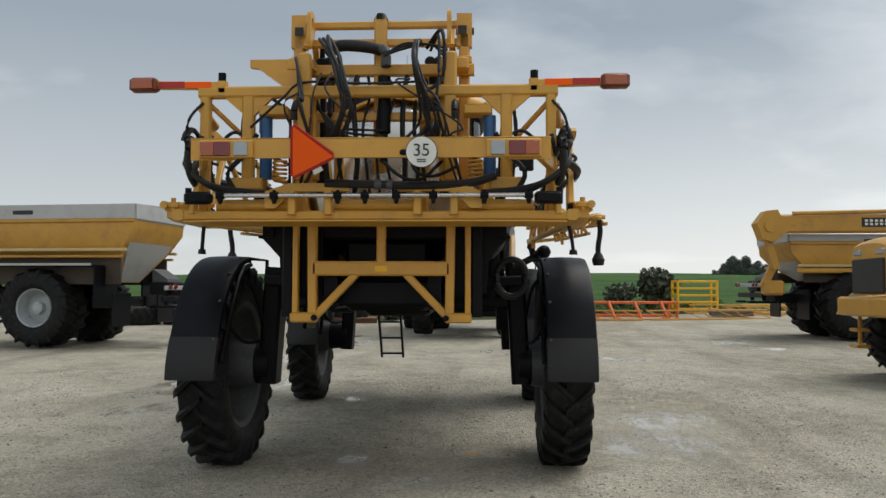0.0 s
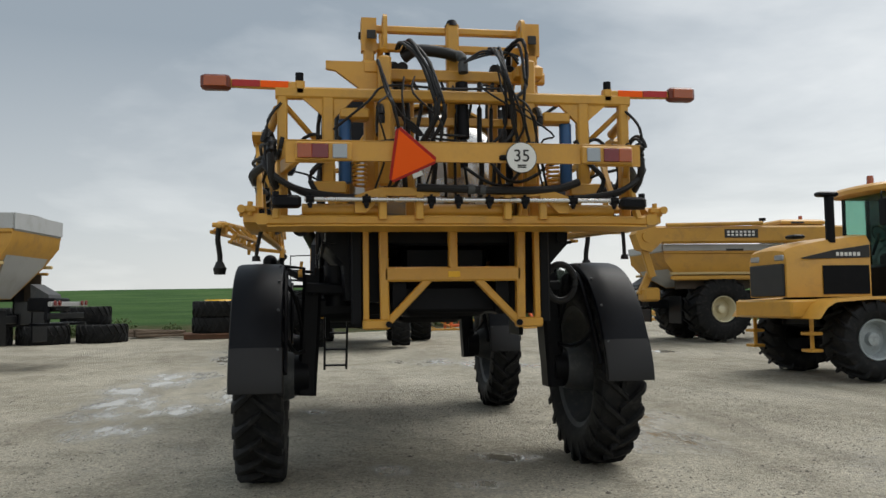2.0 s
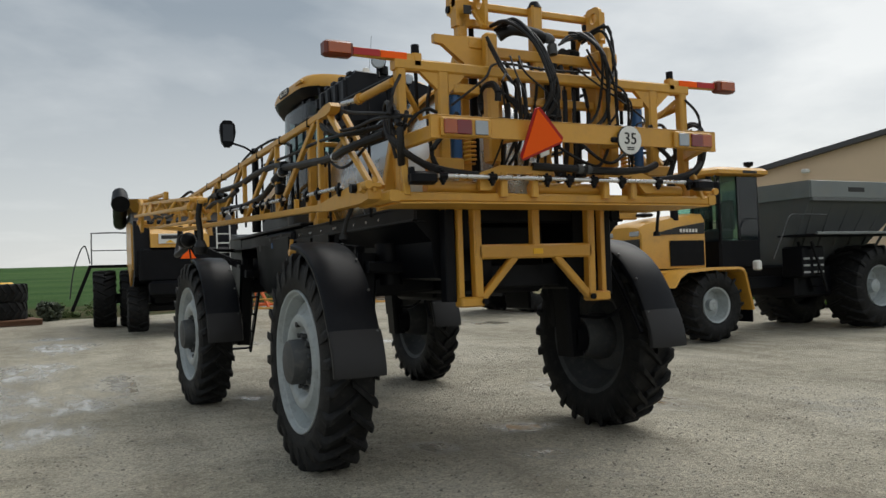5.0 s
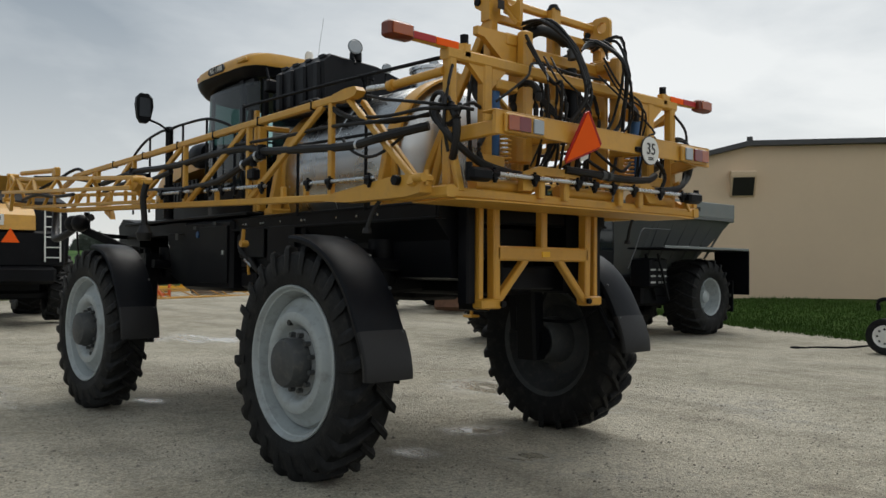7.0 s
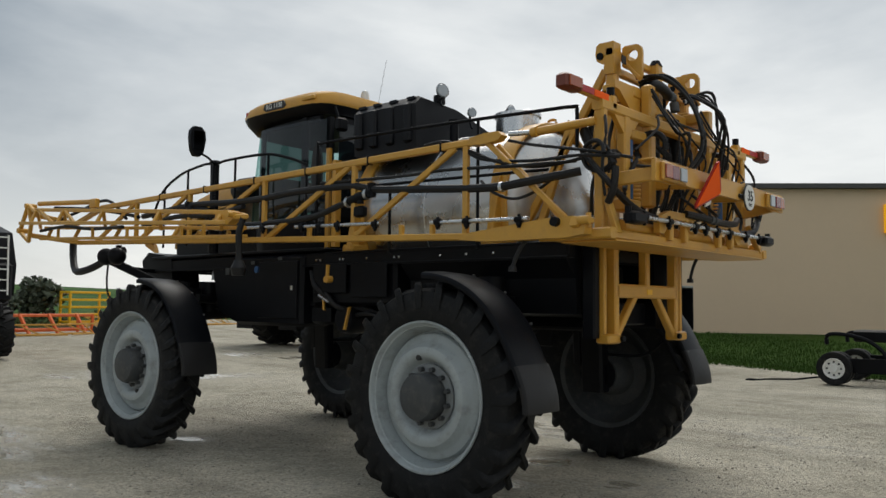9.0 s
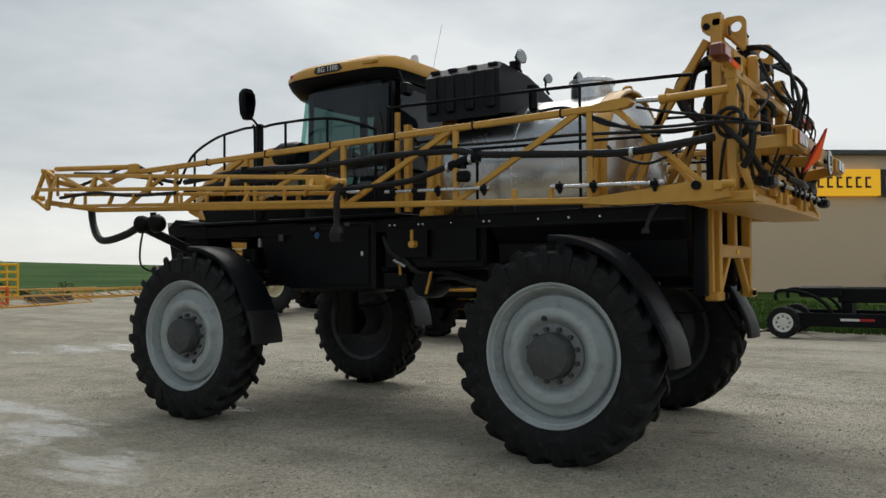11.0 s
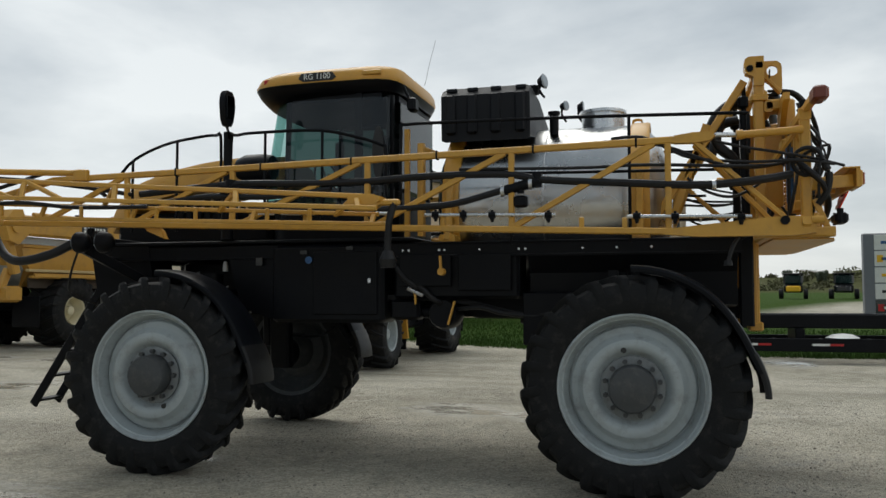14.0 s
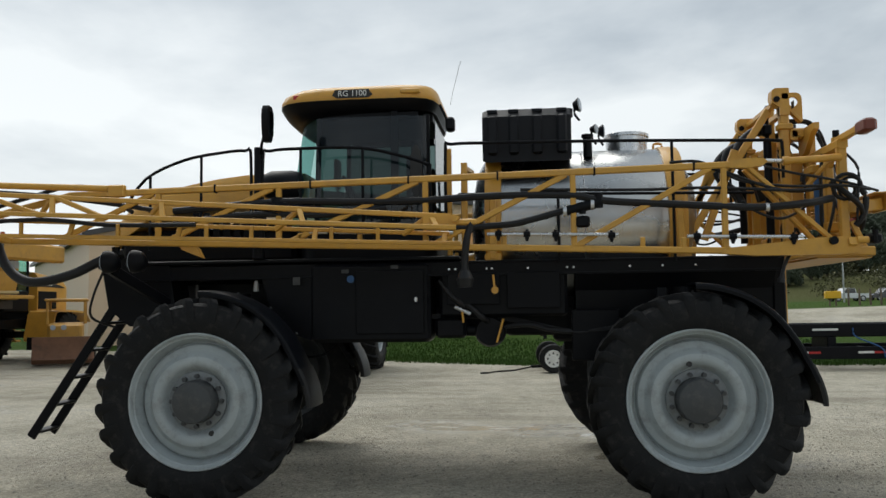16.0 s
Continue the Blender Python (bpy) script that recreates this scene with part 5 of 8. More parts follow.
# ---- rear lift mast and boom centre frame ----
ms = part("lift_mast", Shape().beam((-0.72, -1.15, 3.685), (0.72, -1.15, 3.685), 0.06, 0.055), YELLOW, sprayer, "tall yellow lift mast")
for s in (-1, 1):
    part("mast_post", Shape().beam((s * 0.66, -1.145, 2.15), (s * 0.66, -1.145, 3.60), 0.085, 0.09, Y), YELLOW, ms)
for s in (-1, 1):
    head = [(-1.18, 3.755), (-1.31, 3.755), (-1.345, 3.735), (-1.358, 3.70), (-1.358, 3.44), (-1.33, 3.44), (-1.24, 3.55), (-1.18, 3.58)]
    part("head_plate", Shape().holed(head, (-1.275, 3.665), 0.047, s * 0.53, s * 0.56), YELLOW, ms, "yellow head plate with a round hole")
    part("head_edge", Shape().beam((s * 0.56, -1.345, 3.46), (s * 0.56, -1.2, 3.62), 0.05, 0.03), YELLOW, ms)
    knob = [(-1.19, 3.50), (-1.19, 3.765), (-1.06, 3.765), (-1.03, 3.745), (-1.022, 3.67), (-1.035, 3.62), (-1.07, 3.60), (-1.10, 3.58), (-1.10, 3.50)]
    part("post_head", Shape().plate(knob, "x", s * 0.60, s * 0.72), YELLOW, ms, "yellow post head")
    part("head_pin", Shape().rod((s * 0.59, -1.07, 3.655), (s * 0.735, -1.07, 3.655), 0.03, 12), BLACK, ms)
    part("head_window", Shape().box((s * 0.645 - 0.035, -1.246, 3.58), (s * 0.645 + 0.035, -1.238, 3.65), 0.003), INK, ms)
    part("shoulder", Shape().box((s * 0.60 - 0.12, -1.37, 3.27), (s * 0.60 + 0.10, -1.19, 3.37), 0.015), YELLOW, ms)
    part("slide_column", Shape().box((s * 0.56 - 0.05, -1.455, 2.40), (s * 0.56 + 0.05, -1.365, 3.39), 0.015), YELLOW, ms)
    part("slide_column", Shape().beam((s * 0.34, -1.12, 2.2), (s * 0.34, -1.12, 3.3), 0.07, 0.08, Y), YELLOW, ms)
    for a, b in (((-1.03, 3.58), (-0.24, 2.36)), ((-0.70, 3.20), (-0.38, 2.32))):
        part("lift_link", Shape().beam((s * 0.56, *a), (s * 0.56, *b), 0.05, 0.07), YELLOW, ms)
for s in (-1, 1):
    part("side_plate", Shape().box((s * 0.50 - 0.02, -1.355, 2.43), (s * 0.50 + 0.02, -1.19, 3.16), 0.01), YELLOW, ms, "yellow side plate")
    part("guide_block", Shape().box((s * 0.66 - 0.06, -1.22, 3.36), (s * 0.66 + 0.06, -1.08, 3.42), 0.01), YELLOW, ms)
    part("lift_cylinder", Shape().rod((s * 0.50, -1.03, 2.35), (s * 0.50, -1.03, 3.30), 0.04, 12).rod((s * 0.50, -1.03, 3.3), (s * 0.50, -1.03, 3.55), 0.022, 10).box((s * 0.5 - 0.05, -1.07, 3.34), (s * 0.5 + 0.05, -0.98, 3.46), 0.02), BLACK, ms, "black lift cylinder")
    for k in range(2):
        o = 0.07 * k
        part("hydraulic_hose", Shape().tube([(s * (0.45 - o), -1.05, 3.42), (s * (0.46 - o), -0.88, 3.38), (s * (0.46 - o), -0.75 - o, 3.22), (s * (0.46 - o), -0.80, 3.03), (s * (0.45 - o), -0.93, 2.90), (s * (0.4 - o), -1.0, 2.72)], 0.045, 10), HOSE, ms, "thick black hose loop")
        part("hydraulic_hose", Shape().tube([(s * 0.60, -1.40 + 0.13 * math.cos(a) - 0.05, 2.88 + 0.11 * math.sin(a)) for a in [3.5 - 0.5 * i - 0.8 * k for i in range(8)]], 0.026, 8), HOSE, ms, "curled black hose")
part("mast_bar", Shape().beam((-0.60, -1.15, 3.54), (0.60, -1.15, 3.54), 0.06, 0.06), YELLOW, ms)
part("mast_bar", Shape().beam((-0.72, -1.22, 3.30), (0.74, -1.22, 3.30), 0.07, 0.09), YELLOW, ms)
part("mast_bar", Shape().beam((-0.5, -1.28, 2.92), (0.5, -1.28, 2.92), 0.06, 0.07), YELLOW, ms)
part("centre_post", Shape().beam((0, -1.20, 3.72), (0, -1.20, 2.5), 0.10, 0.09, Y), YELLOW, ms)
part("post_cap", Shape().rod((0, -1.2, 3.71), (0, -1.2, 3.76), 0.06, 12, 0.035), BLACK, ms)
part("tilt_cylinder", Shape().rod((0.045, -1.34, 3.22), (0.05, -1.36, 2.78), 0.05, 14).rod((0.05, -1.36, 2.78), (0.05, -1.38, 2.55), 0.03, 10), BLACK, ms, "black tilt cylinder")
drop_ = random.Random(21)
for k in range(9):
    x, e, d = -0.40 + 0.1 * k, drop_.uniform(-0.04, 0.04), drop_.uniform(-0.05, 0.05)
    part("hydraulic_hose", Shape().tube([(x + e, -1.22, 3.26 + e), (x + d, -1.30, 3.08), (x * 0.9 - d, -1.33 + e, 2.80 + d), (x * 0.95 + e, -1.30 - d, 2.56), (x + d, -1.24, 2.30)], drop_.choice((0.012, 0.016, 0.021)), 7), HOSE, ms, "black hydraulic hose hanging inside the mast")
wing = Shape().plate([(-1.00, 3.36), (-1.0, 3.30), (-0.93, 3.29), (-0.70, 3.12), (-0.55, 3.10), (-0.55, 3.36)], "y", -1.36, -1.31)
part("wing_bracket", wing, YELLOW, ms, "triangular yellow bracket")

# hanging lower frame
lf = Shape()
for s in (-1, 1):
    lf.beam((s * 0.555, -1.08, 2.14), (s * 0.545, -1.08, 1.34), 0.07, 0.09, Y)
    lf.beam((s * 0.69, -1.06, 2.12), (s * 0.69, -1.06, 1.36), 0.045, 0.07, Y)
    lf.beam((s * 0.20, -1.08, 1.70), (s * 0.53, -1.08, 1.36), 0.065, 0.06)
    lf.box((s * 0.615 - 0.105, -1.14, 1.315), (s * 0.615 + 0.105, -1.02, 1.395), 0.012)
lf.beam((-0.54, -1.08, 1.745), (0.54, -1.08, 1.745), 0.09, 0.115)
lf.beam((0, -1.08, 2.14), (0, -1.08, 1.75), 0.07, 0.08, Y)
low = part("lower_frame", lf, YELLOW, sprayer, "yellow hanging frame with diagonal struts")
part("warning_sticker", Shape().box((-0.045, -1.132, 1.72), (0.05, -1.126, 1.765), 0.002), SIGNYELLOW, low, "yellow sticker")
for s in (-1, 1):
    part("pivot_pin", Shape().rod((s * 0.52, -1.145, 1.355), (s * 0.52, -1.17, 1.355), 0.025, 12), BLACK, low)
    part("slide_rail", Shape().beam((s * 0.76, -1.0, 2.2), (s * 0.76, -1.0, 1.36), 0.09, 0.12, Y), BLACK, low, "black slide rail")

# boom centre frame
cf = Shape()
for z, y in ((2.125, -1.55), (2.125, -1.12)):
    cf.beam((-1.46, y, z), (1.46, y, z), 0.08, 0.07)
for s in (-1, 1):
    cf.beam((s * 1.46, -1.0, 2.13), (s * 1.46, -1.6, 2.13), 0.08, 0.08)
    cf.beam((s * 1.44, -1.38, 2.13), (s * 1.62, -1.38, 2.21), 0.07, 0.07)
for x in (-1.18, -0.7, -0.25, 0.25, 0.7, 1.18):
    cf.beam((x, -1.12, 2.13), (x, -1.58, 2.13), 0.05, 0.05)
centre = part("centre_frame", cf, YELLOW_B, sprayer, "yellow boom centre frame")
tray = Shape().plate([(-1.42, -1.15), (-1.42, -1.60), (-1.1, -1.66), (1.1, -1.66), (1.42, -1.60), (1.42, -1.15)], "z", 2.075, 2.085)
part("tray", tray, YELLOW_B, centre, "yellow underside tray")
for x0, x1 in ((-1.18, -0.62), (0.62, 1.18), (-0.3, 0.32)):
    part("roll_cylinder", Shape().rod((x0, -1.50, 2.205), (x1, -1.50, 2.205), 0.048, 14), YELLOW, centre, "yellow cylinder")
for s in (-1, 1):
    part("outer_post", Shape().beam((s * 1.32, -1.42, 2.16), (s * 1.32, -1.42, 3.10), 0.075, 0.08, Y), YELLOW_B, centre)
    part("inner_post", Shape().beam((s * 0.985, -1.42, 2.35), (s * 0.985, -1.42, 3.07), 0.09, 0.08, Y), YELLOW_B, centre)
    part("foot_brace", Shape().beam((s * 1.36, -1.58, 2.13), (s * 1.34, -1.48, 2.40), 0.05, 0.05), YELLOW_B, centre)
    part("gusset", Shape().plate([(s * 0.94, 3.06), (s * 0.78, 3.06), (s * 0.94, 2.9)], "y", -1.45, -1.41), YELLOW_B, centre)
    part("gusset", Shape().plate([(s * 1.03, 3.06), (s * 1.19, 3.06), (s * 1.03, 2.92)], "y", -1.45, -1.41), YELLOW_B, centre)
    part("foot_plate", Shape().box((s * 0.985 - 0.13, -1.50, 2.33), (s * 0.985 + 0.13, -1.36, 2.42), 0.01), YELLOW_B, centre)
    part("damper", Shape().rod((s * 0.86, -1.38, 2.42), (s * 0.86, -1.38, 2.90), 0.048, 14), BLUE, centre, "blue accumulator cylinder")
    sp = Shape().tube([(s * 0.75 + 0.05 * math.cos(a), -1.38 + 0.05 * math.sin(a), 2.40 + a * 0.0051) for a in [0.6 * k for k in range(95)]], 0.010, 5, 0)
    part("coil_spring", sp, YELLOW, centre, "yellow coil spring")
    part("spring_head", Shape().box((s * 0.78 - 0.12, -1.46, 2.90), (s * 0.78 + 0.1, -1.3, 2.98), 0.012), YELLOW_B, centre)
    a = Shape().plate([(s * 0.80, 2.175), (s * 0.80, 2.30), (s * 0.62, 2.36), (s * 0.18, 2.36), (s * 0.18, 2.30), (s * 0.60, 2.30), (s * 0.72, 2.175)], "y", -1.62, -1.57)
    part("arch_plate", a, YELLOW_B, centre)
    for x in (0.33, 0.60):
        part("arch_leg", Shape().beam((s * x, -1.6, 2.13), (s * x, -1.6, 2.31), 0.06, 0.06, Y), YELLOW_B, centre)
    part("corner_diagonal", Shape().beam((s * 1.30, -1.38, 3.0), (s * 1.05, -1.2, 2.75), 0.035, 0.035), YELLOW_B, centre)
part("top_beam", Shape().beam((-1.37, -1.42, 3.085), (1.37, -1.42, 3.085), 0.09, 0.085), YELLOW_B, centre)
cb = Shape().plate([(-1.285, 2.50), (-1.285, 2.645), (-1.275, 2.655), (1.275, 2.655), (1.285, 2.645), (1.285, 2.50), (0.98, 2.50), (0.95, 2.515), (-0.95, 2.515), (-0.98, 2.50)], "y", -1.83, -1.80)
lb = part("lamp_bar", cb, YELLOW, sprayer, "yellow rear lamp bar")
part("flange", Shape().box((-1.29, -1.83, 2.648), (1.29, -1.70, 2.66), 0.003), YELLOW, lb)
for s in (-1, 1):
    part("bar_bracket", Shape().beam((s * 1.2, -1.78, 2.56), (s * 1.32, -1.44, 2.52), 0.05, 0.1), YELLOW, lb)
    part("bar_bracket", Shape().beam((s * 0.5, -1.78, 2.58), (s * 0.5, -1.4, 2.6), 0.05, 0.1), YELLOW, lb)
    tl = part("tail_lamp", Shape().box((s * 1.025 - 0.195, -1.862, 2.508), (s * 1.025 + 0.195, -1.83, 2.642), 0.01), YELLOW, lb, "yellow tail lamp housing")
    for k, mat, name in ((0.115, AMBER, "amber lens"), (0.01, REDLENS, "red lens"), (-0.125, CLEARLENS, "white lens")):
        w = 0.05 if mat is not REDLENS else 0.058
        part("lens", Shape().box((s * (1.04 + k) - w, -1.878, 2.525), (s * (1.04 + k) + w, -1.862, 2.625), 0.006), mat, tl, name)
# slow-moving triangle, speed disc, marker arms
tri_pts = [(-0.516, 2.72), (-0.245, 2.520), (-0.553, 2.385)]
cxm, czm = sum(p[0] for p in tri_pts) / 3, sum(p[1] for p in tri_pts) / 3
big = []
for i in range(3):
    a, b, c = tri_pts[i], tri_pts[(i + 1) % 3], (cxm, czm)
    for q, k in ((tri_pts[i - 1], 0.12), (b, 0.12)):
        px, pz = a[0] + (a[0] - cxm) * 0.18, a[1] + (a[1] - czm) * 0.18
        big.append((px + (q[0] - a[0]) * k, pz + (q[1] - a[1]) * k))
tri = part("slow_vehicle_triangle", Shape().plate(big, "y", -1.875, -1.865), REFLECT_R, sprayer, "fluorescent orange triangle with dark red border")
part("triangle_face", Shape().plate([(cxm + (x - cxm) * 0.98, czm + (z - czm) * 0.98) for x, z in tri_pts], "y", -1.882, -1.876), REFLECT_O, tri, "fluorescent orange face")
part("white_label", Shape().beam((-0.40, -1.872, 2.412), (-0.335, -1.872, 2.44), 0.012, 0.03), WHITE, tri)
part("bracket", Shape().beam((-0.42, -1.865, 2.55), (-0.42, -1.83, 2.55), 0.06, 0.08), BLACK, tri)
# its top leans out over the lamp bar
tri.matrix_basis = pose(0, -1.85, 2.5, 26.5) @ Matrix.Diagonal((1, 1, 1.118, 1)) @ pose(0, 1.87, -2.5)
disc = part("speed_disc", Shape().rod((0.377, -1.862, 2.548), (0.377, -1.852, 2.548), 0.113, 36), INK, sprayer, "white speed disc with black figures")
part("disc_face", Shape().rod((0.377, -1.868, 2.548), (0.377, -1.862, 2.548), 0.107, 36), WHITE, disc, "white disc face")
words("figures", "35", 0.125, INK, pose(0.377, -1.871, 2.556, 90), disc, 0.002)
db = Shape()
for k, z in enumerate((2.492, 2.478)):
    db.box((0.345, -1.873, z - 0.004), (0.41, -1.867, z + 0.004), 0.001)
part("small_print", db, INK, disc, "small bars of print")
part("bracket", Shape().box((0.22, -1.85, 2.53), (0.34, -1.80, 2.57), 0.01), BLACK, disc)
for s in (-1, 1):
    arm = part("marker_arm", Shape().beam((s * 1.16, -1.43, 3.135), (s * 1.70, -1.43, 3.145), 0.05, 0.06), YELLOW, sprayer, "marker arm with red and orange reflector strips")
    part("orange_strip", Shape().box((s * 1.375 - 0.10, -1.463, 3.115), (s * 1.375 + 0.10, -1.457, 3.165), 0.002), REFLECT_O, arm, "orange reflector strip")
    part("red_strip", Shape().box((s * 1.58 - 0.10, -1.463, 3.118), (s * 1.58 + 0.10, -1.457, 3.168), 0.002), REFLECT_R, arm, "red reflector strip")
    hl = part("marker_lamp", Shape().box((s * 1.795 - 0.105, -1.50, 3.09), (s * 1.795 + 0.105, -1.40, 3.195), 0.015), LAMP_CASE, arm, "dark amber-brown marker lamp")
    part("lens", Shape().box((s * 1.795 - 0.08, -1.512, 3.105), (s * 1.795 + 0.08, -1.50, 3.18), 0.006), AMBER, hl, "amber lens")
    part("rubber_stop", Shape().rod((s * 1.195, -1.43, 3.16), (s * 1.195, -1.43, 3.235), 0.03, 12), BLACK, arm, "black rubber stop")
    part("arm_post", Shape().beam((s * 1.19, -1.43, 3.08), (s * 1.19, -1.43, 3.17), 0.07, 0.07, Y), YELLOW, arm)
# rear spray pipe with nozzles
sp = part("rear_spray_pipe", Shape().rod((-1.16, -1.66, 2.265), (1.18, -1.66, 2.265), 0.017, 10), STEEL, sprayer, "stainless rear spray pipe")
first = part("nozzle", nozzle_shape((0, 0, 0), X), BLACK, sp, "black nozzle body")
first.matrix_basis = pose(-0.72, -1.66, 2.265)
for x in (-0.25, -0.05, 0.18, 0.45, 0.82, -1.12, 1.14):
    copy_thing(first, pose(x, -1.66, 2.265))
for s in (-1, 1):
    part("end_valve", Shape().box((s * 1.28 - 0.10, -1.72, 2.20), (s * 1.28 + 0.10, -1.62, 2.29), 0.02).rod((s * 1.36, -1.66, 2.2), (s * 1.36, -1.66, 2.32), 0.025, 8), BLACK, sp, "black end valve")
for s in (-1, 1):
    tip = Shape().box((s * 1.56 - 0.06, -1.48, 2.19), (s * 1.56 + 0.06, -1.43, 2.24), 0.012).rod((s * 1.61, -1.50, 2.215), (s * 1.61, -1.41, 2.215), 0.03, 10).rod((s * 1.55, -1.455, 2.17), (s * 1.55, -1.455, 2.27), 0.02, 8)
    part("hinge_ear", tip, YELLOW_B, centre)

# hose bundles over the mast
hoses = []
sway = random.Random(3)
for k in range(5):
    o, d, e = 0.020 * k, sway.uniform(-0.03, 0.03), sway.uniform(-0.03, 0.03)
    hoses.append(Shape().tube([(-0.45 + o, -1.25, 3.50 + e), (-0.42 + o + d, -1.46, 3.50 + d), (-0.33 + o + e, -1.62, 3.34 + d), (-0.24 + o * 0.8 + d, -1.70, 3.10 + e), (-0.22 + o + e, -1.70, 2.9 + d), (-0.34 + o, -1.60, 2.66)], (0.014, 0.011, 0.015, 0.010, 0.013)[k], 7))
bend = random.Random(8)
for k in range(5):
    o, d, e = 0.03 * k, bend.uniform(-0.08, 0.08), bend.uniform(-0.06, 0.06)
    hoses.append(Shape().tube([(0.28 + o, -1.28, 3.52 - 0.02 * k), (0.33 + o + d, -1.46 + e, 3.49 + d * 0.5), (0.34 + o + d, -1.62 + d, 3.2 + e), (0.30 + o * 1.6 - d, -1.60 + e, 2.9 + d), (0.20 + o * 2.8, -1.54, 2.68)], (0.012, 0.018, 0.010, 0.015, 0.012)[k], 7))
hoses.append(Shape().tube([(-0.40, -1.28, 3.42), (-0.3, -1.33, 3.47), (-0.1, -1.33, 3.46), (0.02, -1.3, 3.44)], 0.045, 10))
for k in range(4):
    hoses.append(Shape().tube([(-0.5, -1.3, 3.0 + 0.03 * k), (-0.35, -1.48, 2.86 - 0.02 * k), (-0.2, -1.46, 2.70 + 0.03 * k), (0.05, -1.45, 2.66 + 0.04 * k)], 0.010, 6))
for k in range(3):
    hoses.append(Shape().tube([(0.05, -1.45, 3.35), (0.2, -1.4, 3.42 + 0.02 * k), (0.4, -1.38, 3.46), (0.5, -1.36, 3.38 + 0.03 * k)], 0.009, 6))
hoses.append(Shape().tube([(-0.95, -1.50, 2.8), (-0.7, -1.56, 3.0), (-0.55, -1.5, 3.14), (-0.1, -1.5, 3.13), (0.3, -1.5, 3.14)], 0.010, 6))
for sh in hoses:
    part("hydraulic_hose", sh, HOSE, ms, "black hydraulic hose over the mast")
tangle = random.Random(21)
for k in range(8):
    s = -1 if k % 3 else 1
    x0_, x1_ = s * tangle.uniform(0.25, 0.62), s * tangle.uniform(0.2, 0.7)
    a, b = tangle.uniform(-0.1, 0.1), tangle.uniform(-0.1, 0.1)
    sh = Shape().tube([(x0_, -1.47, 3.25 + a), (x0_ + a, -1.60 + b * 0.5, 3.05 + b), (x1_ - a, -1.72 + b * 0.4, 2.85 + a), (x1_, -1.66 + a * 0.5, 2.62 + b), (x1_ + s * 0.08, -1.55, 2.36)], tangle.choice((0.008, 0.010, 0.013)), 6)
    part("hydraulic_hose", sh, HOSE, ms, "black hydraulic hose behind the mast")
part("hose_elbow", Shape().tube([(-0.02, -1.3, 3.44), (0.05, -1.33, 3.43), (0.06, -1.35, 3.3)], 0.04, 10), HUB, ms, "grey hose elbow")
for s in (-1, 1):
    side = []
    for k in range(3):
        o = 0.035 * k
        side += [Shape().tube([(s * 1.38, -1.30, 2.75), (s * (1.42 + 0.01 * k), -1.52, 2.52), (s * (1.24 - o), -1.60, 2.36 - o * 0.6), (s * (0.95 - o), -1.60, 2.30 - o * 0.3), (s * 0.6, -1.58, 2.285)], 0.022, 8)]
    side += [Shape().tube([(s * 1.05, -1.5, 2.30), (s * 1.12, -1.5, 2.45), (s * 1.0, -1.47, 2.6), (s * 0.9, -1.5, 2.75)], 0.02, 8)]
    side += [Shape().tube([(s * 1.33, -1.46, 3.0), (s * 1.42, -1.52, 2.85), (s * 1.44, -1.5, 2.6), (s * 1.40, -1.5, 2.4)], 0.012, 6)]
    side += [Shape().tube([(s * 1.25, -1.3, 2.28), (s * 1.3, -1.35, 2.55), (s * 1.12, -1.4, 2.78), (s * 0.9, -1.45, 2.7), (s * 0.5, -1.55, 2.72)], 0.014, 6)]
    side += [Shape().tube([(s * 1.02, -1.36, 3.05), (s * 1.06, -1.33, 2.8), (s * 1.02, -1.33, 2.3)], 0.016, 6)]
    for sh in side:
        part("side_hose", sh, HOSE, centre, "black side hose")
mh = Shape().tube([(-0.35, -1.62, 2.36), (0.0, -1.66, 2.345), (0.3, -1.64, 2.34), (0.7, -1.6, 2.36), (0.9, -1.55, 2.42)], 0.03, 8)
mh.tube([(0.05, -1.4, 2.55), (0.2, -1.52, 2.42), (0.35, -1.52, 2.40), (0.5, -1.45, 2.55)], 0.014, 6)
mh.tube([(0.25, -1.4, 2.6), (0.32, -1.55, 2.45), (0.45, -1.55, 2.42), (0.62, -1.5, 2.5)], 0.014, 6)
part("feed_hose", mh, HOSE, centre, "black feed hose")
part("hose_coupling", Shape().rod((0.02, -1.66, 2.345), (0.07, -1.658, 2.344), 0.037, 10).rod((0.11, -1.656, 2.343), (0.15, -1.655, 2.342), 0.037, 10), HUB, centre, "grey hose couplings")
for s in (-1, 1):
    dr = Shape().tube([(s * 1.5, -0.9, 2.12), (s * 1.53, -0.84, 2.02), (s * 1.55, -0.8, 1.9)], 0.016, 8).rod((s * 1.55, -0.8, 1.91), (s * 1.55, -0.8, 1.87), 0.03, 10, 0.035)
    part("drop_nozzle", dr, HOSE, centre, "black drop nozzle")
loop = Shape().tube([(1.05 + 0.13 * math.cos(a), -0.55, 1.68 + 0.16 * math.sin(a)) for a in [6.28318 * k / 12 for k in range(13)]], 0.03, 8, 3)
part("hose_loop", loop, HOSE, sprayer, "black hose loop beside the rear leg")

# ---- building, signs and distance ----


def along(s, out=0.0, z=0.0):
    """A place on the workshop's front: s metres along it, out metres before it."""
    return Vector((26.2 + 0.6 * s - 0.8 * out, 10.8 - 0.8 * s - 0.6 * out, z))


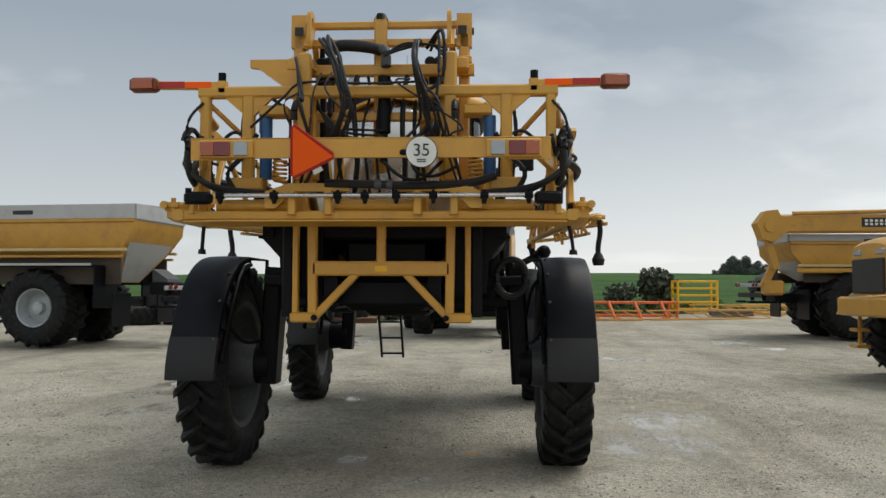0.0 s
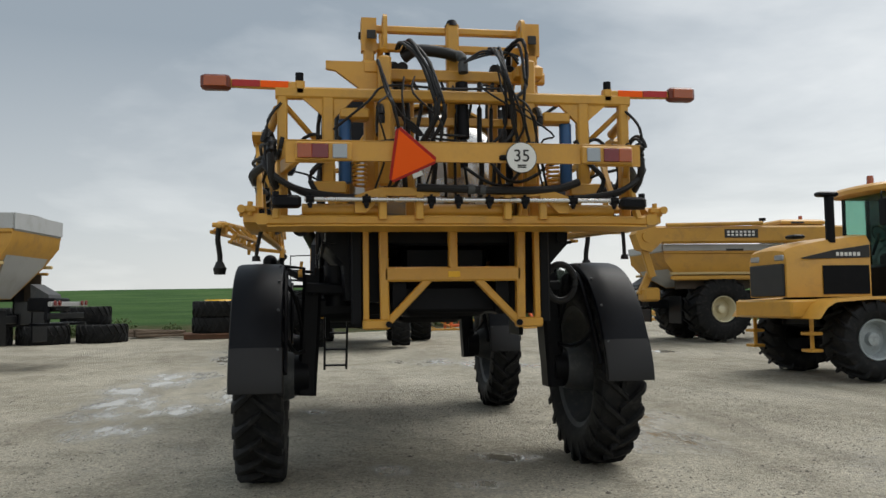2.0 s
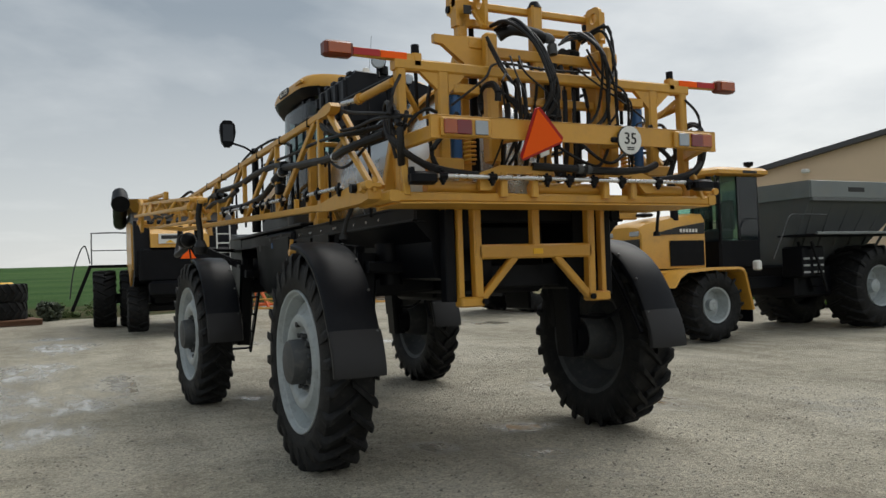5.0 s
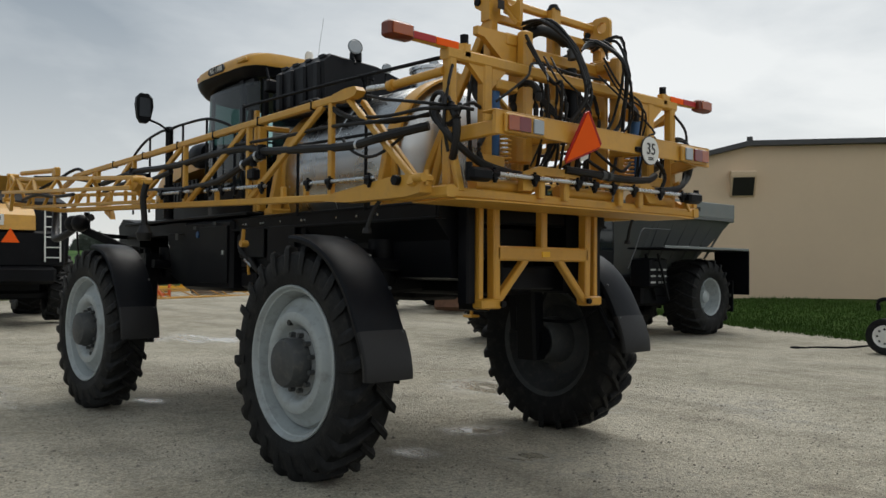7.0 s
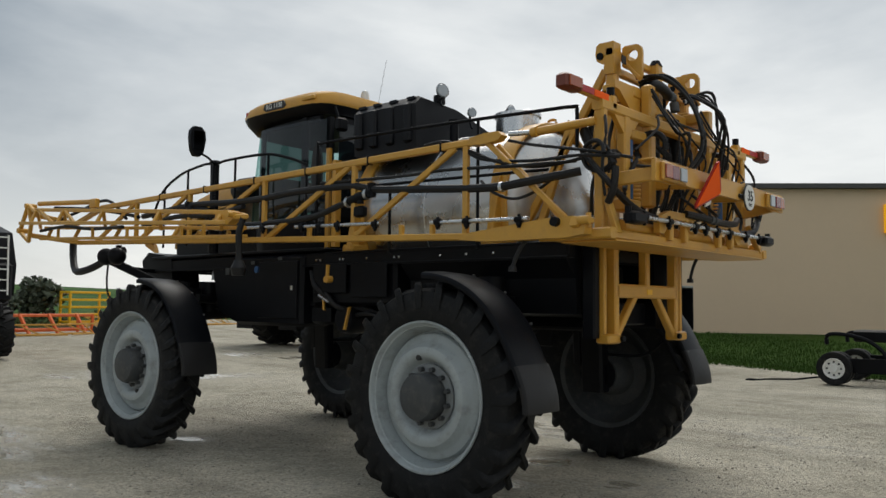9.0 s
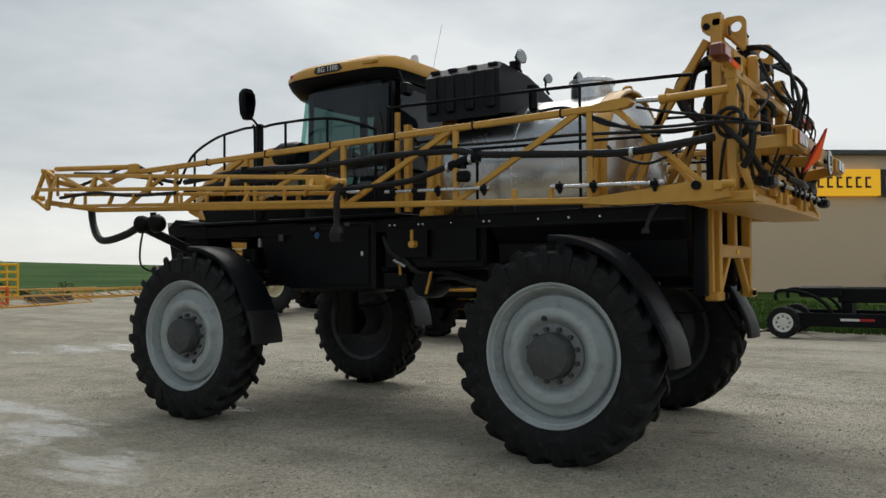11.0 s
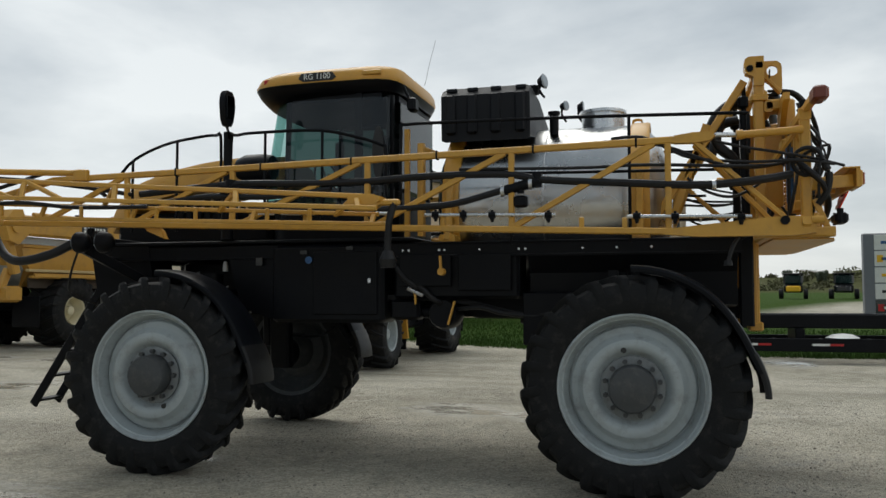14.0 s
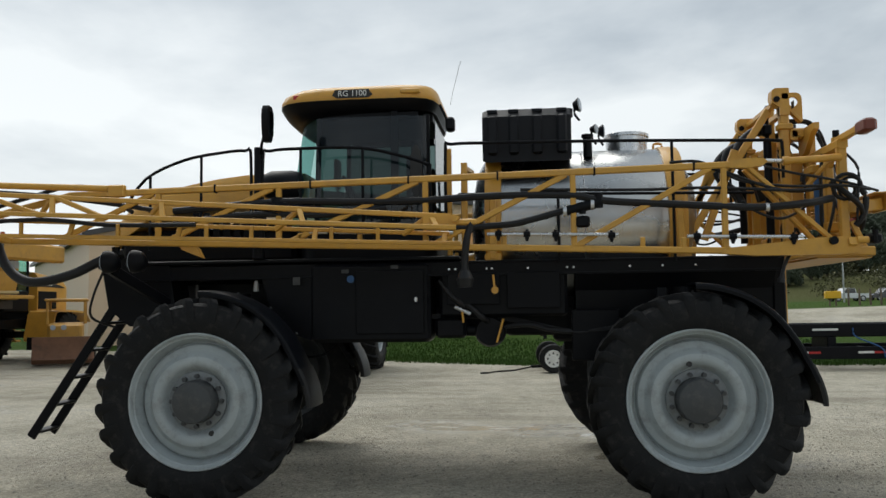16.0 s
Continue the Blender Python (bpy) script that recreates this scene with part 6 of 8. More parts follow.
def wall_shape(s0, s1, top, base=0.35):
    """Steel sheeting between s0 and s1 under the line top(s)."""
    pts = [s0] + [k for k in (-0.33,) if s0 < k < s1] + [s1]
    low = [along(a, 0.0, base) for a in pts] + [along(a, -0.25, base) for a in reversed(pts)]
    high = [along(a, 0.0, top(a) + 0.05) for a in pts] + [along(a, -0.25, top(a) + 0.05) for a in reversed(pts)]
    return Shape().loft([low, high])


def eave(s):
    return 6.62 if s > -0.33 else 6.62 + 0.235 * (s + 0.33)


workshop = thing("workshop_building", "long tan steel-clad workshop with a dark roof edge", "building")
part("front_wall", wall_shape(-9, 15, eave), SIDING, workshop, "tan ribbed steel wall", 6)
side = Shape().hull([[along(15, 0, 0.3), along(14.75, 0, 0.3), along(14.75, -24, 0.3), along(15, -24, 0.3)], [along(15, 0, 6.62), along(14.75, 0, 6.62), along(14.75, -24, 6.62), along(15, -24, 6.62)]])
part("side_wall", side, SIDING, workshop)
side = Shape().hull([[along(-9, -0.25, 0.3), along(-8.75, -0.25, 0.3), along(-8.75, -24, 0.3), along(-9, -24, 0.3)], [along(-9, -0.25, 4.58), along(-8.75, -0.25, 4.58), along(-8.75, -24, 4.58), along(-9, -24, 4.58)]])
part("side_wall", side, SIDING, workshop)
for (s0, z0), (s1, z1) in (((-9.3, 4.53), (-0.33, 6.64)), ((-0.33, 6.64), (15.3, 6.64))):
    part("roof", Shape().hull([[along(a, o, z + dz) for a, z in ((s0, z0), (s1, z1)) for dz in ((0.0, 0.2) if a == s0 else (0.2, 0.0))] for o in (0.35, -24)]), ROOFING, workshop, "dark metal roof edge")
part("ridge_vent", Shape().rod(along(-0.3, 0.2, 6.84), along(-0.3, 0.2, 7.0), 0.12, 8), ROOFING, workshop)
hood_pts = [(0, 5.66), (0.56, 5.60), (0.62, 5.56), (0.62, 5.36), (0.08, 4.62), (0, 4.62)]
vent = Shape().hull([[along(sv, o, z) for o, z in hood_pts] for sv in (-1.05, -0.10)])
vh = part("wall_vent", vent, SIDING, workshop, "tan sheet-metal vent hood")
part("vent_mouth", Shape().hull([[along(sv, o, z) for o, z in ((0.10, 4.68), (0.59, 5.35), (0.62, 5.33), (0.13, 4.66))] for sv in (-0.98, -0.17)]), INK, vh, "dark vent opening")
part("wall_light", Shape().box(along(-5.2, 0.3, 5.0) - Vector((0.12, 0.12, 0.08)), along(-5.2, 0.3, 5.0) + Vector((0.12, 0.12, 0.08)), 0.03), WHITE, workshop, "white wall light")
part("wall_tap", Shape().box(along(12.9, 0.1, 1.3) - Vector((0.1, 0.1, 0.1)), along(12.9, 0.1, 1.3) + Vector((0.1, 0.1, 0.1)), 0.03), WHITE, workshop)
board = thing("wall_sign", "yellow and black dealer sign on the tan wall", "sign")
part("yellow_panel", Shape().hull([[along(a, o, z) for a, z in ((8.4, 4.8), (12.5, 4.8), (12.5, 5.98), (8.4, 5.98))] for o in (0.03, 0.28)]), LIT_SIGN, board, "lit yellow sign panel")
part("black_panel", Shape().hull([[along(a, o, z) for a, z in ((12.51, 4.8), (14.4, 4.8), (14.4, 5.98), (12.51, 5.98))] for o in (0.03, 0.28)]), INK, board, "black sign panel")
for k in range(7):
    a = 9.15 + 0.44 * k
    for da, z0, z1, w in ((0.0, 5.15, 5.65, 0.09), (0.09, 5.15, 5.24, 0.18), (0.09, 5.56, 5.65, 0.16)):
        part("letter_bar", Shape().hull([[along(a + da, o, z0), along(a + da + w, o, z0), along(a + da + w, o, z1), along(a + da, o, z1)] for o in (0.281, 0.30)]), INK, board)
for k in range(3):
    a = 12.75 + 0.5 * k
    for da, z0, z1, w in ((0.0, 5.12, 5.68, 0.12), (0.12, 5.56, 5.68, 0.22)):
        part("letter_bar", Shape().hull([[along(a + da, o, z0), along(a + da + w, o, z0), along(a + da + w, o, z1), along(a + da, o, z1)] for o in (0.281, 0.30)]), WHITE, board)
bollard = thing("bollard", "yellow steel bollard at the building's corner", "bollard")
bp = along(15.4, 0.9)
part("post", Shape().rod((bp.x, bp.y, ground_z(bp.x, bp.y) - 0.1), (bp.x, bp.y, ground_z(bp.x, bp.y) + 1.25), 0.13, 14).rod((bp.x, bp.y, ground_z(bp.x, bp.y) + 1.25), (bp.x, bp.y, ground_z(bp.x, bp.y) + 1.32), 0.13, 14, 0.07), SIGNYELLOW, bollard)

pylon = thing("pylon_sign", "grey pylon sign with white panels beside the lot", "sign")
pz = ground_z(49, -13.5) - 0.1
part("slab", Shape().box((48.7, -14.9, pz), (49.3, -12.2, 5.4), 0.05), surface("grey_pylon_metal", (0.16, 0.17, 0.19), 0.45, vary=0.08), pylon, "grey pylon slab")
for k, mat in enumerate((WHITE, WHITE, WHITE, WHITE, CAR_DARK)):
    top_ = 5.30 - 1.03 * k
    p = part("panel", Shape().box((48.66, -14.87, top_ - 0.96), (48.71, -12.82, top_), 0.02), mat, pylon, "dark sign panel" if mat is CAR_DARK else "white sign panel")
    part("bar", Shape().box((48.64, -14.5, top_ - 0.58), (48.662, -13.2, top_ - 0.40), 0.01), (BLUE, BLUE, SIGNYELLOW, INK, WHITE)[k], p)
    if k in (1, 4):
        part("bar", Shape().box((48.64, -13.3, top_ - 0.70), (48.658, -12.95, top_ - 0.25), 0.01), SIGNYELLOW if k == 1 else REFLECT_R, p)

# ---- trees and shrubs ----
SCRUB = surface("olive_scrub", (0.105, 0.105, 0.045), 0.8, vary=0.4, scale=0.6)
# lightened leaf colour that carries the haze of the far trees
LEAF = surface("hazy_leaf", (0.078, 0.098, 0.062), 0.7, vary=0.45, scale=0.8)
WEED = surface("weed_leaf", (0.10, 0.14, 0.045), 0.75, vary=0.35, scale=2)
LEAF_B = surface("pale_leaf", (0.092, 0.115, 0.072), 0.7, vary=0.4, scale=0.8)
BARK = surface("bark", (0.10, 0.08, 0.06), 0.9, vary=0.3, scale=3)


def leaf_cloud(rng, blobs, count, size):
    """Many small leaf tufts scattered over clumps, with gaps between."""
    sh = Shape()
    for _ in range(count):
        c, r = blobs[rng.randrange(len(blobs))]
        d = Vector((rng.gauss(0, 1), rng.gauss(0, 1), rng.gauss(0, 1))).normalized()
        p = Vector(c) + Vector((d.x * r[0], d.y * r[1], d.z * r[2])) * (rng.random() ** 0.35)
        a, b = Vector((rng.gauss(0, 1), rng.gauss(0, 1), rng.gauss(0, 1))).normalized(), Vector((rng.gauss(0, 1), rng.gauss(0, 1), rng.gauss(0, 1)))
        b = a.cross(b).normalized()
        k = size * rng.uniform(0.6, 1.4)
        sh.add([p - a * k, p + b * k * 0.7, p + a * k, p - b * k * 0.7, p + a.cross(b) * k * 0.5], [(0, 1, 4), (1, 2, 4), (2, 3, 4), (3, 0, 4)])
    return sh


def build_tree(seed, height, width, leaf, tufts=1500):
    rng = random.Random(seed)
    t = thing("tree", "leafy roadside tree with a dense uneven crown", "tree", "trees beyond the lot")
    trunk = Shape().rod((0, 0, -0.3), (0.1, 0, height * 0.35), height * 0.028, 8, height * 0.018).rod((0.1, 0, height * 0.35), (0.2, 0.1, height * 0.8), height * 0.018, 8, height * 0.005)
    for k in range(6):
        a = k * 1.1 + rng.random()
        trunk.rod((0.1, 0, height * (0.3 + 0.06 * k)), (math.cos(a) * width * 0.35, math.sin(a) * width * 0.35, height * (0.5 + 0.07 * k)), height * 0.010, 6, height * 0.004)
    part("trunk", trunk, BARK, t, "brown trunk and limbs")
    blobs = []
    for k in range(20):
        a, rr = rng.uniform(0, 6.28), rng.uniform(0.05, 0.36) * width
        z = height * rng.uniform(0.14, 0.86)
        g = rng.uniform(0.16, 0.27) * width * (1.15 - abs(z / height - 0.55))
        blobs.append(((math.cos(a) * rr, math.sin(a) * rr, z), (g, g, g * 0.85)))
    part("crown", leaf_cloud(rng, blobs, tufts, height * 0.030), leaf, t, "green leafy crown", 180)
    return t


# haze of the air is mixed into this greyed leaf colour
LEAF_FAR = surface("hazy_distant_leaf", (0.085, 0.105, 0.085), 0.8, vary=0.3, scale=0.5)
elm = build_tree(14, 10.0, 11.0, LEAF_FAR, 3600)
elm.matrix_basis = pose(82, 266, ground_z(82, 266) - 0.8, 0, 0, 10) @ Matrix.Scale(0.7, 4)
oak, ash = build_tree(4, 11.0, 10.0, LEAF, 5200), build_tree(9, 9.0, 9.0, LEAF_B, 4600)
spots = random.Random(31)
rows = [(128, -40, 0.55), (131, -44.5, 0.5), (140, -50, 1.15), (146, -58, 1.1), (136, -56, 0.9), (150, -66, 1.2), (143, -70, 1.1), (158, -78, 1.2), (150, -88, 1.1), (160, -98, 1.2),
        (134, -24, 0.24), (136, -19, 0.2), (140, -33, 0.3)]
oak.matrix_basis = pose(138, -63, ground_z(138, -63), 0, 0, 30) @ Matrix.Scale(1.0, 4)
ash.matrix_basis = pose(134, -48, ground_z(134, -48) - 0.4, 0, 0, 80) @ Matrix.Scale(0.62, 4)
for k, (x, y, size) in enumerate(rows):
    src = oak if k % 2 else ash
    ob = copy_thing(src, pose(0, 0, 0))
    ob.matrix_basis = pose(x, y, ground_z(x, y) - 0.3, 0, 0, spots.uniform(0, 360)) @ Matrix.Scale(size, 4)
for x, y, size in [(68 + 2.7 * k, 258 + 1.6 * k + spots.uniform(-4, 4), (0.25, 0.35, 0.45, 0.6, 0.7, 0.62, 0.55, 0.45, 0.35)[k]) for k in range(9)]:
    ob = copy_thing(elm, pose(0, 0, 0))
    ob.matrix_basis = pose(x + 6, y, ground_z(x, y) - 0.9, 0, 0, spots.uniform(0, 360)) @ Matrix.Scale(size, 4)


def build_bushes():
    rng = random.Random(77)
    bank = []
    for k in range(130):
        x, y = rng.uniform(118, 146), rng.uniform(-100, -4)
        g = rng.uniform(0.4, 1.1) * (1.0 + 0.6 * smooth(-30, -55, y))
        bank.append(((x, y, ground_z(x, y) + g * 0.3), (g * 2.2, g * 2.4, g)))
    b = part("brush_bank", leaf_cloud(rng, bank, 15000, 0.22), SCRUB, label="olive green brush over the bank below the trees", sharp=180)
    tagged(b, category="brush", kind="stuff")
    weeds = []
    for k in range(46):
        x = rng.uniform(-17, 16)
        y = 26.2 + 0.48 * max(0, x) + rng.uniform(0.2, 2.5)
        g = rng.uniform(0.12, 0.42)
        weeds.append(((x, y, ground_z(x, y) + g * 0.7), (g * 1.5, g, g)))
    w = part("weeds", leaf_cloud(rng, weeds, 9000, 0.05), WEED, label="rough weeds along the gravel's edge", sharp=180)
    tagged(w, category="weeds", kind="stuff")
    for x, y, g in ((9.1, 33.2, 1.2), (7.4, 32.5, 0.8), (-3.0, 25.7, 0.5), (5.2, 29.8, 0.6)):
        z = ground_z(x, y)
        blobs = [((x + rng.uniform(-0.5, 0.5) * g, y + rng.uniform(-0.4, 0.4) * g, z + rng.uniform(0.3, 1.3) * g), (0.6 * g, 0.55 * g, 0.5 * g)) for _ in range(8)]
        s = part("shrub", leaf_cloud(rng, blobs, 900, 0.09 * (0.5 + g)), LEAF, label="green shrub at the field's edge", sharp=180)
        tagged(s, category="shrub", group="shrubs by the field")


build_bushes()


def lawn_blades():
    """Grass standing along the lawn's edge."""
    rng, sh = random.Random(12), Shape()
    for _ in range(26000):
        y = rng.uniform(-9, 11)
        x = 14.4 + 0.42 * min(max(y, 0.0), 12.0) + rng.random() ** 1.6 * 9.0 + rng.uniform(-0.5, 0.3)
        h, a = rng.uniform(0.05, 0.13), rng.uniform(0, 6.28)
        dx, dy, z = 0.022 * math.cos(a), 0.022 * math.sin(a), ground_z(x, y)
        sh.add([(x - dx, y - dy, z - 0.02), (x + dx, y + dy, z - 0.02), (x + rng.uniform(-0.05, 0.05), y + rng.uniform(-0.05, 0.05), z + h)], [(0, 1, 2)])
    mesh = bpy.data.meshes.new("lawn_grass")
    mesh.from_pydata(sh.v, [], sh.f)
    mesh.materials.append(surface("lawn_blade", (0.055, 0.105, 0.022), 0.8, vary=0.45, scale=1.5, gloss=0.1))
    tagged(new("lawn_grass", mesh), "short green lawn grass beside the gravel", "grass", kind="stuff")


lawn_blades()
for x, y, w, h in ((330, 560, 26, 5), (352, 566, 40, 3.5), (300, 575, 12, 7)):
    z = ground_z(x, y)
    shed = thing("farm_shed", "pale farm shed far off on the skyline", "shed", "sheds on the skyline")
    part("wall", Shape().box((x - w / 2, y - 5, z - 3), (x + w / 2, y + 5, z + h), 0.1), WHITE, shed, "pale wall")
    part("roof", Shape().plate([(y - 6, z + h), (y, z + h + 2.2), (y + 6, z + h)], "x", x - w / 2 - 0.5, x + w / 2 + 0.5), GALV, shed, "grey roof")


# ---- other machines in the yard ----


def fat_wheel(parent, at, r, half, rim_r, rim_mat, face, lugs=18):
    """A wide flotation tyre with its rim; face is the side (+1 or -1 along y) that looks outwards."""
    ob = part("wheel", tyre_shape(r, 0.06, half, rim_r), RUBBER, parent, "wide black flotation tyre")
    add_lugs(ob, r, r - 0.06, half, lugs)
    ob.matrix_basis = at @ pose(0, 0, 0, 0, 0, 90)
    prof = [(rim_r + 0.01, half * 0.86), (rim_r, half * 0.92), (rim_r - 0.03, half * 0.86), (rim_r - 0.06, half * 0.35), (rim_r * 0.8, half * 0.18), (rim_r * 0.5, half * 0.25), (rim_r * 0.34, half * 0.3), (rim_r * 0.32, half * 0.62), (rim_r * 0.2, half * 0.68), (0.0, half * 0.68)]
    part("rim", Shape().lathe([(a, face * o) for a, o in prof], 28), rim_mat, ob, "steel wheel rim")
    part("rim_back", Shape().lathe([(rim_r + 0.01, -face * half * 0.8), (rim_r - 0.05, -face * half * 0.5), (0.0, -face * half * 0.3)], 20), BLACK, ob)
    return ob


def spreader_truck(label, place, box_mat, top_mat, rim_mat, rear_r=0.95, beam=False, shelf=True, tractor=True, group="spreader trucks", front_axle=5.0, x0=-1.75, x1=2.55, top=(3.52, 3.16, 2.5), shelf_z=2.0, near=1, ledge_z=2.42, rear_rim=0.47):
    """A three-axle-wide field spreader: forward is +x, the rear axle at x = 0."""
    t = thing("spreader_truck", label, "spreader", group, place)
    F = front_axle
    fr = Shape()
    for s in (-1, 1):
        fr.beam((-1.9, s * 0.45, 1.12), (F + 0.6, s * 0.45, 1.12), 0.12, 0.26)
    for x in (-1.8, -0.8, 0.4, 1.4, 2.6, F):
        fr.beam((x, -0.5, 1.12), (x, 0.5, 1.12), 0.14, 0.2)
    fr.beam((0, -1.0, 0.95), (0, 1.0, 0.95), 0.22, 0.22).beam((F, -1.0, 0.78), (F, 1.0, 0.78), 0.2, 0.2)
    fr.box((0.9, -0.9, 0.75), (2.1, 0.9, 1.5), 0.06)
    part("frame", fr, BLACK, t, "black chassis")
    for s in (-1, 1):
        fat_wheel(t, pose(0, s * 1.05, rear_r), rear_r, 0.46, rear_rim, rim_mat, s)
    # hopper: a vee below, upright boards above
    zt, zb, zs = top
    if box_mat is OLD_YELLOW:
        low_z_ = ledge_z
        hop = Shape().hull([[(x0, -1.26, zb), (x1, -1.26, zb), (x1, 1.26, zb), (x0, 1.26, zb)], [(x0 + 0.04, -1.29, zb - 0.3), (x1, -1.29, zb - 0.3), (x1, 1.29, zb - 0.3), (x0 + 0.04, 1.29, zb - 0.3)],
                            [(x0 + 0.35, -1.22, low_z_), (x1, -1.22, low_z_), (x1, 1.22, low_z_), (x0 + 0.35, 1.22, low_z_)], [(x0 + 0.85, -0.5, 1.6), (x1 - 0.2, -0.5, 1.6), (x1 - 0.2, 0.5, 1.6), (x0 + 0.85, 0.5, 1.6)]])
    else:
        hop = Shape().hull([[(x0, -1.26, zb), (x1, -1.26, zb), (x1, 1.26, zb), (x0, 1.26, zb)], [(x0 + 0.06, -1.18, zb - 0.12), (x1 - 0.02, -1.18, zb - 0.12), (x1 - 0.02, 1.18, zb - 0.12), (x0 + 0.06, 1.18, zb - 0.12)], [(x0 + 0.75, -0.55, 1.85), (x1 - 0.15, -0.55, 1.85), (x1 - 0.15, 0.55, 1.85), (x0 + 0.75, 0.55, 1.85)], [(x0 + 0.85, -0.42, 1.45), (x1 - 0.2, -0.42, 1.45), (x1 - 0.2, 0.42, 1.45), (x0 + 0.85, 0.42, 1.45)]])
    h = part("hopper", hop, box_mat, t, "sloping hopper body")
    if box_mat is OLD_YELLOW:
        for s in (-1, 1):
            part("ledge", Shape().box((x0 + 0.2, s * 1.27 - 0.06, ledge_z - 0.06), (x1, s * 1.27 + 0.06, ledge_z + 0.02), 0.015), surface("faded_rail_paint", (0.55, 0.42, 0.2), 0.5, vary=0.1), h, "pale ledge rail")
            part("ledge", Shape().box((x0 + 0.3, s * 1.27 - 0.05, ledge_z - 0.22), (x1, s * 1.27 + 0.05, ledge_z - 0.15), 0.015), OLD_YELLOW, h)
            part("skirt", Shape().box((x0 + 0.4, s * 1.12 - 0.03, 1.55), (x1, s * 1.12 + 0.03, ledge_z - 0.2), 0.01), surface("dark_oily_panel", (0.05, 0.035, 0.022), 0.6, vary=0.3), h, "dark oily skirt panel")
        slope = Shape().hull([[(x0 - 0.01, -1.2, zb), (x0 - 0.01, 1.2, zb), (x0 + 0.02, 1.2, zb + 0.01), (x0 + 0.02, -1.2, zb + 0.01)], [(x0 + 0.30, -1.02, ledge_z), (x0 + 0.30, 1.02, ledge_z), (x0 + 0.36, 1.02, ledge_z), (x0 + 0.36, -1.02, ledge_z)], [(x0 + 0.82, -0.45, 1.62), (x0 + 0.82, 0.45, 1.62), (x0 + 0.88, 0.45, 1.62), (x0 + 0.88, -0.45, 1.62)]])
        part("end_slope", slope, top_mat, h, "sloping grey steel end")
    for s in (-1, 1):
        part("side_board", Shape().box((x0 - 0.02, s * 1.27 - 0.03, zb), (x1 + 0.02, s * 1.27 + 0.03, zt), 0.01), top_mat, h, "grey steel side board")
        part("rail", Shape().box((x0, s * 1.26 - 0.05, zb - 0.09), (x1, s * 1.26 + 0.05, zb + 0.01), 0.02), box_mat, h)
        for k in range(6):
            x = x0 + 0.08 + k * (x1 - x0 - 0.16) / 5
            if box_mat is not OLD_YELLOW:
                part("rib", Shape().beam((x * 0.93, s * 1.16, zb - 0.1), (x * 0.80, s * 0.62, 1.92), 0.05, 0.05, Y), box_mat, h)
        part("bar_print", Shape().box((0.2, s * 1.302 - 0.004, zt - 0.24), (0.75, s * 1.302 + 0.004, zt - 0.14), 0.002), INK, h, "short dark bar of print")
    for x, way in ((x0, -1), (x1, 1)):
        end = Shape().plate([(-1.27, zt), (1.27, zt), (1.26, zb), (-1.26, zb)], "x", x, x + way * 0.05)
        part("end_board", end, top_mat, h, "grey steel end board")
    part("tarp_bow", Shape().tube([(x0 + 0.1, -1.2, zt - 0.02), (x0 + 0.1, 0, zt + 0.05), (x0 + 0.1, 1.2, zt - 0.02)], 0.025, 6), top_mat, h)
    # spinner gear at the rear
    d = x0 + 1.75
    sp = Shape().box((-2.35, -0.42, 1.30), (-1.7, 0.42, 1.62), 0.03).rod((-2.25, -0.5, 0.98), (-2.25, -0.5, 1.04), 0.42, 16).rod((-2.25, 0.5, 0.98), (-2.25, 0.5, 1.04), 0.42, 16)
    sp.beam((-2.2, -0.5, 1.05), (-2.2, -0.5, 1.5), 0.1).beam((-2.2, 0.5, 1.05), (-2.2, 0.5, 1.5), 0.1).beam((-2.4, -1.05, 1.2), (-2.4, 1.05, 1.2), 0.08, 0.14)
    rear_end = [part("spinner", sp, BLACK, t, "dark spinner and conveyor gear")]
    rear_end.append(part("conveyor_chute", Shape().plate([(-2.15, 1.7), (-1.75, 1.95), (-1.75, 1.5), (-2.2, 1.45)], "y", -0.35, 0.35), HUB, t, "grey conveyor chute"))
    lb_ = part("light_bar", Shape().box((-2.52, -1.05, 1.42), (-2.44, 1.05, 1.53), 0.01), GALV, t, "grey lamp bar")
    for y in (-0.9, -0.65, 0.65, 0.9):
        part("lamp", Shape().rod((-2.53, y, 1.5), (-2.56, y, 1.5), 0.06, 12), REDLENS, lb_, "red rear lamp")
    rear_end.append(lb_)
    for y in (-1.08, 1.08):
        rear_end.append(part("mud_flap", Shape().box((-1.36, y - 0.42, 0.55), (-1.32, y + 0.42, 1.35), 0.01), BLACK, t))
    for ob in rear_end:
        ob.location.x = d
    if shelf:
        for s in (-1, 1):
            sf = Shape().box((-1.68, s * 1.1 - 0.5, shelf_z - 0.02), (2.3, s * 1.1 + 0.5, shelf_z + 0.03), 0.01).box((-1.70, s * 1.1 - 0.5, 0.98), (-1.65, s * 1.1 + 0.5, shelf_z), 0.01)
            part("rear_fender", sf, BLACK, t, "flat black rear fender")
            part("shelf_edge", Shape().box((-1.6, s * 1.62 - 0.02, shelf_z), (2.25, s * 1.62 + 0.02, shelf_z + 0.06), 0.008), top_mat, t)
            ld = Shape().beam((1.6, s * 1.3, 0.9), (2.05, s * 1.3, 2.0), 0.05, 0.06).beam((1.6, s * 0.95, 0.9), (2.05, s * 0.95, 2.0), 0.05, 0.06)
            for k in range(4):
                ld.beam((1.65 + 0.12 * k, s * 0.95, 1.0 + 0.28 * k), (1.65 + 0.12 * k, s * 1.3, 1.0 + 0.28 * k), 0.06, 0.03)
            part("steps", ld, BLACK, t, "black access steps")
